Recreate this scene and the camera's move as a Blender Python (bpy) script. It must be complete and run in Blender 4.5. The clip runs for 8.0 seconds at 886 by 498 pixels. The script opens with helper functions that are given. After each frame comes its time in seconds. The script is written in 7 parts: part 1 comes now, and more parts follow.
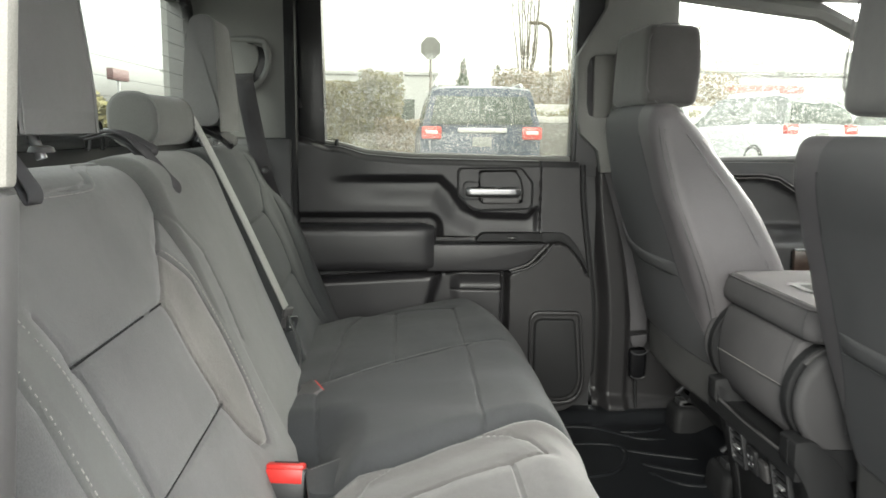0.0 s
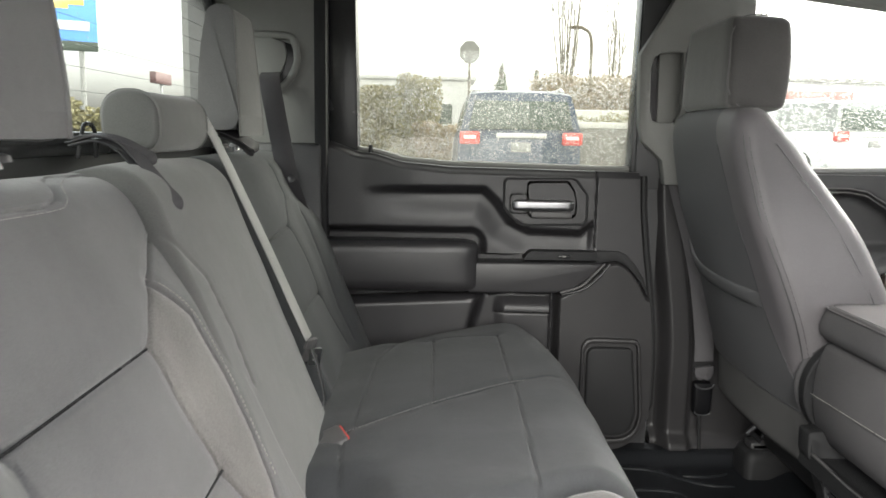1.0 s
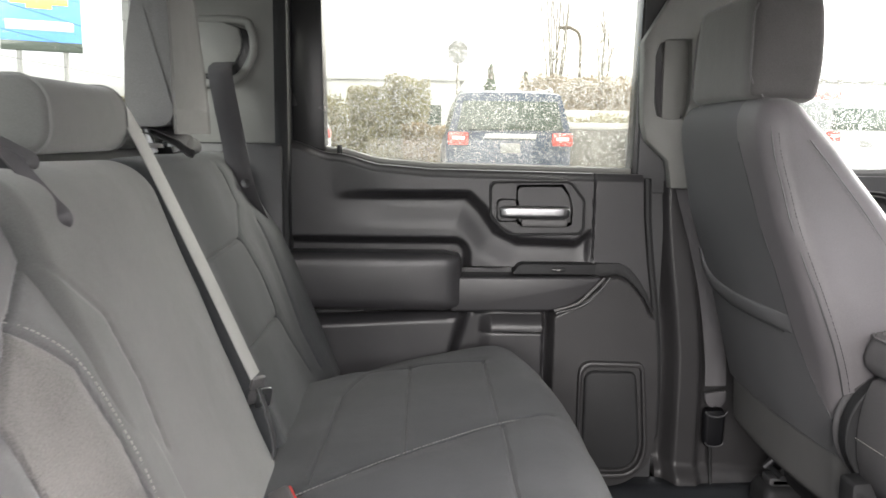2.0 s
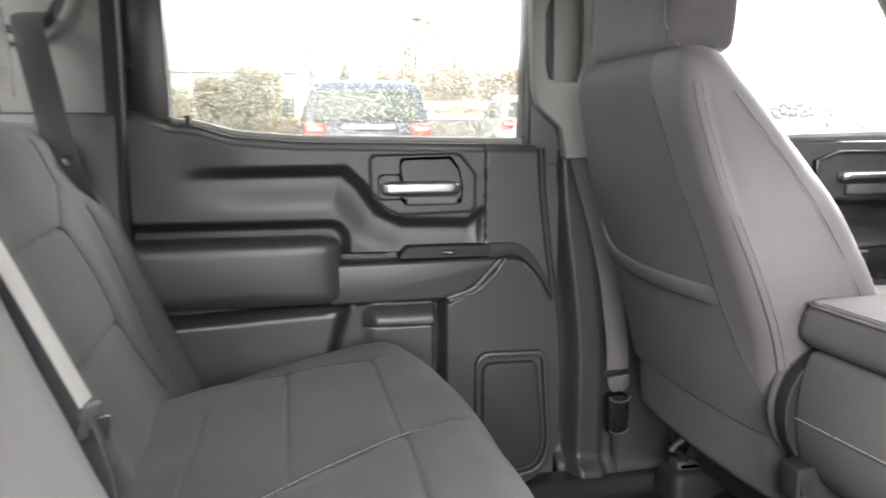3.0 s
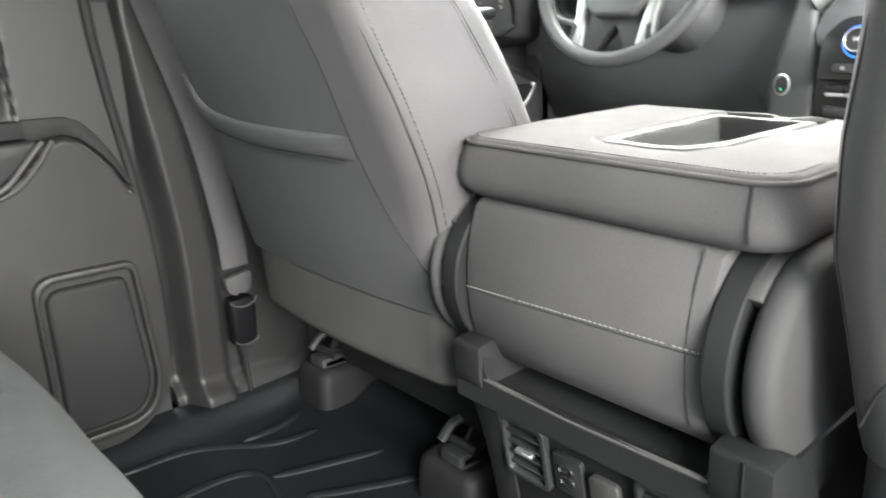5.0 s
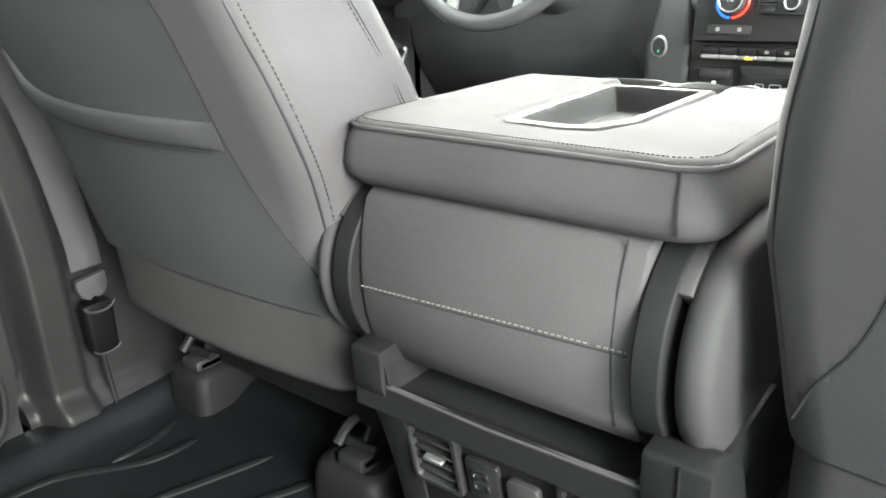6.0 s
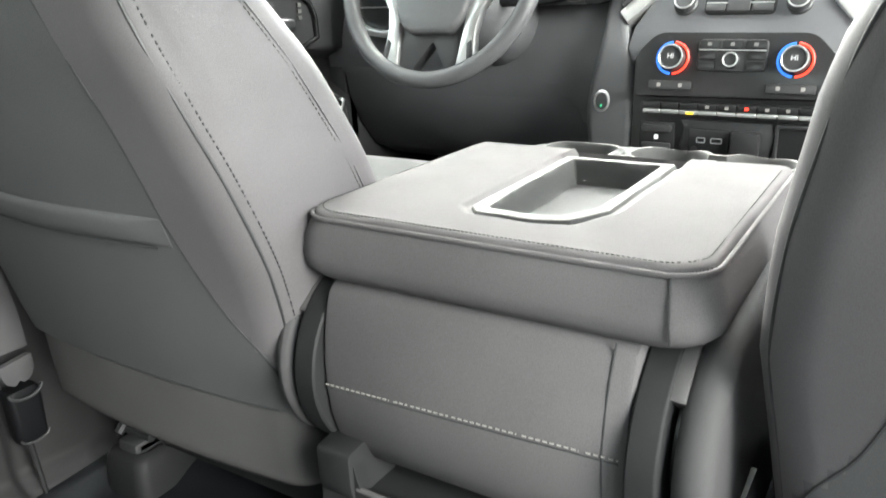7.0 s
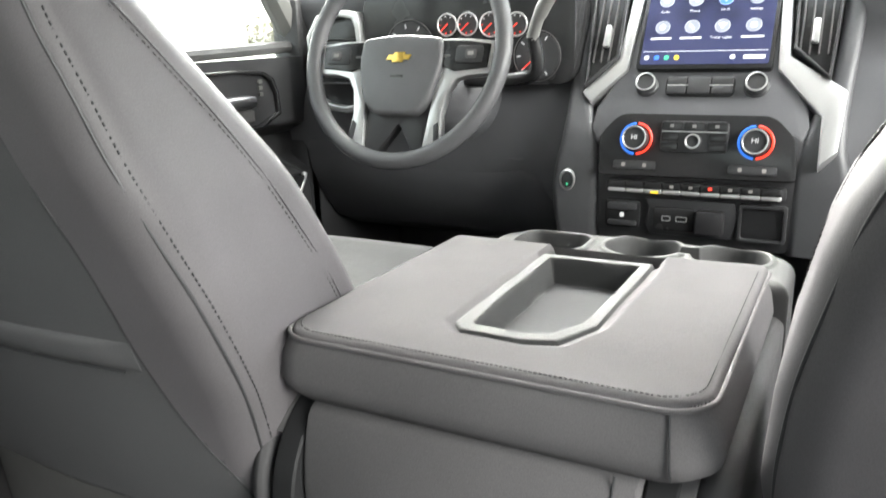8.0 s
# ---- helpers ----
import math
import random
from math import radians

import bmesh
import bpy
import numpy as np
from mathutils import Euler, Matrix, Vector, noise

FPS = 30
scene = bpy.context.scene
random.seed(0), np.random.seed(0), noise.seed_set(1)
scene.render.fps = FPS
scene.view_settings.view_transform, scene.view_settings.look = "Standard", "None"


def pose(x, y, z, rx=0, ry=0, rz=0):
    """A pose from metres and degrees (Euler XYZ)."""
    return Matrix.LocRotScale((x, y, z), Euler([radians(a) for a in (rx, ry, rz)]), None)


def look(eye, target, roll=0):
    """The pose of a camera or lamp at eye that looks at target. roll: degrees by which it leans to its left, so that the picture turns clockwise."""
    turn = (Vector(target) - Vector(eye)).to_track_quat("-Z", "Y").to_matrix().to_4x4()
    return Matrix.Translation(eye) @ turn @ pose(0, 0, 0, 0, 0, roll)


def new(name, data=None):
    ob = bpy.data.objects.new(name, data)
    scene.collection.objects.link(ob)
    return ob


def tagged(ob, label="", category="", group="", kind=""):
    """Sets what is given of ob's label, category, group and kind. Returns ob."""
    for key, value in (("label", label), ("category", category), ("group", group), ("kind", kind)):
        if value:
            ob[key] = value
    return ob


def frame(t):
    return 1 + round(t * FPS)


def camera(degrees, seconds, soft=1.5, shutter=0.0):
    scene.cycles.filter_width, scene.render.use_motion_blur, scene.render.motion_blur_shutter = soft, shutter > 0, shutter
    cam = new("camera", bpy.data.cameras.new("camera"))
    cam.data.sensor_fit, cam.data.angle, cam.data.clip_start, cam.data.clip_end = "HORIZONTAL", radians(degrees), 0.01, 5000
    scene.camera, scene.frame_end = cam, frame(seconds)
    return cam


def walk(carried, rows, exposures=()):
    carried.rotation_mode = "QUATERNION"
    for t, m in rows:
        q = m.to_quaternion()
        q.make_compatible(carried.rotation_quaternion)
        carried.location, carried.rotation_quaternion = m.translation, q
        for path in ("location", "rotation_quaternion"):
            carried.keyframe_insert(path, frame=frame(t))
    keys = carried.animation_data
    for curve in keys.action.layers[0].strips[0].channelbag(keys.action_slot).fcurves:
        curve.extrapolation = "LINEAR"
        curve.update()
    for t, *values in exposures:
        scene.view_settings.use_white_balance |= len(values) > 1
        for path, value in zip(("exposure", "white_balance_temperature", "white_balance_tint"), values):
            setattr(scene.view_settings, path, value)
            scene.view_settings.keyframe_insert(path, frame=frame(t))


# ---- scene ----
cam = camera(60.26, 8.0, soft=1.55, shutter=0.45)
PATH = [
    (0, (-0.3220, -1.3420, 0.8290), (-0.2110, 0.6310, 0.5200), 0.60),
    (0.5, (-0.3390, -1.2480, 0.8310), (-0.2735, 0.7270, 0.5270), 0.80),
    (1, (-0.3310, -1.1330, 0.8310), (-0.3127, 0.8440, 0.5330), 1.00),
    (1.2, (-0.3206, -1.0800, 0.8300), (-0.3125, 0.8980, 0.5350), 1.05),
    (2.3, (-0.3038, -0.8544, 0.8155), (-0.2061, 1.1215, 0.5219), 0.54),
    (2.5, (-0.3079, -0.8138, 0.8045), (-0.1480, 1.1584, 0.5134), 0.41),
    (3, (-0.3296, -0.7084, 0.7721), (0.0759, 1.2257, 0.4644), -0.05),
    (3.5, (-0.2976, -0.6213, 0.7359), (0.3268, 1.2471, 0.3907), -0.91),
    (4, (-0.2435, -0.5258, 0.7031), (0.6322, 1.2255, 0.2952), -1.41),
    (4.5, (-0.2081, -0.4561, 0.6845), (0.8974, 1.1326, 0.1809), -1.65),
    (5, (-0.1933, -0.4121, 0.6706), (1.0680, 1.0230, 0.0794), -1.81),
    (5.2, (-0.1831, -0.3933, 0.6649), (1.1381, 0.9707, 0.0373), -1.78),
    (6.5, (-0.1347, -0.3026, 0.6999), (1.3958, 0.7852, 0.0111), -2.11),
    (7, (-0.1272, -0.2741, 0.7286), (1.4668, 0.7427, 0.0764), -2.03),
    (7.5, (-0.1218, -0.2534, 0.7577), (1.5157, 0.7190, 0.1469), -2.18),
    (8, (-0.1096, -0.2368, 0.7840), (1.5764, 0.6890, 0.2360), -1.99),
]
EXPOSURES = [(0.0, 2.97, 6600, 4), (1.2, 3.03, 6550, 9), (2.3, 3.44, 6500, 13), (3.0, 3.70, 6450, 14), (4.5, 4.0, 6480, 8), (5.2, 4.25, 6480, 4), (6.5, 4.29, 6400, 2), (8.0, 3.58, 6450, 6)]
walk(cam, [(t, look(eye, target, roll)) for t, eye, target, roll in PATH], EXPOSURES)

# ---- light: bright overcast sky, a weak wide sun ----
world = bpy.data.worlds.new("overcast_sky")
scene.world = world
world.use_nodes = True
wn, wl = world.node_tree.nodes, world.node_tree.links
sky = wn.new("ShaderNodeTexSky")
sky.sky_type, sky.sun_disc, sky.sun_elevation, sky.sun_rotation = "NISHITA", False, radians(38), radians(60)
sky.air_density, sky.dust_density, sky.ozone_density = 1.2, 6.0, 1.0
hsv = wn.new("ShaderNodeHueSaturation")
hsv.inputs["Saturation"].default_value = 0.22
bg = wn["Background"]
bg.inputs["Strength"].default_value = 0.15
wl.new(sky.outputs[0], hsv.inputs["Color"])
wl.new(hsv.outputs[0], bg.inputs["Color"])
sun = new("sun", bpy.data.lights.new("sun", "SUN"))
sun.data.energy, sun.data.angle, sun.data.color = 1.1, radians(45), (1.0, 0.97, 0.92)
sun.matrix_world = look((0, 0, 6), (0.34, 1.68, 5.17))


# ---- materials ----
def material(name, colour, rough=0.6, metal=0.0, vary=0.12, grain=(900.0, 0.15), blotch=6.0, spec=0.5, coat=0.0, emit=None, stain=None):
    """A node material: base colour varied at two scales, roughness variation, fine grain relief. grain: scale, strength."""
    m = bpy.data.materials.new(name)
    m.use_nodes = True
    n, l = m.node_tree.nodes, m.node_tree.links
    b = n["Principled BSDF"]
    tc = n.new("ShaderNodeTexCoord")
    big, fine = n.new("ShaderNodeTexNoise"), n.new("ShaderNodeTexNoise")
    big.inputs["Scale"].default_value, big.inputs["Detail"].default_value = blotch, 4.0
    fine.inputs["Scale"].default_value, fine.inputs["Detail"].default_value = grain[0], 2.0
    l.new(tc.outputs["Object"], big.inputs["Vector"])
    l.new(tc.outputs["Object"], fine.inputs["Vector"])
    mixf = n.new("ShaderNodeMath")
    mixf.operation = "MULTIPLY_ADD"
    mixf.inputs[1].default_value = 0.5
    half = n.new("ShaderNodeMath")
    half.operation = "MULTIPLY"
    half.inputs[1].default_value = 0.5
    l.new(big.outputs["Fac"], half.inputs[0])
    l.new(fine.outputs["Fac"], mixf.inputs[0])
    l.new(half.outputs[0], mixf.inputs[2])
    ramp = n.new("ShaderNodeValToRGB")
    lo, hi = 1.0 - vary * 1.6, 1.0 + vary * 1.6
    second = stain if stain else colour
    ramp.color_ramp.elements[0].position, ramp.color_ramp.elements[1].position = 0.32, 0.68
    ramp.color_ramp.elements[0].color = (*[c * lo for c in second], 1)
    ramp.color_ramp.elements[1].color = (*[min(1.0, c * hi) for c in colour], 1)
    l.new(mixf.outputs[0], ramp.inputs[0])
    l.new(ramp.outputs[0], b.inputs["Base Color"])
    rr = n.new("ShaderNodeMapRange")
    rr.inputs["To Min"].default_value, rr.inputs["To Max"].default_value = max(0.02, rough - 0.1), min(1.0, rough + 0.1)
    l.new(big.outputs["Fac"], rr.inputs["Value"])
    l.new(rr.outputs[0], b.inputs["Roughness"])
    b.inputs["Metallic"].default_value = metal
    b.inputs["Specular IOR Level"].default_value = spec
    b.inputs["Coat Weight"].default_value = coat
    if grain[1] > 0:
        bump = n.new("ShaderNodeBump")
        bump.inputs["Strength"].default_value, bump.inputs["Distance"].default_value = grain[1], 0.002
        l.new(fine.outputs["Fac"], bump.inputs["Height"])
        l.new(bump.outputs[0], b.inputs["Normal"])
    if emit:
        b.inputs["Emission Color"].default_value = (*emit[0], 1)
        b.inputs["Emission Strength"].default_value = emit[1]
    return m


def cloth(name, colour, thread=1600.0, rough=0.92, strength=0.35, sheen=0.25, heather=0.13):
    """Woven upholstery: crossed wave bands as weave, soft blotches and lint."""
    m = material(name, colour, rough, vary=heather, grain=(620.0, 0.0), blotch=7.0, spec=0.25)
    n, l = m.node_tree.nodes, m.node_tree.links
    b = n["Principled BSDF"]
    b.inputs["Sheen Weight"].default_value, b.inputs["Sheen Roughness"].default_value = sheen, 0.5
    tc = n.new("ShaderNodeTexCoord")
    add = n.new("ShaderNodeTexVoronoi")
    add.inputs["Scale"].default_value = thread * 0.55
    l.new(tc.outputs["Object"], add.inputs["Vector"])
    bump = n.new("ShaderNodeBump")
    bump.inputs["Strength"].default_value, bump.inputs["Distance"].default_value = strength, 0.001
    l.new(add.outputs[0], bump.inputs["Height"])
    rum, soft = n.new("ShaderNodeTexNoise"), n.new("ShaderNodeBump")
    rum.inputs["Scale"].default_value, rum.inputs["Detail"].default_value = 22.0, 3.0
    soft.inputs["Strength"].default_value, soft.inputs["Distance"].default_value = 0.2, 0.006
    l.new(tc.outputs["Object"], rum.inputs["Vector"])
    l.new(rum.outputs["Fac"], soft.inputs["Height"])
    l.new(soft.outputs[0], bump.inputs["Normal"])
    l.new(bump.outputs[0], b.inputs["Normal"])
    return m


def glassy(name, tint=(0.97, 0.99, 0.98), rough=0.0):
    m = bpy.data.materials.new(name)
    m.use_nodes = True
    b = m.node_tree.nodes["Principled BSDF"]
    b.inputs["Base Color"].default_value = (*tint, 1)
    b.inputs["Transmission Weight"].default_value, b.inputs["Roughness"].default_value, b.inputs["IOR"].default_value = 1.0, rough, 1.45
    return m


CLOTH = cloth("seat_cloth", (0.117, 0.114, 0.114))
# bench cloth again, darkened: the shade on the far seat is in its colour
CLOTH_SHADED = cloth("shaded_bench_cloth", (0.039, 0.041, 0.044), thread=1500.0, sheen=0.07)
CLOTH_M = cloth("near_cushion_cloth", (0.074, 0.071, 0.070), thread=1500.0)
CLOTH_B = cloth("seat_bolster_cloth", (0.114, 0.113, 0.109), thread=1900.0, strength=0.2, heather=0.09)
CLOTH_W = cloth("seat_wedge_cloth", (0.150, 0.141, 0.134), thread=900.0, strength=0.5, heather=0.26)
# seat back vinyl toned down for rear faces, which lie in shade
BACK_SHADED = material("shaded_seat_back", (0.088, 0.087, 0.090), 0.66, grain=(1000.0, 0.16), spec=0.3)
VINYL = material("seat_back_vinyl", (0.108, 0.101, 0.106), 0.52, grain=(1100.0, 0.10), spec=0.35)
LEATHERETTE = material("console_vinyl", (0.110, 0.105, 0.108), 0.88, grain=(1000.0, 0.10), spec=0.02)
PLASTIC = material("door_plastic", (0.029, 0.028, 0.030), 0.37, grain=(850.0, 0.22))
PLASTIC_D = material("dark_plastic", (0.037, 0.037, 0.039), 0.42, grain=(900.0, 0.16))
PLASTIC_S = material("satin_black", (0.021, 0.021, 0.022), 0.25, grain=(900.0, 0.03))
PLASTIC_L = material("lower_door_plastic", (0.025, 0.024, 0.025), 0.36, grain=(850.0, 0.22), spec=0.4)
FLAP = material("seat_flap_felt", (0.077, 0.0755, 0.075), 0.95, grain=(1500.0, 0.3), spec=0.1)
PLASTIC_C = material("charcoal_plastic", (0.082, 0.079, 0.08), 0.45, grain=(1700.0, 0.25))
WOOD = material("brown_trim", (0.045, 0.030, 0.023), 0.32, grain=(300.0, 0.05), blotch=30.0, vary=0.4)
CAP = material("hinge_cap_plastic", (0.062, 0.060, 0.062), 0.65, grain=(1700.0, 0.25), spec=0.3)
TRAY_F = material("tray_mat", (0.072, 0.072, 0.074), 0.85, grain=(1500.0, 0.3), spec=0.12)
TRIM = material("grey_trim", (0.165, 0.165, 0.156), 0.6, grain=(1500.0, 0.2))
SEAL = material("pale_door_seal", (0.24, 0.23, 0.21), 0.7, grain=(900.0, 0.2))
HEADLINER = material("headliner", (0.6, 0.59, 0.565), 0.95, grain=(2500.0, 0.3))
RUBBER = material("floor_rubber", (0.012, 0.013, 0.015), 0.46, grain=(420.0, 0.25), spec=0.25)
BLACK = material("black_plastic", (0.021, 0.021, 0.022), 0.5, grain=(1600.0, 0.25), spec=0.2)
TRAY_M = material("tray_plastic", (0.050, 0.050, 0.050), 0.58, grain=(1600.0, 0.25), spec=0.32)
CHROME = material("satin_chrome", (0.36, 0.36, 0.37), 0.33, 1.0, vary=0.03, grain=(300.0, 0.02))
SILVER = material("silver_paint", (0.62, 0.62, 0.62), 0.32, 0.75, vary=0.04, grain=(900.0, 0.03))
JET = material("jet_black_plastic", (0.006, 0.006, 0.007), 0.5, grain=(900.0, 0.05), spec=0.12)
STEEL = material("dark_steel", (0.07, 0.07, 0.074), 0.6, 0.8, vary=0.15, grain=(400.0, 0.1))
BELT = material("belt_webbing", (0.056, 0.053, 0.057), 0.62, grain=(1800.0, 0.4))
BELT_L = material("grey_belt_webbing", (0.30, 0.295, 0.285), 0.6, grain=(1800.0, 0.4))
THREAD = material("pale_thread", (0.32, 0.305, 0.29), 0.8, grain=(3000.0, 0.1))
THREAD_D = material("grey_thread", (0.17, 0.168, 0.165), 0.8, grain=(3000.0, 0.1))
THREAD_K = material("dark_thread", (0.045, 0.045, 0.047), 0.95, grain=(3000.0, 0.1), spec=0.05)
RED = material("red_plastic", (0.60, 0.03, 0.025), 0.4, vary=0.06, grain=(800.0, 0.05))
DASH_SILL = material("sill_plastic", (0.10, 0.10, 0.10), 0.6, grain=(900.0, 0.2))
GLASS = glassy("window_glass")
# wet glass: a thin film of mist and water scatters a little daylight
def misted(name, tint, low, high):
    """A tinted pane, wet outside: clear view, weak gloss, spots of mist that scatter daylight."""
    m = bpy.data.materials.new(name)
    m.use_nodes = True
    n, l = m.node_tree.nodes, m.node_tree.links
    clear, veil, gloss, mix1, mix2 = n.new("ShaderNodeBsdfTransparent"), n.new("ShaderNodeBsdfTranslucent"), n.new("ShaderNodeBsdfGlossy"), n.new("ShaderNodeMixShader"), n.new("ShaderNodeMixShader")
    spots, span, tc = n.new("ShaderNodeTexNoise"), n.new("ShaderNodeMapRange"), n.new("ShaderNodeTexCoord")
    clear.inputs["Color"].default_value = (*tint, 1)
    veil.inputs["Color"].default_value = (0.95, 0.93, 0.82, 1)
    gloss.inputs["Roughness"].default_value = 0.02
    spots.inputs["Scale"].default_value, spots.inputs["Detail"].default_value = 160.0, 4.0
    l.new(tc.outputs["Object"], spots.inputs["Vector"])
    span.inputs["From Min"].default_value, span.inputs["From Max"].default_value = 0.35, 0.7
    span.inputs["To Min"].default_value, span.inputs["To Max"].default_value = low, high
    l.new(spots.outputs["Fac"], span.inputs["Value"])
    mix1.inputs[0].default_value = 0.04
    l.new(clear.outputs[0], mix1.inputs[1])
    l.new(gloss.outputs[0], mix1.inputs[2])
    l.new(span.outputs[0], mix2.inputs[0])
    l.new(mix1.outputs[0], mix2.inputs[1])
    l.new(veil.outputs[0], mix2.inputs[2])
    l.new(mix2.outputs[0], n["Material Output"].inputs["Surface"])
    return m


MIST = misted("misted_glass", (0.82, 0.84, 0.82), 0.004, 0.022)
TINTED = misted("tinted_rear_glass", (0.70, 0.71, 0.68), 0.006, 0.030)


# ---- geometry helpers ----
def solid(verts, faces):
    bm = bmesh.new()
    vs = [bm.verts.new(v) for v in verts]
    for f in faces:
        bm.faces.new([vs[i] for i in f])
    return bm


def merge(*bms):
    out = bmesh.new()
    for b in bms:
        me = bpy.data.meshes.new("tmp")
        b.to_mesh(me)
        b.free()
        out.from_mesh(me)
        bpy.data.meshes.remove(me)
    return out


def turned(bm, m):
    bmesh.ops.transform(bm, matrix=m, verts=bm.verts)
    return bm


def bevelled(bm, r, seg=2, angle=30):
    bmesh.ops.recalc_face_normals(bm, faces=bm.faces)
    edges = [e for e in bm.edges if len(e.link_faces) == 2 and e.calc_face_angle(0) > radians(angle)]
    if r > 0 and edges:
        bmesh.ops.bevel(bm, geom=edges, offset=r, segments=seg, profile=0.5, affect="EDGES", clamp_overlap=True)
    return bm


def box(x0, x1, y0, y1, z0, z1, r=0.0, seg=2):
    v = [(x, y, z) for x in (x0, x1) for y in (y0, y1) for z in (z0, z1)]
    return bevelled(solid(v, [(0, 1, 3, 2), (4, 6, 7, 5), (0, 4, 5, 1), (2, 3, 7, 6), (0, 2, 6, 4), (1, 5, 7, 3)]), r, seg)


AX = {"xz": lambda a, b, d: (a, d, b), "yz": lambda a, b, d: (d, a, b), "xy": lambda a, b, d: (a, b, d)}


def plate(outline, plane, d0, d1, r=0.0, seg=2):
    """A polygon outline in a plane, given thickness from d0 to d1, edges rounded by r."""
    f, k = AX[plane], len(outline)
    v = [f(a, b, d0) for a, b in outline] + [f(a, b, d1) for a, b in outline]
    return bevelled(solid(v, [tuple(range(k)), tuple(range(2 * k - 1, k - 1, -1))] + [(i, (i + 1) % k, k + (i + 1) % k, k + i) for i in range(k)]), r, seg)


def ring_plate(outer, inner, plane, d0, d1, r=0.0):
    """A frame between two outlines with as many points each."""
    f, k = AX[plane], len(outer)
    v = [f(a, b, d) for d in (d0, d1) for o in (outer, inner) for a, b in o]
    faces = []
    for i in range(k):
        j = (i + 1) % k
        faces += [(i, j, k + j, k + i), (2 * k + i, 3 * k + i, 3 * k + j, 2 * k + j), (i, 2 * k + i, 2 * k + j, j), (k + i, k + j, 3 * k + j, 3 * k + i)]
    return bevelled(solid(v, faces), r, 2)


def rounded(a0, a1, b0, b1, r, n=5):
    """A rounded rectangle as an outline."""
    out = []
    for ca, cb, s in ((a1 - r, b1 - r, 0), (a0 + r, b1 - r, 90), (a0 + r, b0 + r, 180), (a1 - r, b0 + r, 270)):
        for i in range(n + 1):
            t = radians(s + 90 * i / n)
            out.append((ca + r * math.cos(t), cb + r * math.sin(t)))
    return out


def smooth_outline(pts, times=2):
    """Corner cutting: a soft closed outline."""
    for _ in range(times):
        out = []
        for i, p in enumerate(pts):
            q = pts[(i + 1) % len(pts)]
            out += [(0.75 * p[0] + 0.25 * q[0], 0.75 * p[1] + 0.25 * q[1]), (0.25 * p[0] + 0.75 * q[0], 0.25 * p[1] + 0.75 * q[1])]
        pts = out
    return pts


def soft_corners(pts, radii, n=6):
    """A closed outline whose corners are rounded one by one."""
    out = []
    for i, (p, r) in enumerate(zip(pts, radii)):
        p, a, b = Vector(p), Vector(pts[i - 1]), Vector(pts[(i + 1) % len(pts)])
        a, b = p + (a - p).normalized() * r, p + (b - p).normalized() * r
        out += [tuple((1 - t) ** 2 * a + 2 * t * (1 - t) * p + t * t * b) for t in (k / n for k in range(n + 1))]
    return out


def loft(rings, cap=True):
    k = len(rings[0])
    verts = [p for r in rings for p in r]
    faces = [(a * k + i, a * k + (i + 1) % k, (a + 1) * k + (i + 1) % k, (a + 1) * k + i) for a in range(len(rings) - 1) for i in range(k)]
    if cap:
        for a in (0, len(rings) - 1):
            c = sum((Vector(p) for p in rings[a]), Vector()) / k
            verts.append(tuple(c))
            faces += [(a * k + i, a * k + (i + 1) % k, len(verts) - 1) for i in range(k)]
    bm = solid(verts, faces)
    bmesh.ops.recalc_face_normals(bm, faces=bm.faces)
    return bm


def tube(pts, r, n=8, closed=False, flat=1.0):
    """A round bar along points; flat squeezes it."""
    pts = [Vector(p) for p in pts]
    rings, up = [], None
    for i, p in enumerate(pts):
        a = pts[i - 1] if (i or closed) else p
        b = pts[(i + 1) % len(pts)] if (i < len(pts) - 1 or closed) else p
        d = (b - a).normalized()
        if up is None:
            up = d.orthogonal().normalized()
        up = (up - d * up.dot(d)).normalized()
        s = d.cross(up)
        ri = r[i] if isinstance(r, list) else r
        rings.append([tuple(p + ri * (math.cos(t) * up + flat * math.sin(t) * s)) for t in (2 * math.pi * j / n for j in range(n))])
    if closed:
        rings.append(rings[0])
        bm = loft(rings, False)
        bmesh.ops.remove_doubles(bm, verts=bm.verts, dist=1e-5)
        return bm
    return loft(rings)


def ribbon(pts, across, width, thick):
    """A strap along points: across is the direction of its width (one, or one a point)."""
    pts, rings = [Vector(p) for p in pts], []
    for i, p in enumerate(pts):
        d = (pts[min(i + 1, len(pts) - 1)] - pts[max(i - 1, 0)]).normalized()
        w = Vector(across[i] if isinstance(across, list) else across)
        w = (w - d * w.dot(d)).normalized()
        s = d.cross(w)
        rings.append([tuple(p + w * a * width / 2 + s * b * thick / 2) for a, b in ((-1, -0.4), (-0.96, -1), (0.96, -1), (1, -0.4), (1, 0.4), (0.96, 1), (-0.96, 1), (-1, 0.4))])
    return loft(rings)


def lathe(profile, n=32):
    """A turned body about z, from (radius, height) pairs."""
    return loft([[(r * math.cos(2 * math.pi * i / n), r * math.sin(2 * math.pi * i / n), h) for i in range(n)] for r, h in profile])


def spline(pts, n=8):
    """Points on a smooth curve through the given ones."""
    P = [Vector(p) for p in pts]
    P = [2 * P[0] - P[1]] + P + [2 * P[-1] - P[-2]]
    out = []
    for i in range(1, len(P) - 2):
        for j in range(n):
            t = j / n
            out.append(0.5 * ((2 * P[i]) + (P[i + 1] - P[i - 1]) * t + (2 * P[i - 1] - 5 * P[i] + 4 * P[i + 1] - P[i + 2]) * t * t + (3 * P[i] - P[i - 1] - 3 * P[i + 1] + P[i + 2]) * t ** 3))
    return out + [P[-2]]


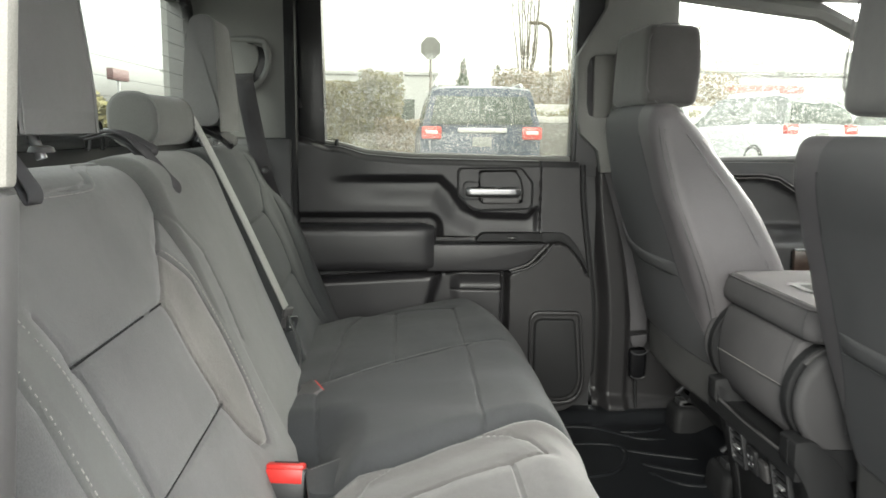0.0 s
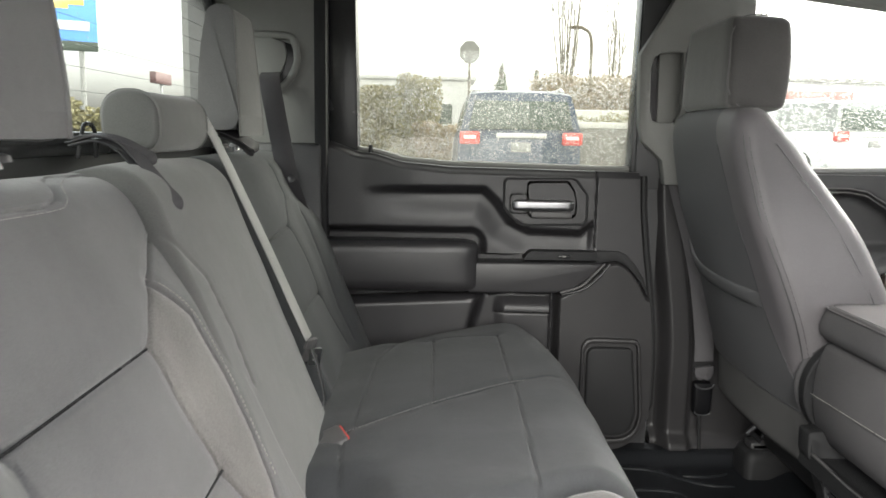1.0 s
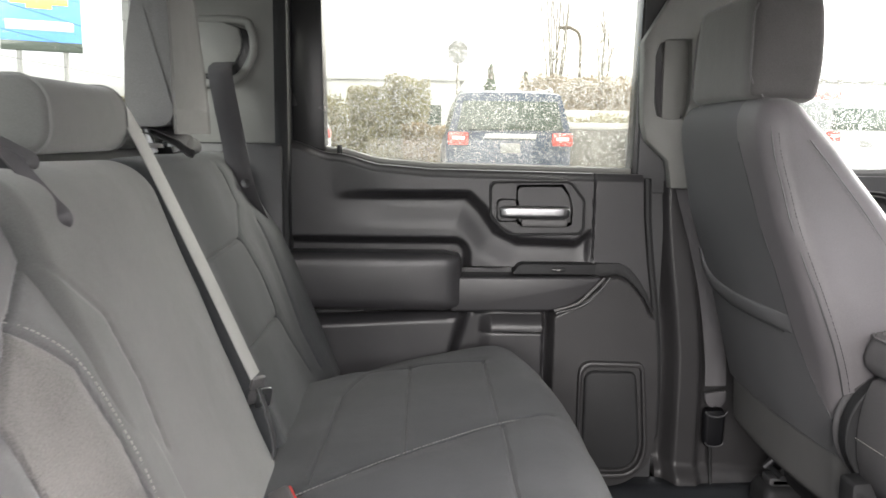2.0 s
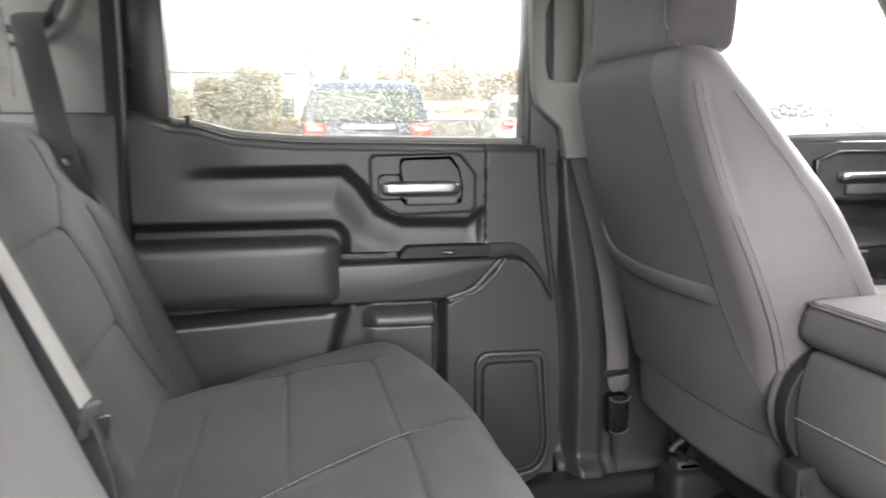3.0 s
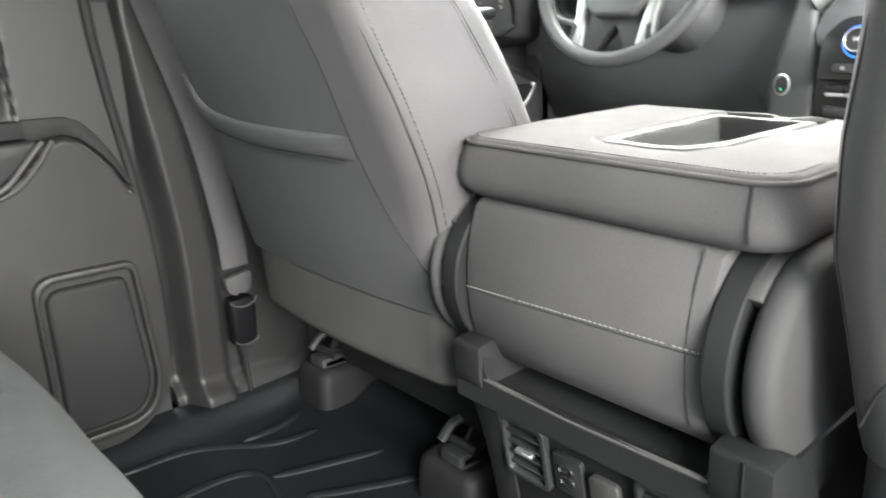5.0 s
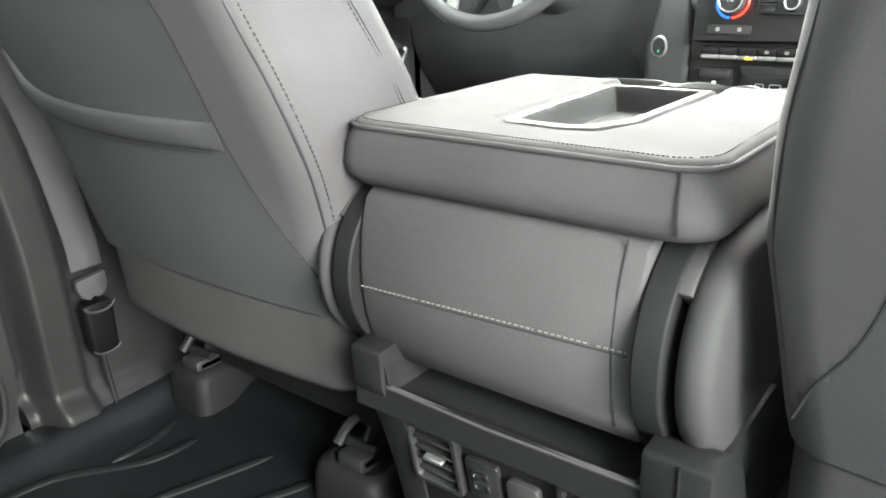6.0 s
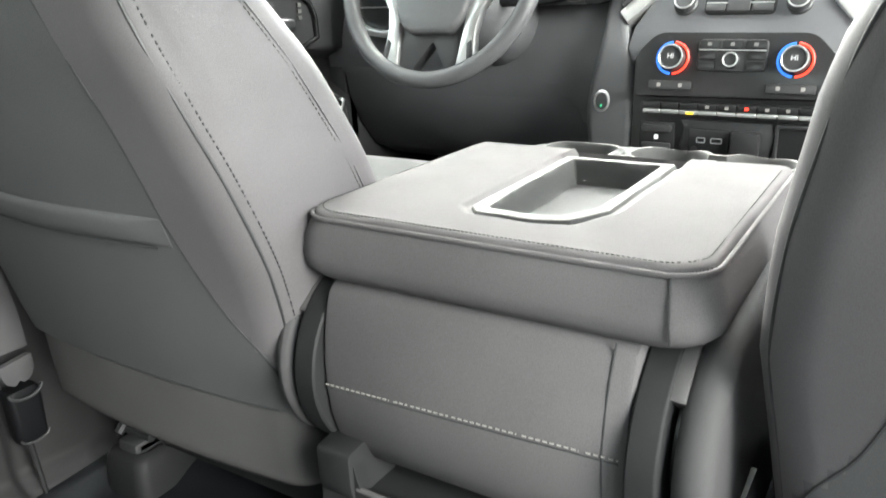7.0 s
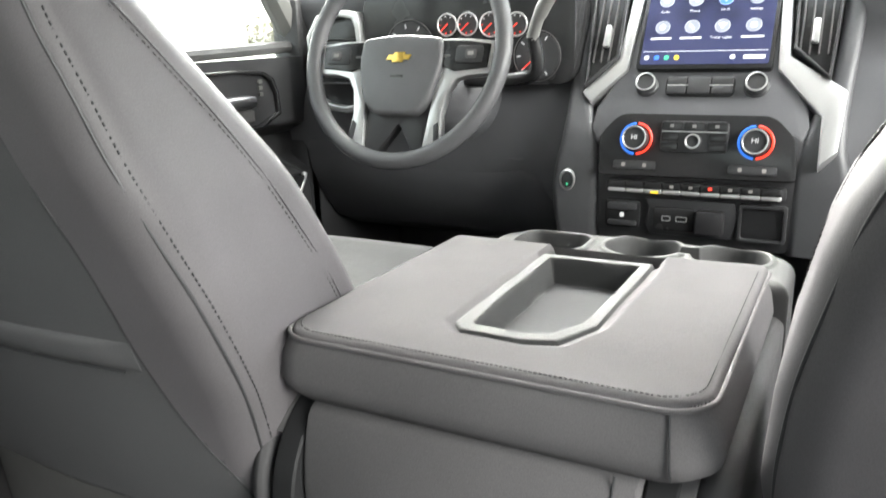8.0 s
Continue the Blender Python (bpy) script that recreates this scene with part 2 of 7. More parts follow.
def stitches(pts, step=0.008, r=0.0009, lift=None):
    """Sewing thread: short dashes along a curve, as one mesh."""
    pts = [Vector(p) for p in pts]
    bms, left = [], 0.0
    verts, faces = [], []
    for a, b in zip(pts, pts[1:]):
        d, ln = (b - a).normalized() if (b - a).length > 1e-9 else Vector((1, 0, 0)), (b - a).length
        s = left
        u = d.orthogonal().normalized()
        w = d.cross(u)
        while s < ln:
            p, q = a + d * s, a + d * min(s + step * 0.62, ln)
            k = len(verts)
            for c in (p, q):
                verts += [tuple(c + r * u), tuple(c + r * w), tuple(c - r * u), tuple(c - r * w)]
            faces += [(k, k + 1, k + 5, k + 4), (k + 1, k + 2, k + 6, k + 5), (k + 2, k + 3, k + 7, k + 6), (k + 3, k, k + 4, k + 7), (k + 3, k + 2, k + 1, k), (k + 4, k + 5, k + 6, k + 7)]
            s += step
        left = s - ln
    return solid(verts, faces)


def step01(a, b, x):
    t = min(1.0, max(0.0, (x - a) / (b - a)))
    return t * t * (3 - 2 * t)


def along(table, z):
    """Linear reading of a table of (height, value), falling heights."""
    for (za, a), (zb, b) in zip(table, table[1:]):
        if z >= zb:
            return b + (a - b) * min(1.0, (z - zb) / (za - zb))
    return table[-1][1]


def sd_box(x, z, x0, x1, z0, z1, r):
    qx, qz = abs(x - (x0 + x1) / 2) - (x1 - x0) / 2 + r, abs(z - (z0 + z1) / 2) - (z1 - z0) / 2 + r
    return math.hypot(max(qx, 0), max(qz, 0)) + min(max(qx, qz), 0) - r


def sd_line(x, z, pts):
    best = 9.0
    for (ax, az), (bx, bz) in zip(pts, pts[1:]):
        dx, dz = bx - ax, bz - az
        t = min(1, max(0, ((x - ax) * dx + (z - az) * dz) / (dx * dx + dz * dz + 1e-12)))
        best = min(best, math.hypot(x - ax - t * dx, z - az - t * dz))
    return best


def relief(a0, a1, b0, b1, na, nb, fn, place, back, keep=None, paint=None):
    """A moulded panel: a grid over (a, b) raised by fn(a, b), closed by a skirt down to the depth back. place(a, b, d) gives the point."""
    idx, verts, faces, slots = {}, [], [], []
    A = [a0 + (a1 - a0) * i / na for i in range(na + 1)]
    B = [b0 + (b1 - b0) * j / nb for j in range(nb + 1)]

    def vert(i, j, low=False):
        if (i, j, low) not in idx:
            idx[i, j, low] = len(verts)
            verts.append(place(A[i], B[j], back if low else fn(A[i], B[j])))
        return idx[i, j, low]
    on = {(i, j) for i in range(na) for j in range(nb) if keep is None or keep((A[i] + A[i + 1]) / 2, (B[j] + B[j + 1]) / 2)}
    for i, j in on:
        faces.append((vert(i, j), vert(i + 1, j), vert(i + 1, j + 1), vert(i, j + 1)))
        slots.append(paint((A[i] + A[i + 1]) / 2, (B[j] + B[j + 1]) / 2) if paint else 0)
        for (di, dj), (p, q) in {(-1, 0): ((i, j + 1), (i, j)), (1, 0): ((i + 1, j), (i + 1, j + 1)), (0, -1): ((i, j), (i + 1, j)), (0, 1): ((i + 1, j + 1), (i, j + 1))}.items():
            if (i + di, j + dj) not in on:
                faces.append((vert(*q), vert(*p), vert(*p, True), vert(*q, True)))
                slots.append(0)
    bm = solid(verts, faces)
    for f, k in zip(bm.faces, slots):
        f.material_index = k
    bmesh.ops.recalc_face_normals(bm, faces=bm.faces)
    return bm


def cushion_block(size, centre, rot=(0, 0, 0), r=0.35, crown=(0.0, 0.0, 0.0), n=14):
    """A padded block: a box whose corners are round and whose faces swell."""
    bm = bmesh.new()
    bmesh.ops.create_cube(bm, size=2.0)
    bmesh.ops.subdivide_edges(bm, edges=bm.edges, cuts=n, use_grid_fill=True)
    sx, sy, sz = [s / 2 for s in size]
    rad = r * min(size) / 2
    for v in bm.verts:
        p = Vector((v.co.x * sx, v.co.y * sy, v.co.z * sz))
        core = Vector((max(-sx + rad, min(sx - rad, p.x)), max(-sy + rad, min(sy - rad, p.y)), max(-sz + rad, min(sz - rad, p.z))))
        d = p - core
        if d.length > 1e-9:
            p = core + d.normalized() * rad
        u = Vector((p.x / sx, p.y / sy, p.z / sz))
        p.x += math.copysign(crown[0], u.x) * abs(u.x) * (1 - u.y ** 2) * (1 - u.z ** 2)
        p.y += math.copysign(crown[1], u.y) * abs(u.y) * (1 - u.x ** 2) * (1 - u.z ** 2)
        p.z += math.copysign(crown[2], u.z) * abs(u.z) * (1 - u.x ** 2) * (1 - u.y ** 2)
        v.co = p
    return turned(bm, pose(*centre, *rot))


def thing(name, base, label, category, group="", kind=""):
    ob = new(name)
    ob.location = base
    ob.empty_display_size = 0.1
    return tagged(ob, label, category, group, kind)


def origin_of(ob):
    p = Vector(ob.location)
    while ob.parent:
        ob = ob.parent
        p += Vector(ob.location)
    return p


def part(name, bm, mat, parent=None, label="", smooth=True, angle=40):
    """Links a bmesh, given in the cab's coordinates, as one mesh object under a thing or a part."""
    bmesh.ops.recalc_face_normals(bm, faces=bm.faces)
    me = bpy.data.meshes.new(name)
    if parent is not None:
        bmesh.ops.translate(bm, verts=bm.verts, vec=-origin_of(parent))
    bm.to_mesh(me)
    bm.free()
    for m in mat if isinstance(mat, (list, tuple)) else (mat,):
        me.materials.append(m)
    if smooth:
        me.shade_smooth()
        me.set_sharp_from_angle(angle=radians(angle))
    ob = new(name, me)
    if parent is not None:
        ob.parent = parent
    if label:
        tagged(ob, label)
    return ob


def structure(name, bm, mat, label, category, **kw):
    return tagged(part(name, bm, mat, None, "", **kw), label, category, "", "structure")


# ---- cab shell ----
def belt(x):
    """Height of the far rear door's window line."""
    pts = [(-0.70, 0.822), (-0.613, 0.810), (-0.51, 0.782), (-0.397, 0.759), (-0.30, 0.751), (-0.1, 0.748), (0.25, 0.742)]
    for (a, za), (b, zb) in zip(pts, pts[1:]):
        if x <= b:
            return za + (zb - za) * step01(a, b, x) if a < -0.4 else za + (zb - za) * (x - a) / (b - a)
    return 0.742


def floor_z(x, y):
    """Moulded floor liner: wells between a raised edge and the tunnel."""
    e = sd_box(x, abs(y), -0.10, 0.52, 0.16, 0.735, 0.06)
    return 0.022 * step01(-0.03, 0.03, e) + 0.05 * step01(0.15, 0.06, abs(y))


def rib_bar(pts, w, h):
    """A flat moulded rib along points of the floor: a low, wide bar with sloping sides."""
    rings = []
    for k, p in enumerate(pts):
        d = (pts[min(k + 1, len(pts) - 1)] - pts[max(k - 1, 0)]).normalized()
        n = Vector((-d.y, d.x, 0))
        t = min(1.0, 0.3 + 2.0 * min(k, len(pts) - 1 - k) / 4)
        rings.append([tuple(p + n * a * w * t + Vector((0, 0, b * h * t))) for a, b in ((-0.5, -0.5), (-0.42, 0.6), (-0.25, 1.0), (0.25, 1.0), (0.42, 0.6), (0.5, -0.5))])
    return loft(rings)


liner = structure("floor", relief(-0.95, 1.55, -0.88, 0.88, 200, 180, floor_z, lambda a, b, d: (a, b, d), -0.05), RUBBER, "black ribbed rubber floor liner, slightly wet", "floor")
for s in (1, -1):
    for rib in ([(0.10, 0.70), (0.215, 0.688), (0.321, 0.614), (0.40, 0.60)], [(0.06, 0.575), (0.235, 0.572), (0.262, 0.50), (0.20, 0.40), (0.06, 0.37)], [(0.285, 0.452), (0.325, 0.425), (0.432, 0.374), (0.50, 0.37)], [(0.29, 0.40), (0.35, 0.335), (0.45, 0.318)], [(0.29, 0.655), (0.36, 0.655), (0.41, 0.675)], [(0.27, 0.53), (0.35, 0.50), (0.44, 0.47)]):
        part("rib", rib_bar(spline([(x, s * y, 0.0) for x, y in rib], 6), 0.016, 0.005), RUBBER, liner)
structure("ceiling", plate([(-1.0, -0.80), (1.05, -0.80), (1.05, 0.80), (-1.0, 0.80)], "xy", 1.28, 1.32, 0.01), HEADLINER, "pale grey cloth headliner above the seats", "ceiling")
# rear wall with its window opening
structure("wall_rear", merge(box(-0.93, -0.88, -0.86, 0.86, -0.05, 0.80), box(-0.93, -0.88, -0.86, -0.75, 0.80, 1.28), box(-0.93, -0.88, 0.75, 0.86, 0.80, 1.28), box(-0.93, -0.88, -0.75, 0.75, 1.15, 1.28)), PLASTIC_D, "dark trim wall behind the rear bench", "wall")
window = structure("window_1", ring_plate(rounded(-0.754, 0.754, 0.79, 1.165, 0.06), rounded(-0.732, 0.732, 0.825, 1.140, 0.05), "yz", -0.886, -0.862, 0.004), PLASTIC_S, "rear cab window with a black frame", "window")
pane = part("pane", plate(rounded(-0.745, 0.745, 0.81, 1.15, 0.05), "yz", -0.882, -0.878), MIST, window)
for k in range(8):
    part("heater_line", tube([(-0.8772, -0.72, 0.85 + 0.036 * k), (-0.8772, 0.72, 0.85 + 0.036 * k)], 0.0004, 4), PLASTIC_D, window)
# far side: sill, pillars, header
structure("door_sill", box(-0.62, 1.3, 0.80, 0.90, -0.08, 0.022, 0.008), BLACK, "black plastic sill plate under the doors", "sill")
structure("trim_header", merge(box(-0.95, 1.0, 0.74, 0.86, 1.195, 1.30, 0.02), box(-0.95, 1.0, -0.86, -0.74, 1.195, 1.30, 0.02)), TRIM, "grey roof side trim above the doors", "trim")

# rear corner pillars
up = plate([(-0.95, 0.800), (-0.606, 0.800), (-0.602, 1.0), (-0.610, 1.27), (-0.95, 1.27)], "xz", 0.755, 0.86, 0.008)
structure("trim_pillar_rear", up, TRIM, "grey rear pillar trim with a belt guide", "pillar trim")
structure("trim_pillar_rear_lower", box(-0.95, -0.615, 0.745, 0.86, -0.02, 0.803, 0.01), PLASTIC_D, "dark lower rear pillar trim", "pillar trim")
structure("trim_pillar_rear_near", plate([(-0.95, 0.79), (-0.563, 0.79), (-0.552, 0.92), (-0.538, 1.25), (-0.95, 1.25)], "xz", -0.86, -0.845, 0.004), SEAL, "pale edge of the open rear doorway", "pillar trim")
structure("trim_pillar_rear_near_lower", plate([(-0.95, -0.02), (-0.63, -0.02), (-0.590, 0.5), (-0.565, 0.787), (-0.95, 0.787)], "xz", -0.865, -0.835, 0.006), PLASTIC_C, "dark rubber sealed edge of the open doorway", "pillar trim")

def front_edge(z):
    return 0.178 + 0.048 * step01(0.74, 0.25, z)


# middle pillars: lower dark cover, upper pale cover with the belt slot
for s in (1, -1):
    low = relief(0.19, 0.60, 0.015, 0.73, 100, 90, lambda x, z: 0.835 - 0.045 * step01(0.0, 0.03, x - front_edge(z) - 0.034) + 0.014 * step01(0.0, 0.02, x - front_edge(z) - 0.105) - 0.03 * step01(0.07, 0.03, z + 0.10 * max(0.0, x - 0.26)),
                 lambda a, b, d, s=s: (a, s * d, b), 0.9, lambda x, z: front_edge(z) + 0.022 < x < 0.30 + 0.30 * step01(0.75, 0.25, z))
    structure("trim_pillar_middle_lower", low, PLASTIC_L, "dark grey lower middle pillar cover", "pillar trim")
    o = [(0.165, 0.86), (0.158, 1.03), (0.20, 1.10), (0.235, 1.16), (0.24, 1.26), (0.44, 1.26), (0.40, 0.95), (0.37, 0.715), (0.235, 0.715), (0.225, 0.775), (0.175, 0.82)]
    i = [(0.188, 0.90), (0.186, 1.0), (0.194, 1.025), (0.21, 1.034), (0.235, 1.036), (0.262, 1.036), (0.266, 0.96), (0.264, 0.90), (0.255, 0.868), (0.215, 0.866), (0.195, 0.872)]
    structure("trim_pillar_middle", ring_plate(o, i, "xz", s * 0.765, s * 0.80, 0.008), TRIM, "pale grey upper middle pillar cover with a belt slot", "pillar trim")
    structure("trim_belt_slot", plate([(0.211, 0.86), (0.28, 0.86), (0.28, 1.045), (0.209, 1.045)], "xz", s * 0.784, s * 0.803, 0.003), TRIM, "recessed grey plate beside the belt slot", "pillar trim")
    structure("pillar_middle", box(0.17, 0.43, min(s * 0.805, s * 0.86), max(s * 0.805, s * 0.86), 0.7, 1.27, 0.005), PLASTIC_D, "dark middle pillar behind its cover", "pillar")
    # front pillars and windscreen frame
    structure("pillar_front", tube([(1.0, s * 0.80, 1.25), (1.3, s * 0.83, 1.05), (1.62, s * 0.86, 0.80)], 0.05, 10), TRIM, "grey windscreen pillar trim", "pillar")

structure("door_seal", box(-0.634, -0.602, 0.752, 0.806, 0.0, 1.26, 0.008), BLACK, "black rubber seal of the rear doorway", "seal")

# ---- far rear door ----
GRIP = [(-0.25, 0.519), (0.085, 0.520), (0.070, 0.500), (0.045, 0.476), (0.015, 0.455), (-0.03, 0.443), (-0.25, 0.440)]


LOWER = [(-0.022, -0.2), (-0.022, 0.43), (0.02, 0.45), (0.06, 0.478), (0.088, 0.515), (0.125, 0.522), (0.150, 0.512), (0.172, 0.490), (0.190, 0.466), (0.208, 0.430), (0.30, 0.40), (0.30, -0.2)]


def lower_edge(x, z):
    """Signed distance to the lower front panel of the door trim, negative on it."""
    d = sd_line(x, z, LOWER + LOWER[:1])
    return -d if inside_poly(x, z, LOWER) else d


def sculpt(x, z):
    """Depth of the moulded upper door trim (towards the cab is smaller y)."""
    y = 0.778
    pod = [(-0.60, 0.90), (-0.60, 0.680), (-0.45, 0.690), (-0.215, 0.692), (-0.185, 0.664), (-0.150, 0.614), (-0.10, 0.590), (0.03, 0.586), (0.062, 0.61), (0.062, 0.90)]
    d = sd_line(x, z, pod[1:9])
    d = -d if inside_poly(x, z, pod) else d
    k = step01(-0.53, -0.36, x)
    y -= 0.022 * step01(0.010, -0.016, d) * k
    y += 0.013 * step01(0.075, 0.010, d) * step01(-0.016, 0.008, d) * k * step01(0.066, 0.050, x)
    y += 0.006 * step01(0.003, 0.0, abs(x - 0.070)) * step01(0.545, 0.55, z)
    arm = sd_box(x, z, -0.72, -0.222, 0.436, 0.580, 0.022)
    pull = 0.0 if inside_poly(x, z, GRIP) else sd_line(x, z, GRIP + GRIP[:1])
    y += 0.028 * max(step01(0.022, 0.0, arm), step01(0.015, 0.009, pull))
    y += 0.028 * step01(0.45, 0.42, z) * step01(-0.015, -0.03, x)
    y -= 0.024 * step01(0.003, -0.010, lower_edge(x, z))
    y -= (0.026 * step01(0.437, 0.388, z) * step01(0.374, 0.382, z) + 0.010 * step01(0.380, 0.372, z)) * step01(-0.185, -0.150, x) * step01(-0.030, -0.038, x)
    return y + 0.014 * step01(belt(x) - 0.018, belt(x), z)


def inside_poly(x, y, poly):
    c = False
    for i, (ax, ay) in enumerate(poly):
        bx, by = poly[i - 1]
        if (ay > y) != (by > y) and x < (bx - ax) * (y - ay) / (by - ay) + ax:
            c = not c
    return c


rear_door = structure("door_1", merge(box(-0.61, 0.236, 0.808, 0.90, -0.06, 0.74), plate([(-0.66, 0.74), (-0.60, 0.74), (-0.60, 1.24), (-0.66, 1.24)], "xz", 0.80, 0.88, 0.004)), PLASTIC_D, "closed rear cab door with moulded dark plastic trim", "door")
def trim_edge(z):
    """Front edge of the door trim: swept, with a rounded lower corner."""
    k = max(0.0, 0.135 - z)
    return front_edge(z) - 0.112 + math.sqrt(max(0.0, 0.112 ** 2 - k * k))


def trim_point(u, v):
    x = -0.66 + u * (trim_edge(0.024 + v * 0.72) + 0.66)
    return x, 0.024 + v * (belt(x) - 0.024)


trim = part("trim_panel", relief(0.0, 1.0, 0.0, 1.0, 300, 264, lambda u, v: sculpt(*trim_point(u, v)), lambda u, v, d: (trim_point(u, v)[0], d, trim_point(u, v)[1]), 0.81, None, lambda u, v: 1 if lower_edge(*trim_point(u, v)) < 0.002 else 0), [PLASTIC, PLASTIC_L], rear_door)
part("window_frame", merge(plate([(-0.625, 0.80), (-0.53, 0.785), (-0.537, 1.26), (-0.625, 1.26)], "xz", 0.80, 0.86, 0.006), plate([(0.158, 0.74), (0.20, 0.74), (0.20, 1.26), (0.168, 1.26)], "xz", 0.81, 0.87, 0.004)), PLASTIC_S, rear_door, "gloss black window frame")
seal = [(x, 0.828, belt(x) + 0.004) for x in [-0.54 + 0.02 * k for k in range(36)]]
part("window_seal", tube(seal, 0.009, 8), TRIM, rear_door, "pale sill of the window")
pane = part("pane", plate([(-0.60, 0.72), (0.19, 0.72), (0.19, 1.25), (-0.60, 1.25)], "xz", 0.846, 0.850), TINTED, rear_door)

# armrest pad, pull grip, switch plate, handle
part("armrest", turned(cushion_block((0.50, 0.085, 0.130), (-0.475, 0.762, 0.506), (0, 0, 0), 0.55, (0, 0.004, 0), 12), pose(0, 0, 0)), PLASTIC, rear_door, "padded grey armrest")
def pocket_lip(x):
    return 0.417 + 0.053 * (x + 0.568)


def pocket_z(x, k):
    return 0.10 + k * (pocket_lip(x) - 0.10)


def pocket_face(x, k):
    """The pocket's front: a soft lip above, and a slanting end that falls back."""
    z = pocket_z(x, k)
    drop = pocket_lip(x) - z
    end = -0.205 - 0.28 * drop
    return 0.739 + 0.024 * step01(0.018, 0.0, drop) ** 2 + 0.056 * step01(end - 0.028, end + 0.006, x)


part("map_pocket", relief(-0.66, -0.195, 0.0, 1.0, 90, 60, pocket_face, lambda a, b, d: (a, d, pocket_z(a, b)), 0.80), PLASTIC, rear_door)
part("pull_grip", plate(GRIP, "xz", 0.728, 0.80, 0.007, 3), PLASTIC, rear_door)
part("grip_trim", tube(spline([(-0.02, 0.728, 0.445), (0.03, 0.727, 0.462), (0.06, 0.727, 0.490), (0.088, 0.729, 0.519)], 5), 0.0032, 8), PLASTIC_C, rear_door)
part("grip_trim", tube(spline([(-0.012, 0.752, 0.434), (0.045, 0.748, 0.452), (0.080, 0.746, 0.483), (0.106, 0.748, 0.516)], 5), 0.0035, 8), PLASTIC, rear_door)
part("switch_plate", plate(soft_corners([(-0.113, 0.524), (-0.098, 0.546), (0.070, 0.546), (0.070, 0.524)], (0.004, 0.012, 0.002, 0.002)), "xz", 0.742, 0.79, 0.003), BLACK, rear_door)
part("window_switch", cushion_block((0.030, 0.010, 0.009), (-0.012, 0.741, 0.5345), (0, 0, 0), 0.7, (0, 0, 0), 5), PLASTIC_S, rear_door)
part("switch_mark", box(-0.017, -0.009, 0.7352, 0.7362, 0.533, 0.536), TRIM, rear_door, smooth=False)
# black strip for the tapering shadow above the lower panel
part("gap_shadow", plate([(0.074, 0.546), (0.131, 0.545), (0.152, 0.536), (0.174, 0.511), (0.195, 0.477), (0.212, 0.436), (0.206, 0.434), (0.188, 0.467), (0.169, 0.491), (0.147, 0.512), (0.124, 0.521), (0.088, 0.516), (0.074, 0.512)], "xz", 0.764, 0.80, 0.002), BLACK, rear_door)
BEZ = [(-0.160, 0.728), (0.004, 0.731), (0.016, 0.726), (0.042, 0.692), (0.045, 0.684), (0.045, 0.622), (0.037, 0.611), (-0.118, 0.607), (-0.130, 0.611), (-0.162, 0.642), (-0.167, 0.652), (-0.168, 0.718)]


def shrink(o, k, c=(-0.06, 0.668)):
    return [(c[0] + (x - c[0]) * k, c[1] + (z - c[1]) * (1 - (1 - k) * 1.7)) for x, z in o]


handle = part("door_handle", ring_plate(BEZ, shrink(BEZ, 0.945), "xz", 0.750, 0.785, 0.003), BLACK, rear_door, "black handle bezel")
part("bezel_back", plate(shrink(BEZ, 0.97), "xz", 0.760, 0.786), PLASTIC, handle)
cup = [(-0.103, 0.722), (-0.005, 0.724), (0.012, 0.700), (0.020, 0.665), (0.018, 0.632), (0.008, 0.626), (-0.095, 0.625), (-0.106, 0.633), (-0.110, 0.66), (-0.110, 0.715)]
part("finger_cup", ring_plate(cup, shrink(cup, 0.88, (-0.045, 0.675)), "xz", 0.756, 0.775, 0.002), BLACK, handle)
part("lever_stop", ring_plate(rounded(-0.152, -0.10, 0.636, 0.690, 0.010, 3), rounded(-0.146, -0.106, 0.642, 0.684, 0.008, 3), "xz", 0.756, 0.775, 0.0015), BLACK, handle)
part("lever", cushion_block((0.152, 0.022, 0.027), (-0.068, 0.746, 0.661), (0, 0, 0), 0.8, (0, 0, 0), 8), CHROME, handle, "satin chrome lever")
part("lever_lower", cushion_block((0.10, 0.014, 0.018), (-0.046, 0.749, 0.637), (0, 0, 0), 0.7, (0, 0, 0), 6), PLASTIC_C, handle)
spk = part("speaker_surround", ring_plate(soft_corners([(0.042, 0.326), (0.190, 0.323), (0.207, 0.13), (0.197, 0.046), (0.042, 0.048)], (0.035, 0.018, 0.015, 0.064, 0.03)), soft_corners([(0.050, 0.315), (0.183, 0.312), (0.197, 0.13), (0.187, 0.060), (0.050, 0.060)], (0.030, 0.014, 0.012, 0.050, 0.024)), "xz", 0.738, 0.79, 0.004), PLASTIC_L, rear_door)
part("speaker_cover", plate(soft_corners([(0.057, 0.302), (0.174, 0.300), (0.189, 0.13), (0.178, 0.068), (0.057, 0.068)], (0.026, 0.016, 0.010, 0.044, 0.020)), "xz", 0.741, 0.79, 0.007, 3), BLACK, spk, "black moulded speaker cover")
part("edge_seal", tube([(front_edge(z) + 0.011, 0.788, z) for z in (0.735, 0.65, 0.55, 0.45, 0.35, 0.25, 0.14)] + [(0.205, 0.79, 0.07), (0.17, 0.79, 0.03), (0.10, 0.79, 0.015)], 0.0085, 8), BLACK, rear_door)
part("lock_pin", tube([(-0.50, 0.815, 0.775), (-0.50, 0.815, 0.800)], 0.006, 8), PLASTIC_S, rear_door)

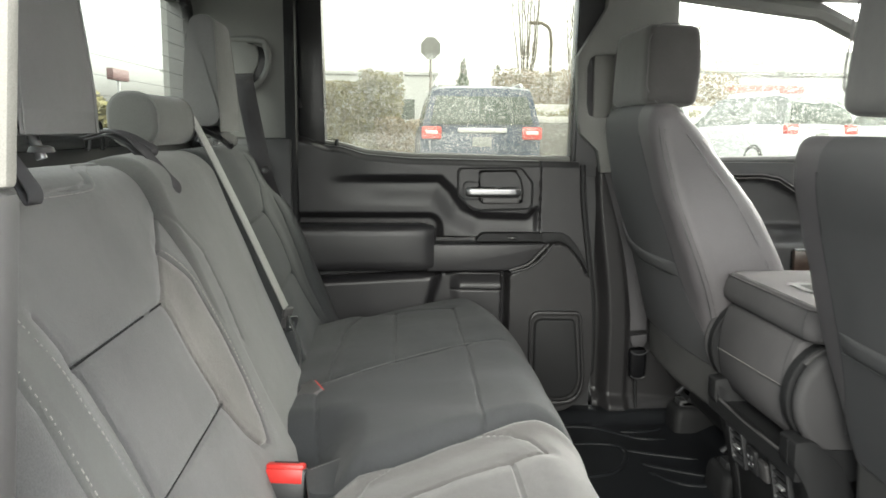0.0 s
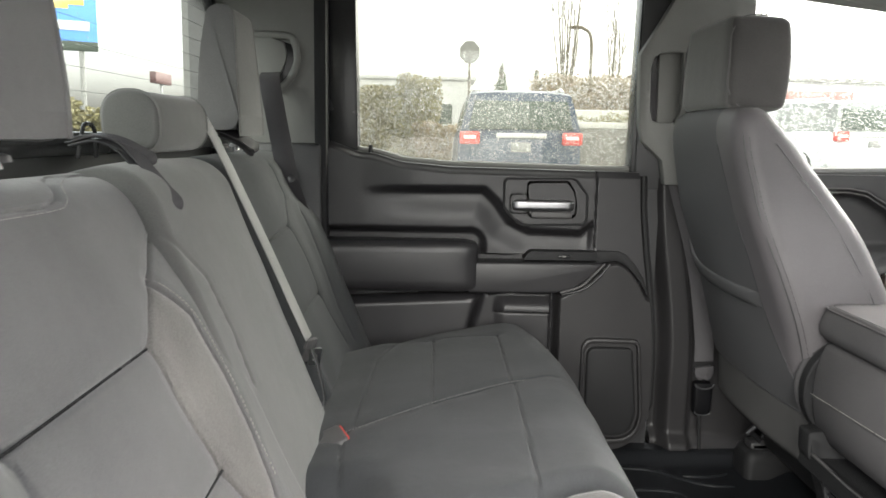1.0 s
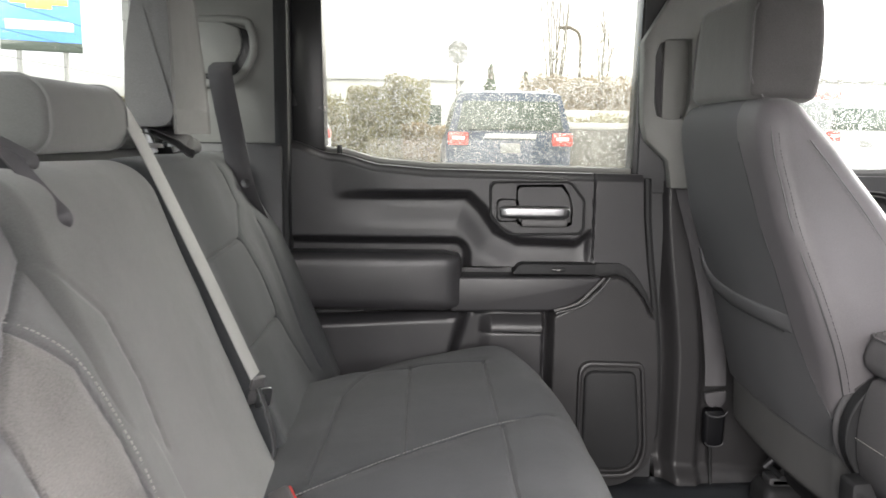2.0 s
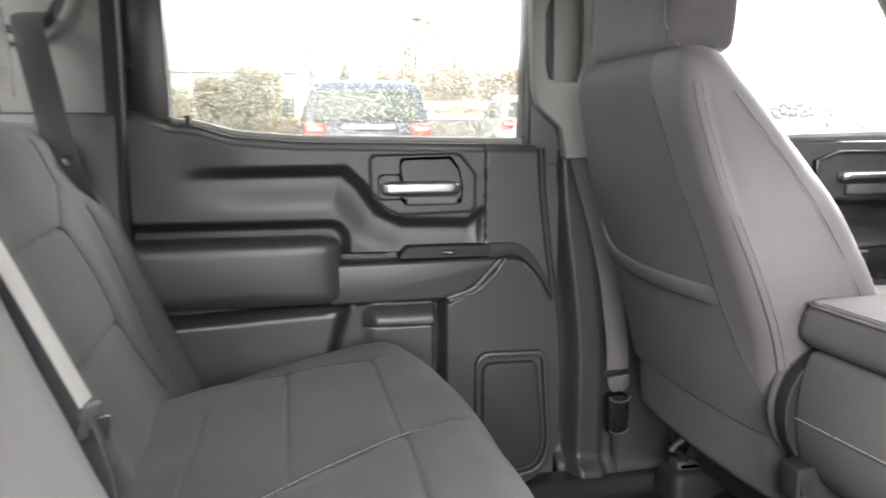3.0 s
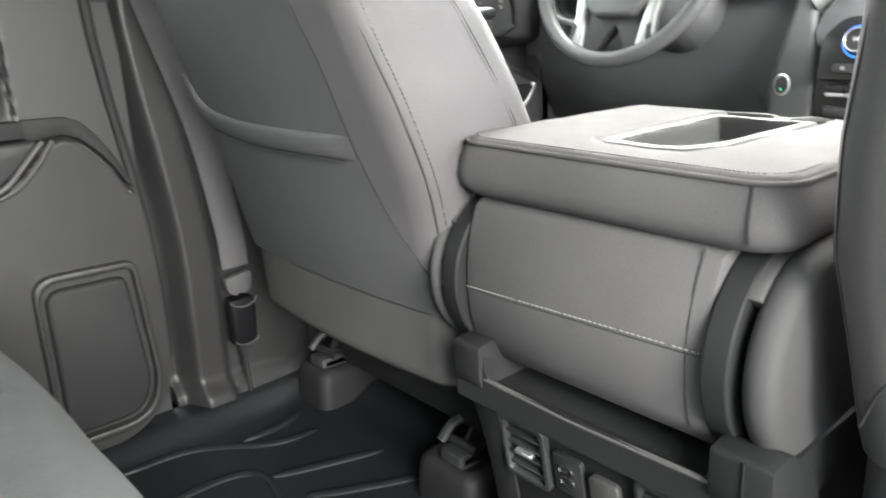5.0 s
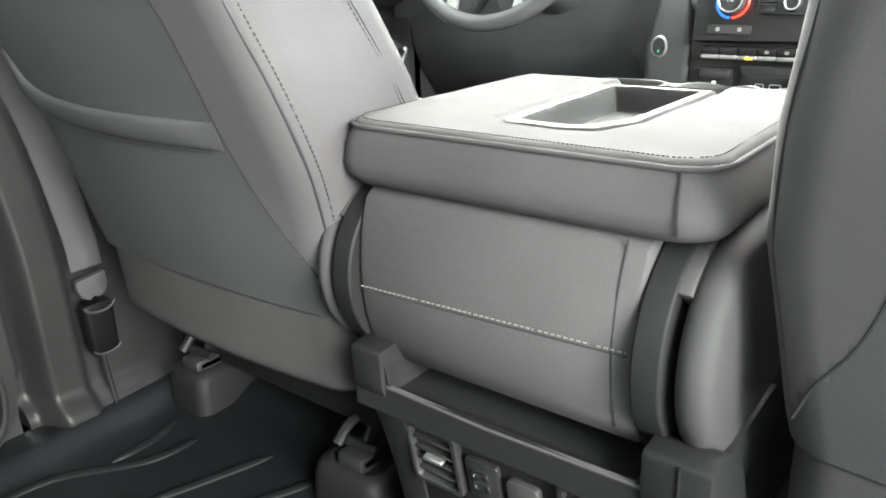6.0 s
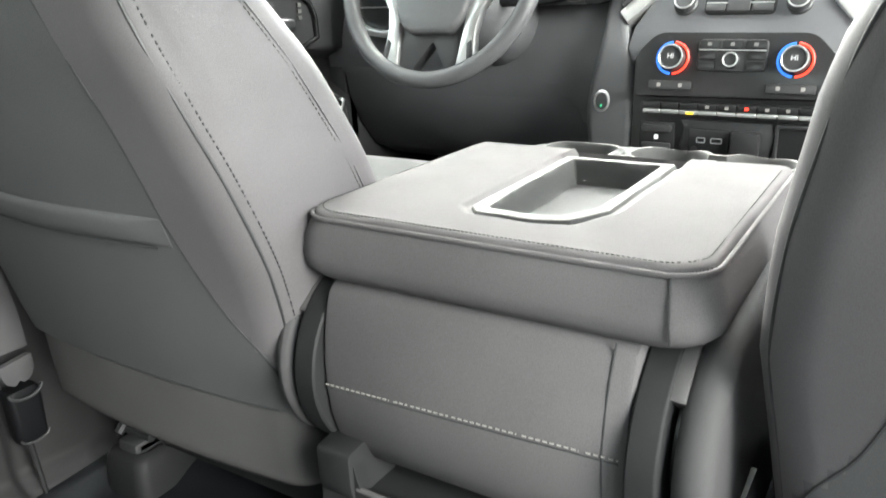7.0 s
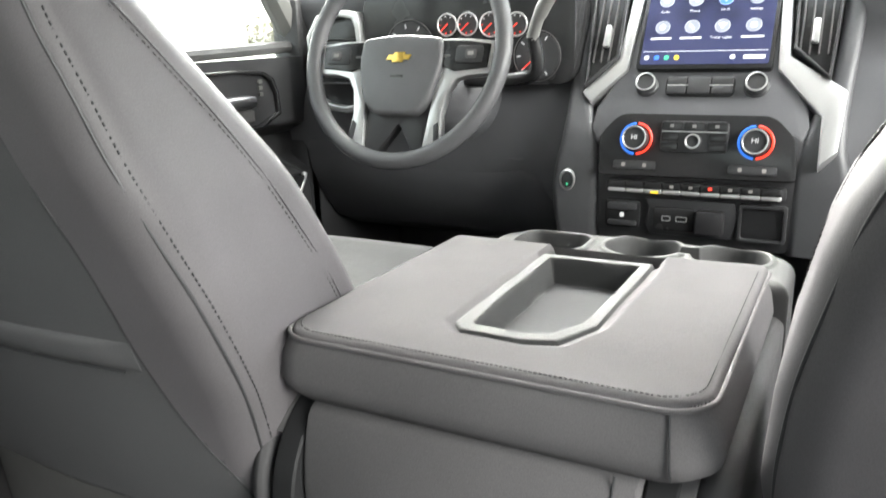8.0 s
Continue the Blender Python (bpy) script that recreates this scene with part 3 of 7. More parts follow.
# ---- far front door ----
def scoop_line(x):
    """Height of the sewn edge over the hollow of the front door."""
    return along([(-0.40, 0.700), (-0.713, 0.703), (-0.762, 0.695), (-0.821, 0.661), (-0.86, 0.640), (-0.92, 0.610), (-1.30, 0.600)], -x)


front_door = structure("door_2", relief(0.42, 1.22, 0.0, 0.745, 120, 110, lambda x, z: 0.80 - 0.03 * step01(0.03, 0.0, sd_box(x, z, 0.5, 1.15, 0.2, 0.54, 0.08)) + 0.045 * step01(0.010, -0.016, z - scoop_line(x)) * step01(0.505, 0.545, z), lambda a, b, d: (a, d, b), 0.88, lambda x, z: x > 0.42 + 0.10 * step01(0.45, 0.36, z), None), PLASTIC_D, "closed front cab door with dark plastic trim", "door")
part("window_frame", merge(plate([(0.41, 0.74), (0.45, 0.74), (0.45, 1.26), (0.41, 1.26)], "xz", 0.81, 0.87, 0.004), tube([(0.44, 0.84, 1.22), (0.85, 0.83, 1.17), (1.0, 0.83, 1.10), (1.24, 0.84, 0.76)], 0.028, 8)), TRIM, front_door)
part("window_sill", tube([(0.44, 0.83, 0.745), (1.22, 0.83, 0.765)], 0.012, 8), DASH_SILL, front_door)
pane = part("pane", plate([(0.43, 0.72), (1.25, 0.72), (1.0, 1.12), (0.85, 1.2), (0.43, 1.25)], "xz", 0.846, 0.850), MIST, front_door)
handle = part("door_handle", ring_plate(smooth_outline([(0.83, 0.727), (1.05, 0.727), (1.095, 0.70), (1.10, 0.615), (0.87, 0.612), (0.83, 0.64)], 1), smooth_outline([(0.838, 0.720), (1.046, 0.720), (1.086, 0.696), (1.091, 0.622), (0.873, 0.619), (0.838, 0.644)], 1), "xz", 0.784, 0.83, 0.002), PLASTIC_S, front_door, "black handle bezel")
part("bezel_back", plate(smooth_outline([(0.838, 0.720), (1.046, 0.720), (1.086, 0.696), (1.091, 0.622), (0.873, 0.619), (0.838, 0.644)], 1), "xz", 0.793, 0.82), PLASTIC_D, handle)
part("lever", cushion_block((0.13, 0.024, 0.024), (0.955, 0.782, 0.668), (0, 0, 0), 0.8, n=6), CHROME, handle, "satin chrome lever")
part("lever_lower", cushion_block((0.11, 0.014, 0.026), (0.965, 0.789, 0.640), (0, 0, 0), 0.7, n=6), PLASTIC_C, handle)
for k in range(3):
    part("lock_mark", box(1.045, 1.055, 0.789, 0.793, 0.675 + 0.012 * k, 0.682 + 0.012 * k), TRIM, handle, smooth=False)
# paler lip tubes draw the highlight along the hollow's upper edge
for drop, out in ((0.006, 0.0), (0.016, 0.004)):
    part("scoop_highlight", tube(spline([(x, 0.7985 + out, scoop_line(x) + 0.014 - drop) for x in (0.50, 0.60, 0.66, 0.713, 0.74, 0.762, 0.79, 0.821, 0.845)], 4), 0.0022, 6), PLASTIC_C, front_door)
strip = part("trim_strip", box(0.800, 0.945, 0.7465, 0.765, 0.436, 0.498, 0.004), WOOD, front_door, "dark brown wood-look trim strip")
part("strip_edge", tube([(0.800, 0.7475, 0.502), (0.945, 0.7475, 0.504)], 0.0028, 8), SILVER, strip)
part("switch_plate", plate([(0.80, 0.50), (1.02, 0.515), (1.125, 0.512), (1.105, 0.472), (1.04, 0.436), (0.80, 0.44)], "xz", 0.752, 0.80, 0.008), PLASTIC_S, front_door)
part("grip_trim", tube(spline([(1.030, 0.757, 0.440), (1.060, 0.756, 0.456), (1.094, 0.756, 0.477), (1.113, 0.757, 0.500), (1.124, 0.760, 0.512)], 5), 0.006, 10), SILVER, front_door, "silver grip trim")


# ---- rear bench ----
def back_x(z):
    """Front surface of the rear backrests."""
    return -0.53 - (z - 0.36) * 0.40


def near_x(z):
    """Front surface of the near backrest, which leans further back."""
    return -0.5225 - (z - 0.36) * 0.463


def back_rise(y, v, y0, y1, z1, groove, bolsters, deep=1.0, edge=(0.05, 0.05)):
    """How far a backrest stands proud of its leaning plane."""
    d = 0.0
    for e, r in ((y - y0, edge[0]), (y1 - y, edge[1])):
        d -= r * (1 - math.sqrt(max(0.0, 1 - (1 - min(1.0, e / r)) ** 2)))
    e = min(1.0, (z1 - v) / 0.07)
    d -= 0.075 * (1 - math.sqrt(max(0.0, 1 - (1 - e) ** 2)))
    d += bolsters(y, v)
    for line in groove:
        d -= deep * (0.006 * step01(0.0045, 0.0, sd_line(y, v, line)) + 0.0025 * step01(0.022, 0.0, sd_line(y, v, line)))
    return d


def rear_back(y0, y1, z0, z1, groove, bolsters, na=60, nb=70, paint=None, deep=1.0, edge=(0.05, 0.05), plane=back_x):
    """One padded rear backrest: relief on the leaning plane, rounded to its sides and top, with sewn grooves."""
    def fn(y, v):
        return back_rise(y, v, y0, y1, z1, groove, bolsters, deep, edge)
    return relief(y0, y1, z0, z1, na, nb, fn, lambda y, v, d: (plane(v) + d * 0.93, y, v + d * 0.37), -0.16, None, paint)


bench = thing("rear_bench_seat", (-0.45, 0, 0), "dark grey cloth rear bench with contrast stitching and three head restraints", "seat")
WEDGE = [(-0.270, 0.657), (-0.338, 0.600), (-0.332, 0.528), (-0.316, 0.451), (-0.294, 0.399), (-0.271, 0.368), (-0.249, 0.364), (-0.228, 0.394), (-0.212, 0.454), (-0.205, 0.528), (-0.217, 0.606)]
SIDE = [(-0.80, 0.730), (-0.639, 0.654), (-0.620, 0.620), (-0.608, 0.588), (-0.604, 0.514), (-0.605, 0.458), (-0.606, 0.30), (-0.80, 0.30)]
SIDE_DARK = [(-0.80, 0.70), (-0.724, 0.642), (-0.726, 0.609), (-0.723, 0.576), (-0.723, 0.532), (-0.729, 0.30), (-0.80, 0.30)]
near_lines = [[(-0.617, 0.600), (-0.340, 0.600)], [(-0.604, 0.446), (-0.312, 0.451)], WEDGE + WEDGE[:1], SIDE[1:7], [(-0.270, 0.657), (-0.190, 0.704), (-0.150, 0.749)], SIDE_DARK[1:6],
              [(-0.72, 0.767), (-0.669, 0.766), (-0.543, 0.761), (-0.387, 0.756), (-0.350, 0.762), (-0.316, 0.783), (-0.278, 0.791), (-0.174, 0.786)]]


def near_paint(y, v):
    if inside_poly(y, v, SIDE_DARK):
        return 0
    return 1 if inside_poly(y, v, SIDE) else 2 if inside_poly(y, v, WEDGE) else 1 if y > -0.205 + 0.01 * max(0.0, 0.70 - v) and v < 0.70 else 0


def near_pad(y, v):
    return 0.016 * step01(-0.610, -0.67, y) * step01(0.69, 0.59, v) + 0.010 * step01(-0.32, -0.23, y) * step01(0.71, 0.6, v) + 0.004 * noise.noise(Vector((y * 7, v * 7, 1.7)))


def near_rise(y, v):
    return back_rise(y, v, -0.775, -0.140, 0.800, near_lines, near_pad, 1.0, (0.05, 0.02))


part("backrest", rear_back(-0.775, -0.140, 0.30, 0.800, near_lines, near_pad, 230, 180, near_paint, 1.0, (0.05, 0.02), near_x), [CLOTH, CLOTH_B, CLOTH_W], bench)


def on_back(y, v, lift, plane=near_x):
    return (plane(v) + lift * 0.93, y, v + lift * 0.37)


part("stitching", stitches([on_back(p.x, p.y, near_rise(p.x, p.y) + 0.0006) for p in spline([(-0.674, 0.660, 0), (-0.667, 0.621, 0), (-0.662, 0.571, 0), (-0.652, 0.517, 0), (-0.647, 0.483, 0), (-0.646, 0.394, 0)], 8)], 0.0075, 0.0007), THREAD, bench, "pale contrast thread")
part("stitching", stitches([on_back(p.x, p.y, near_rise(p.x, p.y) + 0.0006) for p in spline([(-0.717, 0.638, 0), (-0.719, 0.609, 0), (-0.716, 0.576, 0), (-0.716, 0.532, 0), (-0.715, 0.413, 0)], 8)], 0.0075, 0.0007), THREAD, bench, "pale contrast thread")
part("stitching", stitches([on_back(p.x, p.y, near_rise(p.x, p.y) + 0.0006) for p in spline([(-0.263, 0.662, 0), (-0.209, 0.606, 0), (-0.196, 0.528, 0), (-0.204, 0.454, 0), (-0.213, 0.394, 0)], 8)], 0.0062, 0.0008), THREAD, bench, "pale contrast thread")
part("stitching", stitches([on_back(p.x, p.y, near_rise(p.x, p.y) + 0.0006) for p in spline([(-0.669, 0.761, 0), (-0.544, 0.755, 0), (-0.388, 0.751, 0), (-0.345, 0.757, 0), (-0.311, 0.776, 0), (-0.279, 0.784, 0)], 8)], 0.0062, 0.0007), THREAD, bench, "pale contrast thread")
for a, b in near_lines[:2]:
    part("seam", tube([on_back(a[0] + (b[0] - a[0]) * k / 8, a[1] + (b[1] - a[1]) * k / 8, -0.0055) for k in range(9)], 0.0016, 6), PLASTIC_S, bench)
part("seam", tube(spline([on_back(y, z, -0.0035, back_x) for y, z in ((-0.190, 0.69), (-0.145, 0.636), (-0.132, 0.561), (-0.14, 0.49))], 5), 0.001, 6), PLASTIC_D, bench)
centre_lines = [[(-0.20, 0.71), (-0.142, 0.636), (-0.132, 0.561), (-0.14, 0.49)], [(0.15, 0.80), (0.165, 0.6), (0.16, 0.4)]]
part("backrest", rear_back(-0.20, 0.185, 0.30, 0.805, centre_lines, lambda y, v: 0.016 * math.exp(-((y + 0.03) / 0.17) ** 2) + 0.004 * noise.noise(Vector((y * 8, v * 8, 4.1))), 140, 170, None, 0.4, (0.022, 0.05)), CLOTH_B, bench)
far_lines = [[(0.22, 0.629), (0.474, 0.636)], [(0.24, 0.484), (0.509, 0.484)], [(0.545, 0.76), (0.555, 0.69), (0.474, 0.636), (0.50, 0.56), (0.51, 0.484), (0.56, 0.36)], [(0.62, 0.65), (0.60, 0.428), (0.61, 0.35)]]
part("backrest", rear_back(0.18, 0.76, 0.30, 0.808, far_lines, lambda y, v: 0.018 * step01(0.56, 0.66, y) * step01(0.70, 0.6, v) + 0.010 * step01(0.28, 0.2, y) * step01(0.72, 0.6, v) + 0.005 * noise.noise(Vector((y * 7, v * 7, 9.7))), 200, 160, None, 0.95), CLOTH_SHADED, bench)


def cushion_bend(x):
    """How far the joint of the two cushions swings from the straight line y = -0.2."""
    return 0.2 + along([(-p, q) for p, q in ((-0.60, -0.47), (-0.425, -0.46), (-0.402, -0.40), (-0.378, -0.348), (-0.329, -0.314), (-0.287, -0.283), (-0.244, -0.250), (-0.197, -0.216), (-0.148, -0.185), (-0.108, -0.170), (0.0, -0.165))], -x)


def rear_cushion(y0, y1, top, lines, na=70, nb=80, near=False, fall=0.0):
    x0 = -0.56

    def nose(y):
        """Front edge of the cushion, swept back towards the door."""
        return -0.018 - 0.035 * max(0.0, (y - 0.30) / 0.37) ** 2

    def across(x, b):
        """Swings the edge that both cushions share."""
        return b + cushion_bend(x) * (max(0.0, (b + 0.74) / 0.54) if near else max(0.0, (0.05 - b) / 0.25))

    def fn(u, b):
        x1 = nose(b)
        x = x0 + u * (x1 - x0)
        y = across(x, b)
        d = top + 0.03 * (x + 0.3) - 0.02 * step01(-0.42, -0.56, x)
        e = min(1.0, (x1 - x) / 0.105)
        d -= 0.14 * (1 - math.sqrt(max(0.0, 1 - (1 - e) ** 2)))
        e = min(1.0, min(b - y0, y1 - b) / 0.05)
        d -= 0.05 * (1 - math.sqrt(max(0.0, 1 - (1 - e) ** 2)))
        d -= fall * step01(0.50, 0.72, y) * min(1.0, max(0.0, (-0.12 - x) / 0.42)) ** 1.6
        d += 0.005 * noise.noise(Vector((x * 8, y * 8, 2.2)))
        if near:
            d += 0.012 * math.exp(-((y1 - b - 0.030) / 0.020) ** 2)
        else:
            d -= 0.065 * step01(-0.37, -0.46, x) * step01(-0.08, -0.22, y)
        for line in lines:
            d -= 0.0048 * step01(0.0045, 0.0, sd_line(x, y, line)) + 0.0022 * step01(0.028, 0.0, sd_line(x, y, line))
        return d
    return relief(0.0, 1.0, y0, y1, na, nb, fn, lambda a, b, d: (x0 + a * (nose(b) - x0), across(x0 + a * (nose(b) - x0), b), d), 0.13)


far_c = [[(-0.56, -0.03), (-0.48, 0.02), (-0.37, 0.105), (-0.28, 0.18), (-0.19, 0.245), (-0.09, 0.30)], [(-0.334, 0.14), (-0.334, 0.59)], [(-0.185, 0.255), (-0.185, 0.60)], [(-0.46, 0.05), (-0.452, 0.40), (-0.40, 0.57), (-0.185, 0.60)], [(-0.18, 0.24), (-0.19, -0.22)], [(-0.476, 0.03), (-0.466, -0.08), (-0.452, -0.185)]]
part("cushion", rear_cushion(-0.195, 0.74, 0.372, far_c, 160, 230, 0.0, 0.090), CLOTH_SHADED, bench)
near_c = [[(-0.40, -0.46), (-0.382, -0.418), (-0.366, -0.376), (-0.328, -0.337), (-0.288, -0.307), (-0.245, -0.275), (-0.201, -0.250), (-0.156, -0.239), (-0.128, -0.252), (-0.107, -0.290)], [(-0.107, -0.290), (-0.15, -0.312), (-0.211, -0.352), (-0.252, -0.374), (-0.299, -0.405), (-0.36, -0.46)], [(-0.163, -0.322), (-0.163, -0.70)]]
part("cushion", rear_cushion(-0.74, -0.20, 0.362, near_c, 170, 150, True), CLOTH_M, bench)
part("cushion_flap", plate(soft_corners([(-0.46, -0.285), (-0.43, -0.258), (-0.406, -0.237), (-0.390, -0.226), (-0.380, -0.258), (-0.385, -0.304), (-0.405, -0.36), (-0.445, -0.36)], (0.01, 0.01, 0.01, 0.006, 0.01, 0.01, 0.01, 0.01), 3), "xy", 0.318, 0.3375, 0.004, 3), CLOTH_SHADED, bench, "dark sewn flap by the buckle")
part("stitching", stitches([Vector((-0.452, -0.286, 0.3385)), Vector((-0.43, -0.266, 0.3385)), Vector((-0.406, -0.245, 0.3385)), Vector((-0.394, -0.237, 0.3385))], 0.0062, 0.0005), THREAD_D, bench, "grey thread")
part("stitching", stitches(spline([(-0.48, 0.013, 0.3605), (-0.37, 0.098, 0.3715), (-0.28, 0.173, 0.3735), (-0.19, 0.238, 0.3750), (-0.13, 0.270, 0.3720)], 6), 0.0062, 0.0007), THREAD_D, bench, "grey thread")
part("seat_base", box(-0.86, -0.20, -0.72, 0.72, 0.0, 0.28, 0.02), PLASTIC_D, bench)


def bench_head_restraint(y, z0, label):
    """A rear head restraint: a boxy padded block with welted ends on two chromed posts."""
    out = soft_corners([(-0.778, z0), (-0.702, z0), (-0.703, 0.88), (-0.716, 1.062), (-0.764, 1.062), (-0.778, 0.96)], (0.022, 0.028, 0.06, 0.022, 0.022, 0.05), 5)

    def narrow(p):
        """The block narrows towards its top."""
        return (p[0], y + (p[1] - y) * (1 - 0.26 * min(1.0, max(0.0, (p[2] - 0.87) / 0.19))), p[2])
    pad = plate(out, "xz", y - 0.102, y + 0.102, 0.012, 4)
    for v in pad.verts:
        v.co = narrow(v.co)
    hr = part("headrest", pad, CLOTH, bench, label, angle=60)
    for s in (1, -1):
        part("welt", tube([narrow((x, y + s * 0.0925, z)) for x, z in out], 0.0016, 6, True), THREAD_D, hr)
        part("post", tube([(-0.765, y - 0.025 + s * 0.055, 0.86), (-0.742, y - 0.025 + s * 0.055, 0.79)], 0.0065, 10), CHROME, hr, "chromed head restraint post")
        part("post_sleeve", turned(lathe([(0.0, 0.0), (0.015, 0.0), (0.013, 0.006), (0.008, 0.008)], 16), Matrix.Translation((-0.742, y - 0.025 + s * 0.055, 0.798))), PLASTIC_C, hr)
    return hr


bench_head_restraint(0.413, 0.832, "tall padded cloth head restraint")
bench_head_restraint(-0.447, 0.818, "tall padded cloth head restraint")
mid_out = [(x - 0.04 * (z - 0.80), z) for x, z in rounded(-0.796, -0.716, 0.796, 0.884, 0.034, 6)]
mid_hr = part("headrest", plate(mid_out, "xz", -0.062, 0.168, 0.008, 3), CLOTH_B, bench, "low padded centre head restraint", angle=60)
for y in (-0.0545, 0.1605):
    part("welt", tube([(-0.756 + (x + 0.756) * 1.01, y, 0.840 + (z - 0.840) * 1.01) for x, z in mid_out], 0.0018, 6, True), THREAD_D, mid_hr)


# ---- front seats ----
REAR = [(0.90, 0.205), (0.86, 0.205), (0.69, 0.237), (0.53, 0.285), (0.32, 0.352), (0.20, 0.405)]
INNER = [(0.90, 0.180), (0.82, 0.189), (0.75, 0.211), (0.67, 0.236), (0.58, 0.254), (0.50, 0.260), (0.35, 0.242), (0.20, 0.215)]
FRONT = [(0.90, 0.275), (0.86, 0.296), (0.815, 0.334), (0.738, 0.389), (0.683, 0.427), (0.645, 0.449), (0.547, 0.493), (0.42, 0.545), (0.20, 0.60)]


# sewn edge of the rear panel, as a distance from the seat's middle
PANEL = [(0.90, -0.078), (0.83, -0.091), (0.811, -0.098), (0.722, -0.129), (0.654, -0.153), (0.566, -0.165), (0.516, -0.169), (0.44, -0.193), (0.387, -0.222), (0.33, -0.238)]


def bow(z):
    """How far the sides of a seat back are swept forward."""
    return 0.010 * step01(0.70, 0.48, z) * (1 - 0.4 * step01(0.44, 0.33, z))


def seat_ring(z, s, cy, dx, inner, outer, inset=0.0, low=0.0):
    """One level of a front seat back: a rounded rectangle. low: how far the outer end is lifted."""
    x0, x1 = along(REAR, z) + inset, along(FRONT, z) - inset
    tip = 1.0 - math.sqrt(max(0.0, 1 - max(0.0, (z - 0.80) / 0.09) ** 2)) if z > 0.80 else 0.0
    x0, x1 = x0 + 0.028 * tip, x1 - 0.02 * tip
    r = 0.036
    a, b = cy - s * inner + s * inset, cy + s * outer - s * inset
    a, b = a + s * (0.05 if s > 0 else 0.022) * tip * tip, b - s * 0.10 * tip * tip
    lo, hi = min(a, b), max(a, b)
    pts = []
    base = rounded(x0, x1, lo, hi, min(r, (x1 - x0) * 0.45), 6)
    for i, p in enumerate(base):
        q = base[(i + 1) % len(base)]
        pts.append(p)
        if i == 13:
            f = min(0.95, max(0.05, (cy + s * along(PANEL, z) - p[1]) / (q[1] - p[1])))
            pts += [(p[0], p[1] + (q[1] - p[1]) * (f * k / 10 if k < 11 else f + (1 - f) * (k - 10) / 10)) for k in range(1, 20)]
        elif i % 7 == 6:
            pts += [(p[0] + (q[0] - p[0]) * k / 8, p[1] + (q[1] - p[1]) * k / 8) for k in range(1, 8)]
    out = []
    for x, y in pts:
        u = (y - lo) / max(1e-6, hi - lo) * 2 - 1
        rear = step01(0.5, 0.0, (x - x0) / max(1e-6, x1 - x0))
        x += (-0.010 * (1 - u * u) + bow(z) * u * u) * rear + 0.03 * (1 - rear) * (-1 + abs(u) ** 2) * (z < 0.8)
        out.append((x + dx, y, z + low * step01(0.10, 0.235, (y - cy) * s)))
    return out


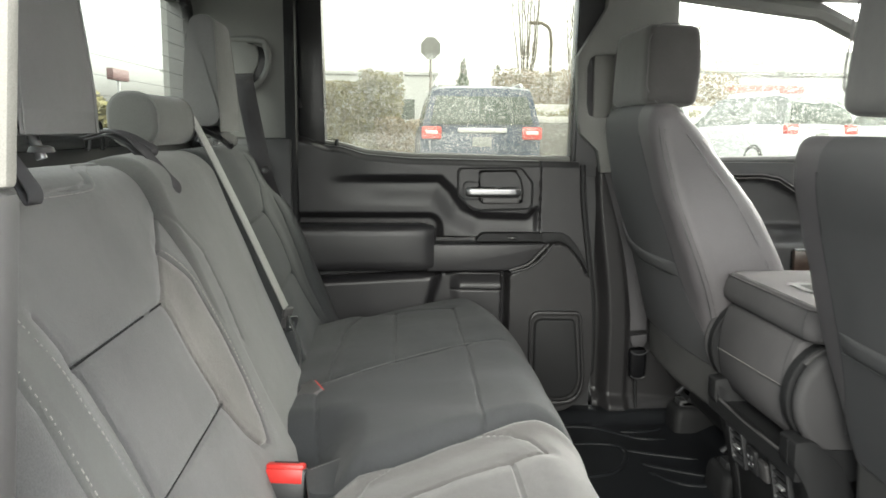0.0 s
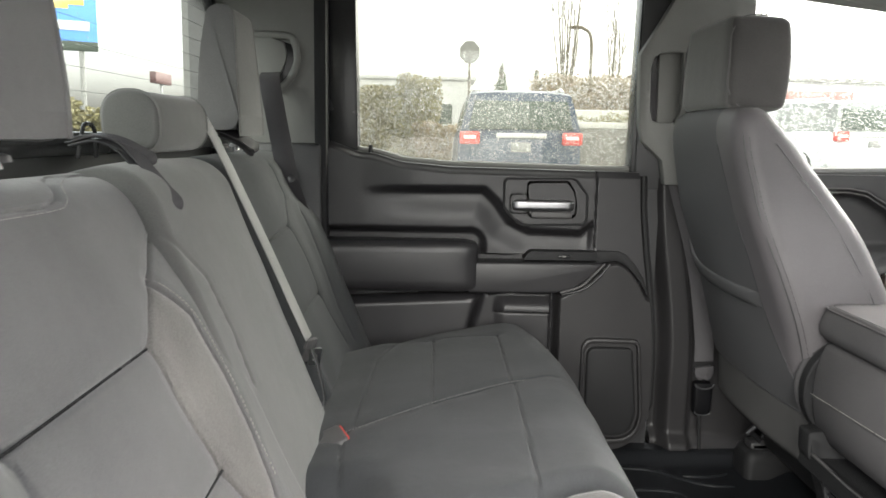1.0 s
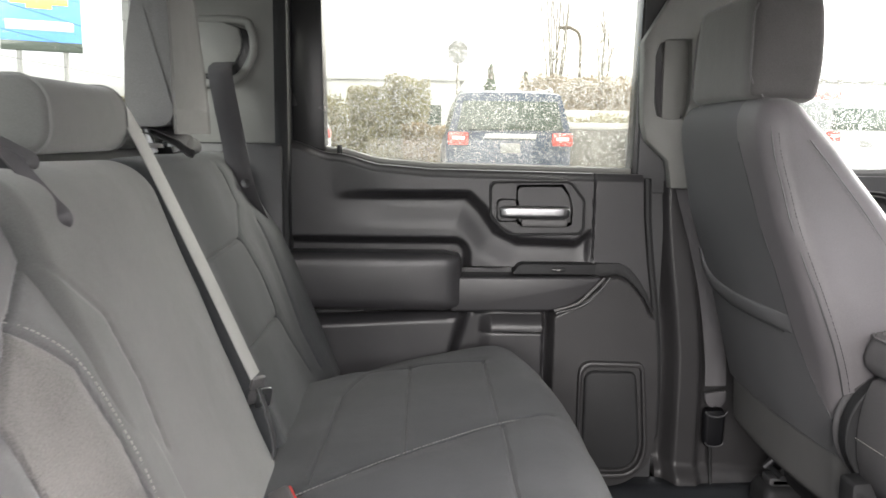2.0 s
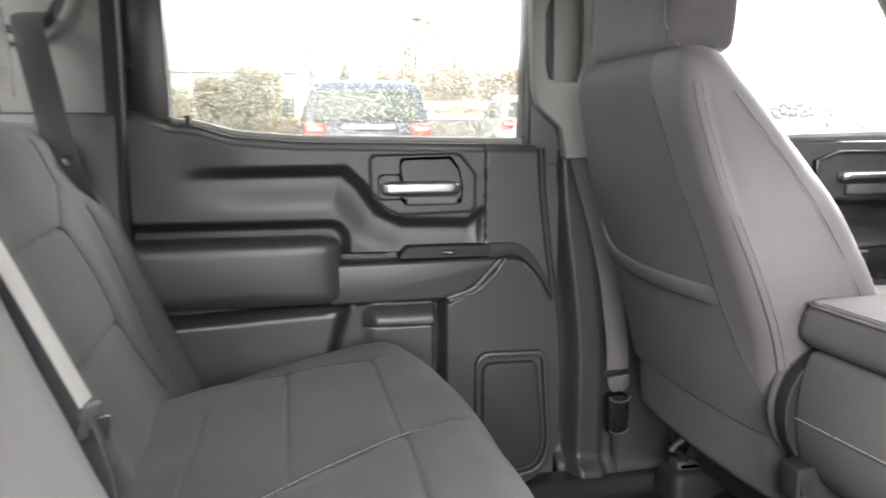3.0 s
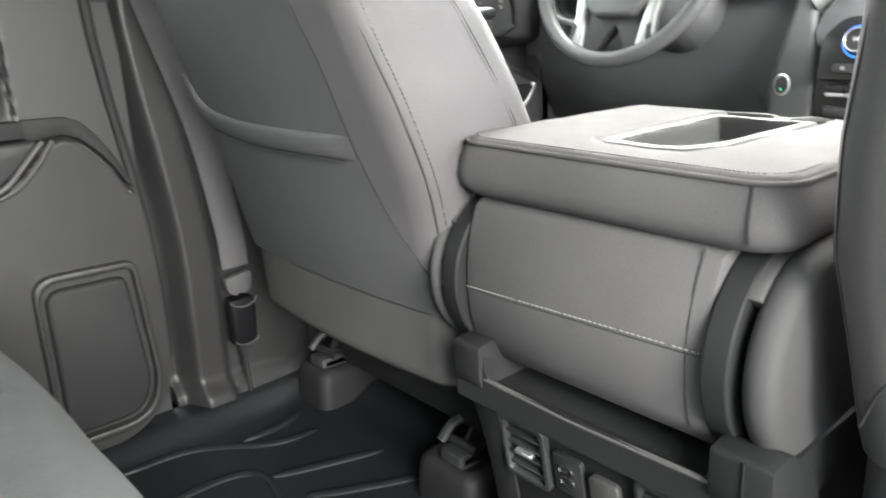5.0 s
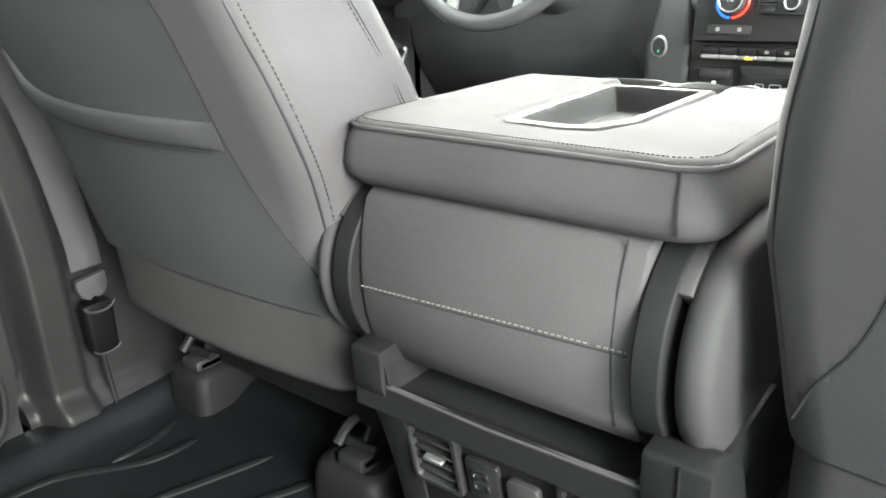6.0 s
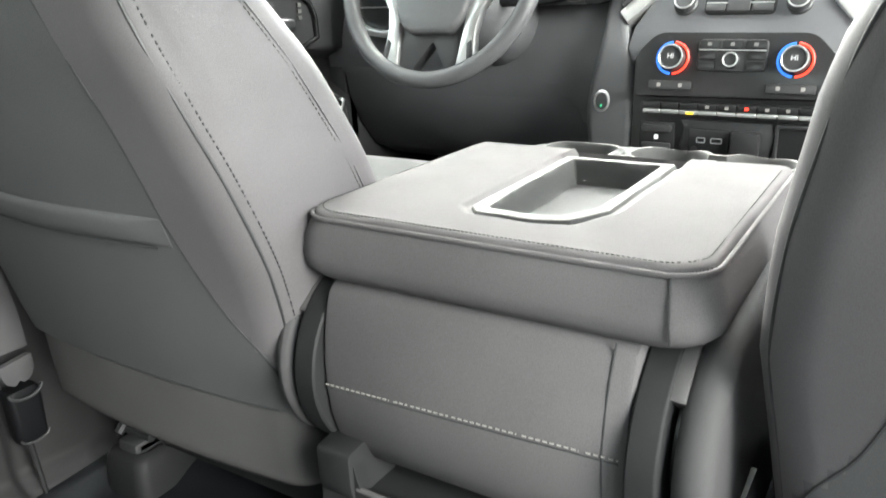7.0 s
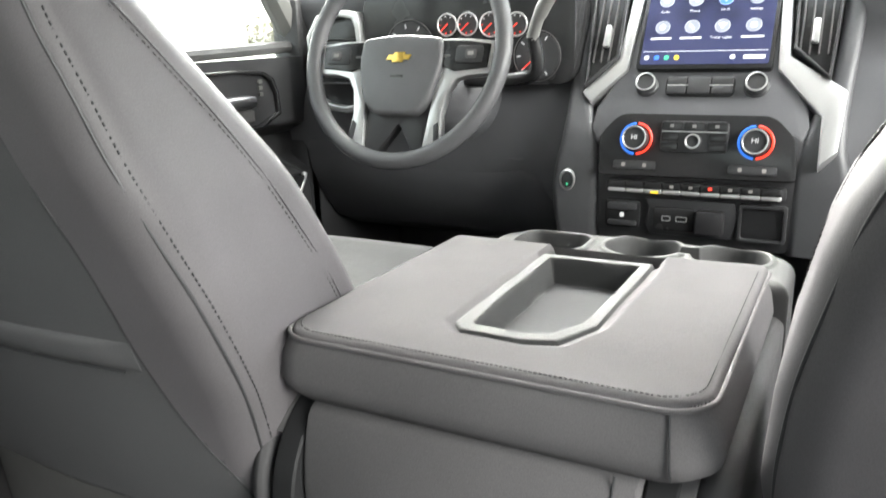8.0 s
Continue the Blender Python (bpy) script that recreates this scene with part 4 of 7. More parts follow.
def front_seat(cy, s, dx, name, label, top=0.889):
    """A front seat centred on cy; s is +1 for the one whose inner side has the smaller y."""
    seat = thing(name, (0.6 + dx, cy, 0), label, "seat", "front seats")
    inner, outer = 0.238, 0.232

    def low(p):
        """Lowers what lies over the back's middle, for the set-down seat."""
        x, y, z = p
        x -= 0.020 * step01(0.62, 0.82, z) * (s < 0)
        return (x, y, z if z < 0.70 else 0.70 + (z - 0.70) * (top - 0.70) / 0.189)
    seam = 0.328
    zs = [seam + (0.889 - seam) * (1 - (1 - k / 36) ** 1.25) for k in range(37)]
    pad = loft([seat_ring(z, s, cy, dx, along(INNER, z), outer + 0.02 * step01(0.6, 0.35, z), 0.0, 0.0) for z in zs])
    for f in pad.faces:
        c = f.calc_center_median()
        if f.normal.x < -0.6 and (c.y - cy) * s > along(PANEL, c.z):
            f.material_index = 1
    for v in pad.verts:
        v.co = low(v.co)
    part("backrest", pad, [VINYL, BACK_SHADED], seat, "charcoal vinyl seat back, its rear panel toned darker for shade", angle=60)
    zs = [0.228 + (seam + 0.001 - 0.228) * k / 10 for k in range(11)]
    part("lower_flap", loft([[(x + 0.85 * (along(REAR, seam) - along(REAR, z)), y, zz) for x, y, zz in seat_ring(z, s, cy, dx, along(INNER, seam) - 0.004, outer + 0.004, 0.001 + 0.006 * step01(0.236, 0.228, z))] for z in zs]), FLAP, seat, "grey lower back flap", angle=60)

    def on_rear(y, z, lift=0.0):
        u = (y - (cy - s * along(INNER, z))) / (s * (along(INNER, z) + outer)) * 2 - 1
        return (along(REAR, z) - 0.010 * (1 - u * u) + bow(z) * u * u - lift + dx + low((0, 0, z))[0], y, low((0, 0, z))[2])

    def inside(x, z, lift=0.0015):
        return low((x + dx, cy - s * (along(INNER, z) + lift), z))
    # welt where the back panel meets the side, thread beside it
    pts = spline([low((along(REAR, z) + bow(z) + 0.0105 + 0.004 * (z > 0.83) + dx, cy - s * (along(INNER, z) - 0.0105 - 0.002 * (z > 0.83)), z)) for z in (0.845, 0.80, 0.75, 0.70, 0.64, 0.58, 0.50, 0.42, 0.345)], 6)
    part("welt", tube(pts, 0.0015, 8), PLASTIC_D, seat)
    sewn = spline([low((along(REAR, z) + bow(z) + 0.0185 + 0.003 * (z > 0.83) + dx, cy - s * (along(INNER, z) - 0.0036), z)) for z in (0.835, 0.80, 0.75, 0.70, 0.64, 0.58, 0.50, 0.42, 0.36)], 8)
    if s > 0:
        part("stitching", stitches(sewn, 0.0052, 0.0007), THREAD_K, seat, "dark thread beside the welt")
    part("side_stitching", stitches(spline([inside(x, z, 0.0006) for x, z in ((0.273, 0.825), (0.313, 0.77), (0.353, 0.711), (0.393, 0.641), (0.441, 0.545), (0.468, 0.47))], 6), 0.0056, 0.0007), PLASTIC_C, seat)
    part("side_seam", tube(spline([inside(x, z, 0.0) for x, z in ((0.278, 0.825), (0.318, 0.77), (0.358, 0.711), (0.398, 0.641), (0.446, 0.545), (0.473, 0.47))], 6), 0.0010, 6), PLASTIC_D, seat)
    part("panel_seam", tube(spline([on_rear(cy + s * along(PANEL, z), z, -0.0012) for z in (0.82, 0.78, 0.74, 0.68, 0.63, 0.58, 0.54, 0.49, 0.44, 0.40, 0.36)], 6), 0.0016, 6), PLASTIC_D, seat)
    part("flap_seam", tube([on_rear(cy + s * a, seam + 0.001, -0.0012) for a in [0.205 - 0.41 * k / 16 for k in range(17)]], 0.0020, 6), PLASTIC_D, seat)
    # map pocket: a sewn, padded band across the back
    lip = spline([on_rear(cy + s * a, z, 0.000) for a, z in ((0.218, 0.600), (0.206, 0.566), (0.185, 0.545), (0.14, 0.535), (0.07, 0.530), (0.0, 0.529), (-0.07, 0.530), (-0.125, 0.531), (-0.164, 0.531))], 6)
    rings = []
    for k, p in enumerate(lip):
        d = (lip[min(k + 1, len(lip) - 1)] - lip[max(k - 1, 0)]).normalized()
        out = Vector((-0.954, 0, -0.30))
        tall = d.cross(out).normalized()
        w = min(1.0, 0.30 + 3.2 * k / len(lip))
        thick = 0.0062 * min(1.0, 0.04 + 7.0 * min(k, len(lip) - 1 - k) / len(lip))
        rings.append([tuple(p + tall * 0.0155 * w * math.copysign(abs(math.cos(t)) ** 0.7, math.cos(t)) + out * thick * math.sin(t)) for t in (2 * math.pi * j / 16 for j in range(16))])
    pocket = part("map_pocket", loft(rings), BACK_SHADED, seat, "soft padded band of the map pocket")
    part("pocket_hem", tube([p + Vector((-0.0012, 0, -0.0150 * min(1.0, 0.30 + 3.2 * k / len(lip)))) for k, p in enumerate(lip) if 8 < k < len(lip) - 2], 0.0010, 6), PLASTIC_D, pocket)
    part("cushion", cushion_block((0.50, 0.47, 0.17), (0.70 + dx, cy, 0.355), (0, -4, 0), 0.6, (0, 0, 0.012)), CLOTH, seat)
    part("seat_base", box(0.46 + dx, 0.92 + dx, cy - 0.18, cy + 0.18, 0.10, 0.27, 0.02), BLACK, seat)
    drop = 0.889 - top
    hc, hl = (0.274 + dx, cy + 0.035 * s, 0.975 - drop * 0.58), 2
    pillow = cushion_block((0.118, 0.280, 0.176), (0, 0, 0), (0, 0, 0), 0.30, (0.003, 0.003, 0.003), 14)
    for v in pillow.verts:
        up = min(1.0, max(0.0, v.co.z / 0.176 + 0.5))
        v.co.y *= 1.0 - 0.11 * up * up
        v.co.x += 0.006 * (1 - (2 * up - 1) ** 2) * (v.co.x > 0.04)
    pillow.normal_update()
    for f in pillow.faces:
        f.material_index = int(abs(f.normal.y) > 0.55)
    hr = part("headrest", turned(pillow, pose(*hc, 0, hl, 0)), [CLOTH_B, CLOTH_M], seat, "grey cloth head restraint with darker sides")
    m = Matrix.Translation(hc) @ pose(0, 0, 0, 0, hl, 0)
    for e in (1, -1):
        part("welt", tube(spline([m @ Vector((a * 0.0572, e * (0.1365 - 0.0038 * (b + 1) ** 2), b * 0.087)) for a, b in ((0.2, 1.02), (-0.55, 0.97), (-0.97, 0.6), (-1.0, 0.0), (-0.97, -0.6), (-0.55, -0.97))], 4), 0.0016, 6), CLOTH, hr)
        part("post", tube([(0.29 + dx, cy + 0.02 * s + e * 0.06, 0.91), (0.262 + dx, cy + 0.02 * s + e * 0.06, 0.84 - drop)], 0.0065, 10), CHROME, hr, "chromed head restraint post")
        part("post_sleeve", turned(lathe([(0.0, 0.0), (0.020, 0.0), (0.018, 0.005), (0.009, 0.007)], 18), Matrix.Translation((0.268 + dx, cy + 0.02 * s + e * 0.06, 0.886 - drop)) @ Matrix.Diagonal((0.8, 1.4, 1, 1))), TRIM, hr, "pale post sleeve")
    # floor tracks with their end covers
    for a, x0, w in ((0.250, 0.440, 0.050), (-0.15, 0.402, 0.062)):
        yc = cy + s * a
        track = part("track", box(x0 + 0.02 + dx, 0.95 + dx, yc - 0.022, yc + 0.022, 0.03, 0.085, 0.006), PLASTIC_D, seat)
        cover = part("track_cover", loft([[(x + dx, y, z) for x, y in rounded(x0 + i, x0 + 0.20 - i, yc - w + i, yc + w - i, 0.020, 5)] for z, i in ((0.0, 0.0), (0.040, 0.002), (0.058, 0.005), (0.067, 0.010), (0.070, 0.018), (0.064, 0.024), (0.063, 0.038))]), BLACK, track, "moulded black track cover", angle=50)
        part("track_bracket", merge(plate([(x0 + 0.03 + dx, 0.06), (x0 + 0.10 + dx, 0.06), (x0 + 0.13 + dx, 0.20), (x0 + 0.10 + dx, 0.21), (x0 + 0.07 + dx, 0.12)], "xz", yc - 0.004, yc + 0.004, 0.002), box(x0 + 0.025 + dx, x0 + 0.075 + dx, yc - 0.022, yc + 0.022, 0.066, 0.082, 0.004), tube(spline([(x0 + 0.028 + dx, yc + 0.026, 0.090), (x0 + 0.05 + dx, yc + 0.022, 0.112), (x0 + 0.085 + dx, yc + 0.010, 0.124), (x0 + 0.12 + dx, yc, 0.16)], 5), 0.0075, 8), tube([(x0 + 0.045 + dx, yc - 0.030, 0.088), (x0 + 0.045 + dx, yc + 0.030, 0.088)], 0.007, 10)), STEEL, track, "dark steel bracket")
    return seat


driver = front_seat(0.438, 1, 0.0, "front_seat", "charcoal driver's seat with vinyl back, map pocket and grey flap")
passenger = front_seat(-0.463, -1, 0.035, "front_seat", "charcoal front passenger seat with stitched vinyl back", 0.826)

# ---- centre console ----
console = thing("centre_console", (0.6, 0, 0), "grey vinyl centre seat folded down as a console with cup holders", "console")
TRAY = [(0.645, 0.050), (0.428, 0.046), (0.416, 0.036), (0.414, -0.018), (0.423, -0.044), (0.462, -0.062), (0.648, -0.064)]


def lid_gap(x, y):
    """Where hard plastic runs on between the pads, from the tray to the cup holders."""
    return sd_box(x, y, 0.642, 0.90, -0.070, 0.058, 0.008)


def lid_top(x, y):
    d = -sd_box(x, y, 0.352, 0.86, -0.172, 0.182, 0.035)
    z = 0.548 - 0.006 * (1 - math.sqrt(max(0.0, 1 - (1 - min(1.0, max(0.0, d) / 0.010)) ** 2)))
    z -= 0.0015 * ((x - 0.52) / 0.17) ** 2 + 0.020 * (1 - math.sqrt(max(0.0, 1 - (1 - min(1.0, max(0.0, 0.70 - x) / 0.018)) ** 2)))
    z -= 0.016 * step01(0.003, -0.005, lid_gap(x, y))
    k = sd_line(x, y, TRAY + TRAY[:1])
    if inside_poly(x, y, TRAY):
        k = -k
    z -= 0.004 * step01(0.014, 0.004, k)
    return z - 0.034 * step01(0.003, -0.003, k) + 0.0012 * noise.noise(Vector((x * 16, y * 16, 5.0)))


lid = part("lid", relief(0.352, 0.70, -0.172, 0.182, 190, 190, lid_top, lambda a, b, d: (a, b, d), 0.505, lambda x, y: sd_box(x, y, 0.352, 0.86, -0.172, 0.182, 0.035) < 0, lambda x, y: 1 if lid_gap(x, y) < 0 else 0), [LEATHERETTE, TRAY_M], console, "padded grey vinyl lid", angle=50)
skirt = [[(x, y, z) for x, y in rounded(0.352 + i, 0.695, -0.172 + i, 0.182 - i, 0.036, 8)] for z, i in ((0.5405, 0.001), (0.536, -0.003), (0.526, -0.007), (0.508, -0.010), (0.496, -0.008), (0.487, 0.000), (0.482, 0.014))]
part("lid_side", loft(skirt, False), LEATHERETTE, lid, angle=60)
rim = [(x, y, 0.5415) for x, y in rounded(0.3500, 0.72, -0.1740, 0.1840, 0.036, 8)]
front = rim[len(rim) // 4:3 * len(rim) // 4]
part("welt", tube([(0.68, 0.1840, 0.5405)] + front + [(0.68, -0.1740, 0.5405)], 0.0022, 8), LEATHERETTE, lid)
inner_line = [(x, y) for x, y in rounded(0.3590, 0.72, -0.1650, 0.1750, 0.030, 8)]
inner_line = [(0.66, 0.1750)] + inner_line[len(inner_line) // 4:3 * len(inner_line) // 4] + [(0.66, -0.1650)]
part("stitching", stitches([Vector((x, y, lid_top(x, y) + 0.0008)) for x, y in inner_line], 0.0038, 0.00045), THREAD_K, lid, "dark thread beside the welt")
part("corner_seam", tube([(0.3500, -0.148, 0.540), (0.3435, -0.150, 0.526), (0.3405, -0.151, 0.508), (0.3430, -0.152, 0.495)], 0.0009, 6), PLASTIC_D, lid)
def tray_dip(x, y):
    k = sd_line(x, y, TRAY + TRAY[:1])
    return -k if inside_poly(x, y, TRAY) else k


def tray_rim(x, y):
    """A flat rim round the tray, set flush in the padding, and steep walls down to the floor."""
    k = tray_dip(x, y)
    wide = 0.0085 + 0.0035 * step01(0.50, 0.43, x)
    return 0.5468 - 0.010 * step01(0.001, 0.006, k) - 0.0270 * step01(-wide, -wide - 0.008, k)


tray = part("tray", relief(0.404, 0.656, -0.074, 0.060, 150, 90, tray_rim, lambda a, b, d: (a, b, d), 0.519, lambda x, y: tray_dip(x, y) < 0.006), TRAY_M, console, "satin grey rim of the tray", angle=50)
part("tray_floor", plate([(0.542 + (x - 0.542) * 0.80, -0.006 + (y + 0.006) * 0.66) for x, y in TRAY], "xy", 0.514, 0.5212), TRAY_F, tray)
prof = smooth_outline([(0.42, 0.490), (0.352, 0.488), (0.338, 0.45), (0.332, 0.40), (0.338, 0.345), (0.362, 0.298), (0.45, 0.27), (0.62, 0.27), (0.62, 0.490)], 1)
fold = part("folded_back", plate(prof, "xz", -0.130, 0.153, 0.006), LEATHERETTE, console, "upholstered back of the folded seat")
fold_line = [(0.3335, y, 0.387 + 0.010 * ((y - 0.15) / -0.28)) for y in (0.15, 0.08, 0.0, -0.08, -0.124)]
part("stitching", stitches(spline([(x - 0.0012, y, z + 0.004) for x, y, z in fold_line], 4), 0.0058, 0.0007), THREAD, fold, "pale contrast thread")
part("seam", tube(spline(fold_line, 4), 0.0007, 6), PLASTIC_D, fold)
part("seam", tube(spline([(0.3505, -0.113, 0.485), (0.3392, -0.112, 0.45), (0.3336, -0.111, 0.40), (0.3385, -0.111, 0.352), (0.349, -0.111, 0.322)], 5), 0.0009, 6), PLASTIC_D, fold)


def drum(radius, y0, y1, soft, mat, name, parent, label=""):
    """A round cover on the hinge axis, its outer edge softened."""
    d = 1 if y1 > y0 else -1
    w = abs(y1 - y0)
    prof = [(0.0, 0.0), (radius - 0.002, 0.0), (radius, 0.002), (radius, w - soft)] + [(radius - soft + soft * math.cos(radians(a)), w - soft + soft * math.sin(radians(a))) for a in (30, 60, 90)] + [(radius * 0.45, w + 0.003), (0.0, w + 0.003)]
    bm = lathe(prof, 56)
    m = Matrix.Translation((0.418, y0, 0.393)) @ pose(0, 0, 0, -90 * d, 0, 0)
    return part(name, turned(bm, m), mat, parent, label)


for y, d in ((0.154, 1), (-0.131, -1)):
    cover = drum(0.097, y, y + d * 0.024, 0.003, BLACK, "hinge_band", console)
    drum(0.068, y + d * 0.022, y + d * 0.032, 0.001, PLASTIC_S, "hinge_gap", cover)
    ya, yb = y + d * 0.031, y + d * (0.060 if d < 0 else 0.050)
    side = [(0.418 + 0.096 * math.cos(radians(a)), 0.393 + 0.096 * math.sin(radians(a))) for a in range(95, 286, 10)] + [(0.52, 0.31), (0.66, 0.36), (0.74, 0.44), (0.74, 0.492), (0.56, 0.491)]
    part("hinge_cap", plate(side, "xz", min(ya, yb), max(ya, yb), 0.013, 4), CAP, cover, "rounded charcoal hinge cap and side shield", angle=60)
    arc = [radians(a) for a in range(78, 142, 7)]
    part("hinge_bridge", plate([(0.418 + 0.0955 * math.cos(a), 0.393 + 0.0955 * math.sin(a)) for a in arc] + [(0.418 + 0.066 * math.cos(a), 0.393 + 0.066 * math.sin(a)) for a in arc[::-1]], "xz", min(y + d * 0.021, y + d * 0.034), max(y + d * 0.021, y + d * 0.034), 0.001), PLASTIC_C, cover)
shelf = part("rear_shelf", relief(0.325, 0.50, -0.195, 0.160, 36, 90, lambda x, y: 0.288 + 0.028 * max(step01(0.114, 0.121, y), step01(-0.141, -0.148, y)) + 0.006 * step01(0.338, 0.330, x), lambda a, b, d: (a, b, d), 0.262), BLACK, console, "black storage shelf")
part("shelf_edge", tube([(0.327, 0.118, 0.293), (0.327, 0.0, 0.290), (0.327, -0.145, 0.293)], 0.003, 8), PLASTIC_C, shelf)
for y0, y1 in ((0.120, 0.158), (-0.200, -0.146)):
    wing = part("side_wing", plate(soft_corners([(0.319, 0.331), (0.350, 0.334), (0.40, 0.292), (0.50, 0.10), (0.50, 0.02), (0.40, 0.02), (0.375, 0.15), (0.346, 0.25), (0.320, 0.288)], (0.006, 0.008, 0.02, 0.03, 0.02, 0.02, 0.04, 0.03, 0.01), 3), "xz", y0, y1, 0.004), BLACK, console)
    if y0 < 0:
        part("wing_seam", tube([(0.3185, -0.176, 0.329), (0.3195, -0.176, 0.290), (0.346, -0.176, 0.25)], 0.0012, 6), PLASTIC_S, wing)
panel = part("outlet_panel", plate([(0.356, 0.262), (0.384, 0.12), (0.40, 0.02), (0.50, 0.02), (0.50, 0.262)], "xz", -0.155, 0.155, 0.006), BLACK, console)

pm = Matrix.Translation((0.356, 0, 0.262)) @ pose(0, 0, 0, 0, -11.2, 0)
for y0, y1 in ((0.124, 0.058), (-0.055, -0.122)):
    vent = part("air_vent", turned(ring_plate(rounded(min(y0, y1), max(y0, y1), -0.102, -0.018, 0.008, 3), rounded(min(y0, y1) + 0.007, max(y0, y1) - 0.007, -0.095, -0.025, 0.005, 3), "yz", -0.010, 0.01, 0.002), pm), PLASTIC_D, panel)
    part("louvre_back", turned(plate(rounded(min(y0, y1) + 0.006, max(y0, y1) - 0.006, -0.096, -0.024, 0.005, 3), "yz", -0.0015, 0.008), pm), PLASTIC_S, vent)
    for k in range(4):
        part("louvre", turned(box(-0.007, 0.002, min(y0, y1) + 0.008, max(y0, y1) - 0.008, -0.042 - 0.015 * k, -0.039 - 0.015 * k, 0.0008, 1), pm), PLASTIC_D, vent)
    part("louvre_tab", turned(box(-0.012, -0.004, (y0 + y1) / 2 - 0.012, (y0 + y1) / 2 + 0.012, -0.064, -0.059, 0.001, 1), pm), SILVER, vent, "silver louvre tab")
sock = part("socket_plate", turned(plate(rounded(0.012, 0.051, -0.092, -0.040, 0.004, 3), "yz", -0.006, 0.004, 0.0015), pm), PLASTIC_D, panel)
for z in (-0.058, -0.074):
    part("socket", turned(ring_plate(rounded(0.024, 0.043, z - 0.005, z + 0.005, 0.002, 2), rounded(0.026, 0.041, z - 0.003, z + 0.003, 0.001, 2), "yz", -0.0085, -0.004, 0.0003), pm), CHROME, sock, "bright charging socket")
part("blank_plate", turned(plate(rounded(-0.034, 0.002, -0.085, -0.046, 0.006, 3), "yz", -0.008, 0.004, 0.003), pm), PLASTIC_C, panel)


def cup_top(x, y):
    z = 0.5265 - 0.012 * (1 - math.sqrt(max(0.0, 1 - (1 - min(1.0, max(0.0, -cup_edge(x, y)) / 0.015)) ** 2)))
    holes = (sd_box(x, y, 0.730, 0.798, 0.045, 0.128, 0.02), math.hypot(x - 0.776, y + 0.024) - 0.042, math.hypot(x - 0.768, y + 0.124) - 0.040, sd_box(x, y, 0.764, 0.786, -0.10, -0.05, 0.004))
    return z - 0.060 * step01(0.003, -0.011, min(holes)) + 0.003 * step01(0.006, 0.002, abs(min(holes) - 0.005))


def cup_edge(x, y):
    return max(sd_box(x, y, 0.60, 0.825 - 0.25 * abs(y) ** 1.6 * (1.3 if y > 0 else 1.0), -0.192, 0.165, 0.04), 0.692 - x)


part("cup_tray", relief(0.692, 0.83, -0.195, 0.170, 130, 300, cup_top, lambda a, b, d: (a, b, d), 0.40, lambda x, y: cup_edge(x, y) < 0), TRAY_M, console, "charcoal tray with cup holders", angle=50)
part("pedestal", box(0.45, 1.02, -0.165, 0.165, 0.02, 0.44, 0.02), BLACK, console)

structure("firewall", box(1.55, 1.6, -0.86, 0.86, -0.05, 0.85), PLASTIC_D, "dark carpeted front bulkhead", "wall")
structure("windscreen", plate([(1.02, 1.27), (1.03, 1.275), (1.68, 0.865), (1.67, 0.86)], "xz", -0.84, 0.84), GLASS, "windscreen glass", "window").visible_shadow = False

# ---- near side: passenger front door and the rear opening ----
for s in (1, -1):
    structure("kick_panel", box(1.19, 1.6, min(s * 0.80, s * 0.87), max(s * 0.80, s * 0.87), -0.05, 0.86, 0.01), PLASTIC_D, "dark side kick panel by the front bulkhead", "wall")
structure("door_3", merge(box(0.42, 1.25, -0.88, -0.80, 0.0, 0.745, 0.01)), PLASTIC, "closed front passenger door trim", "door")
structure("door_sill_near", box(-0.62, 1.3, -0.92, -0.80, -0.08, 0.035, 0.012), PLASTIC_D, "grey sill plate of the open rear doorway", "sill")


# ---- dashboard ----
dash = thing("dashboard", (1.2, 0, 0.5), "black dashboard with silver vents, touch screen and lit climate knobs", "dashboard")
LOW = Matrix.Translation((1.125, 0, 0.60))
MIDM = LOW @ pose(0, 0, 0, 0, 14, 0)
UPM = LOW @ pose(0, 0, 0, 0, 31, 0)
LIT = material("white_lit", (0.55, 0.55, 0.56), 0.5, vary=0.02, grain=(500.0, 0.0), emit=((1, 1, 1), 0.04))
LIT_RED = material("red_lit", (0.7, 0.03, 0.02), 0.4, vary=0.02, grain=(500.0, 0.0), emit=((1, 0.06, 0.03), 0.12))
LIT_BLUE = material("blue_lit", (0.03, 0.12, 0.6), 0.4, vary=0.02, grain=(500.0, 0.0), emit=((0.05, 0.25, 1), 0.07))
LIT_AMBER = material("amber_lit", (0.8, 0.5, 0.03), 0.4, vary=0.02, grain=(500.0, 0.0), emit=((1, 0.7, 0.05), 0.08))
LIT_GREEN = material("green_lit", (0.05, 0.4, 0.2), 0.4, vary=0.02, grain=(500.0, 0.0), emit=((0.1, 1, 0.45), 0.04))
# dash plastic made darker, as the stack's cheeks stand in shadow
CHEEK_SHADED = material("shaded_cheek_plastic", (0.078, 0.078, 0.083), 0.42, grain=(900.0, 0.2))
GOLD = material("gold_badge", (0.75, 0.52, 0.12), 0.3, 0.8, vary=0.05, grain=(600.0, 0.02))
LEATHER = material("wheel_leather", (0.110, 0.110, 0.115), 0.22, grain=(1100.0, 0.3))
DASH = material("dash_plastic", (0.100, 0.100, 0.106), 0.45, grain=(1500.0, 0.3))
FASCIA = material("fascia_plastic", (0.105, 0.105, 0.112), 0.45, grain=(1500.0, 0.25))
SCREEN = bpy.data.materials.new("screen_picture")
SCREEN.use_nodes = True
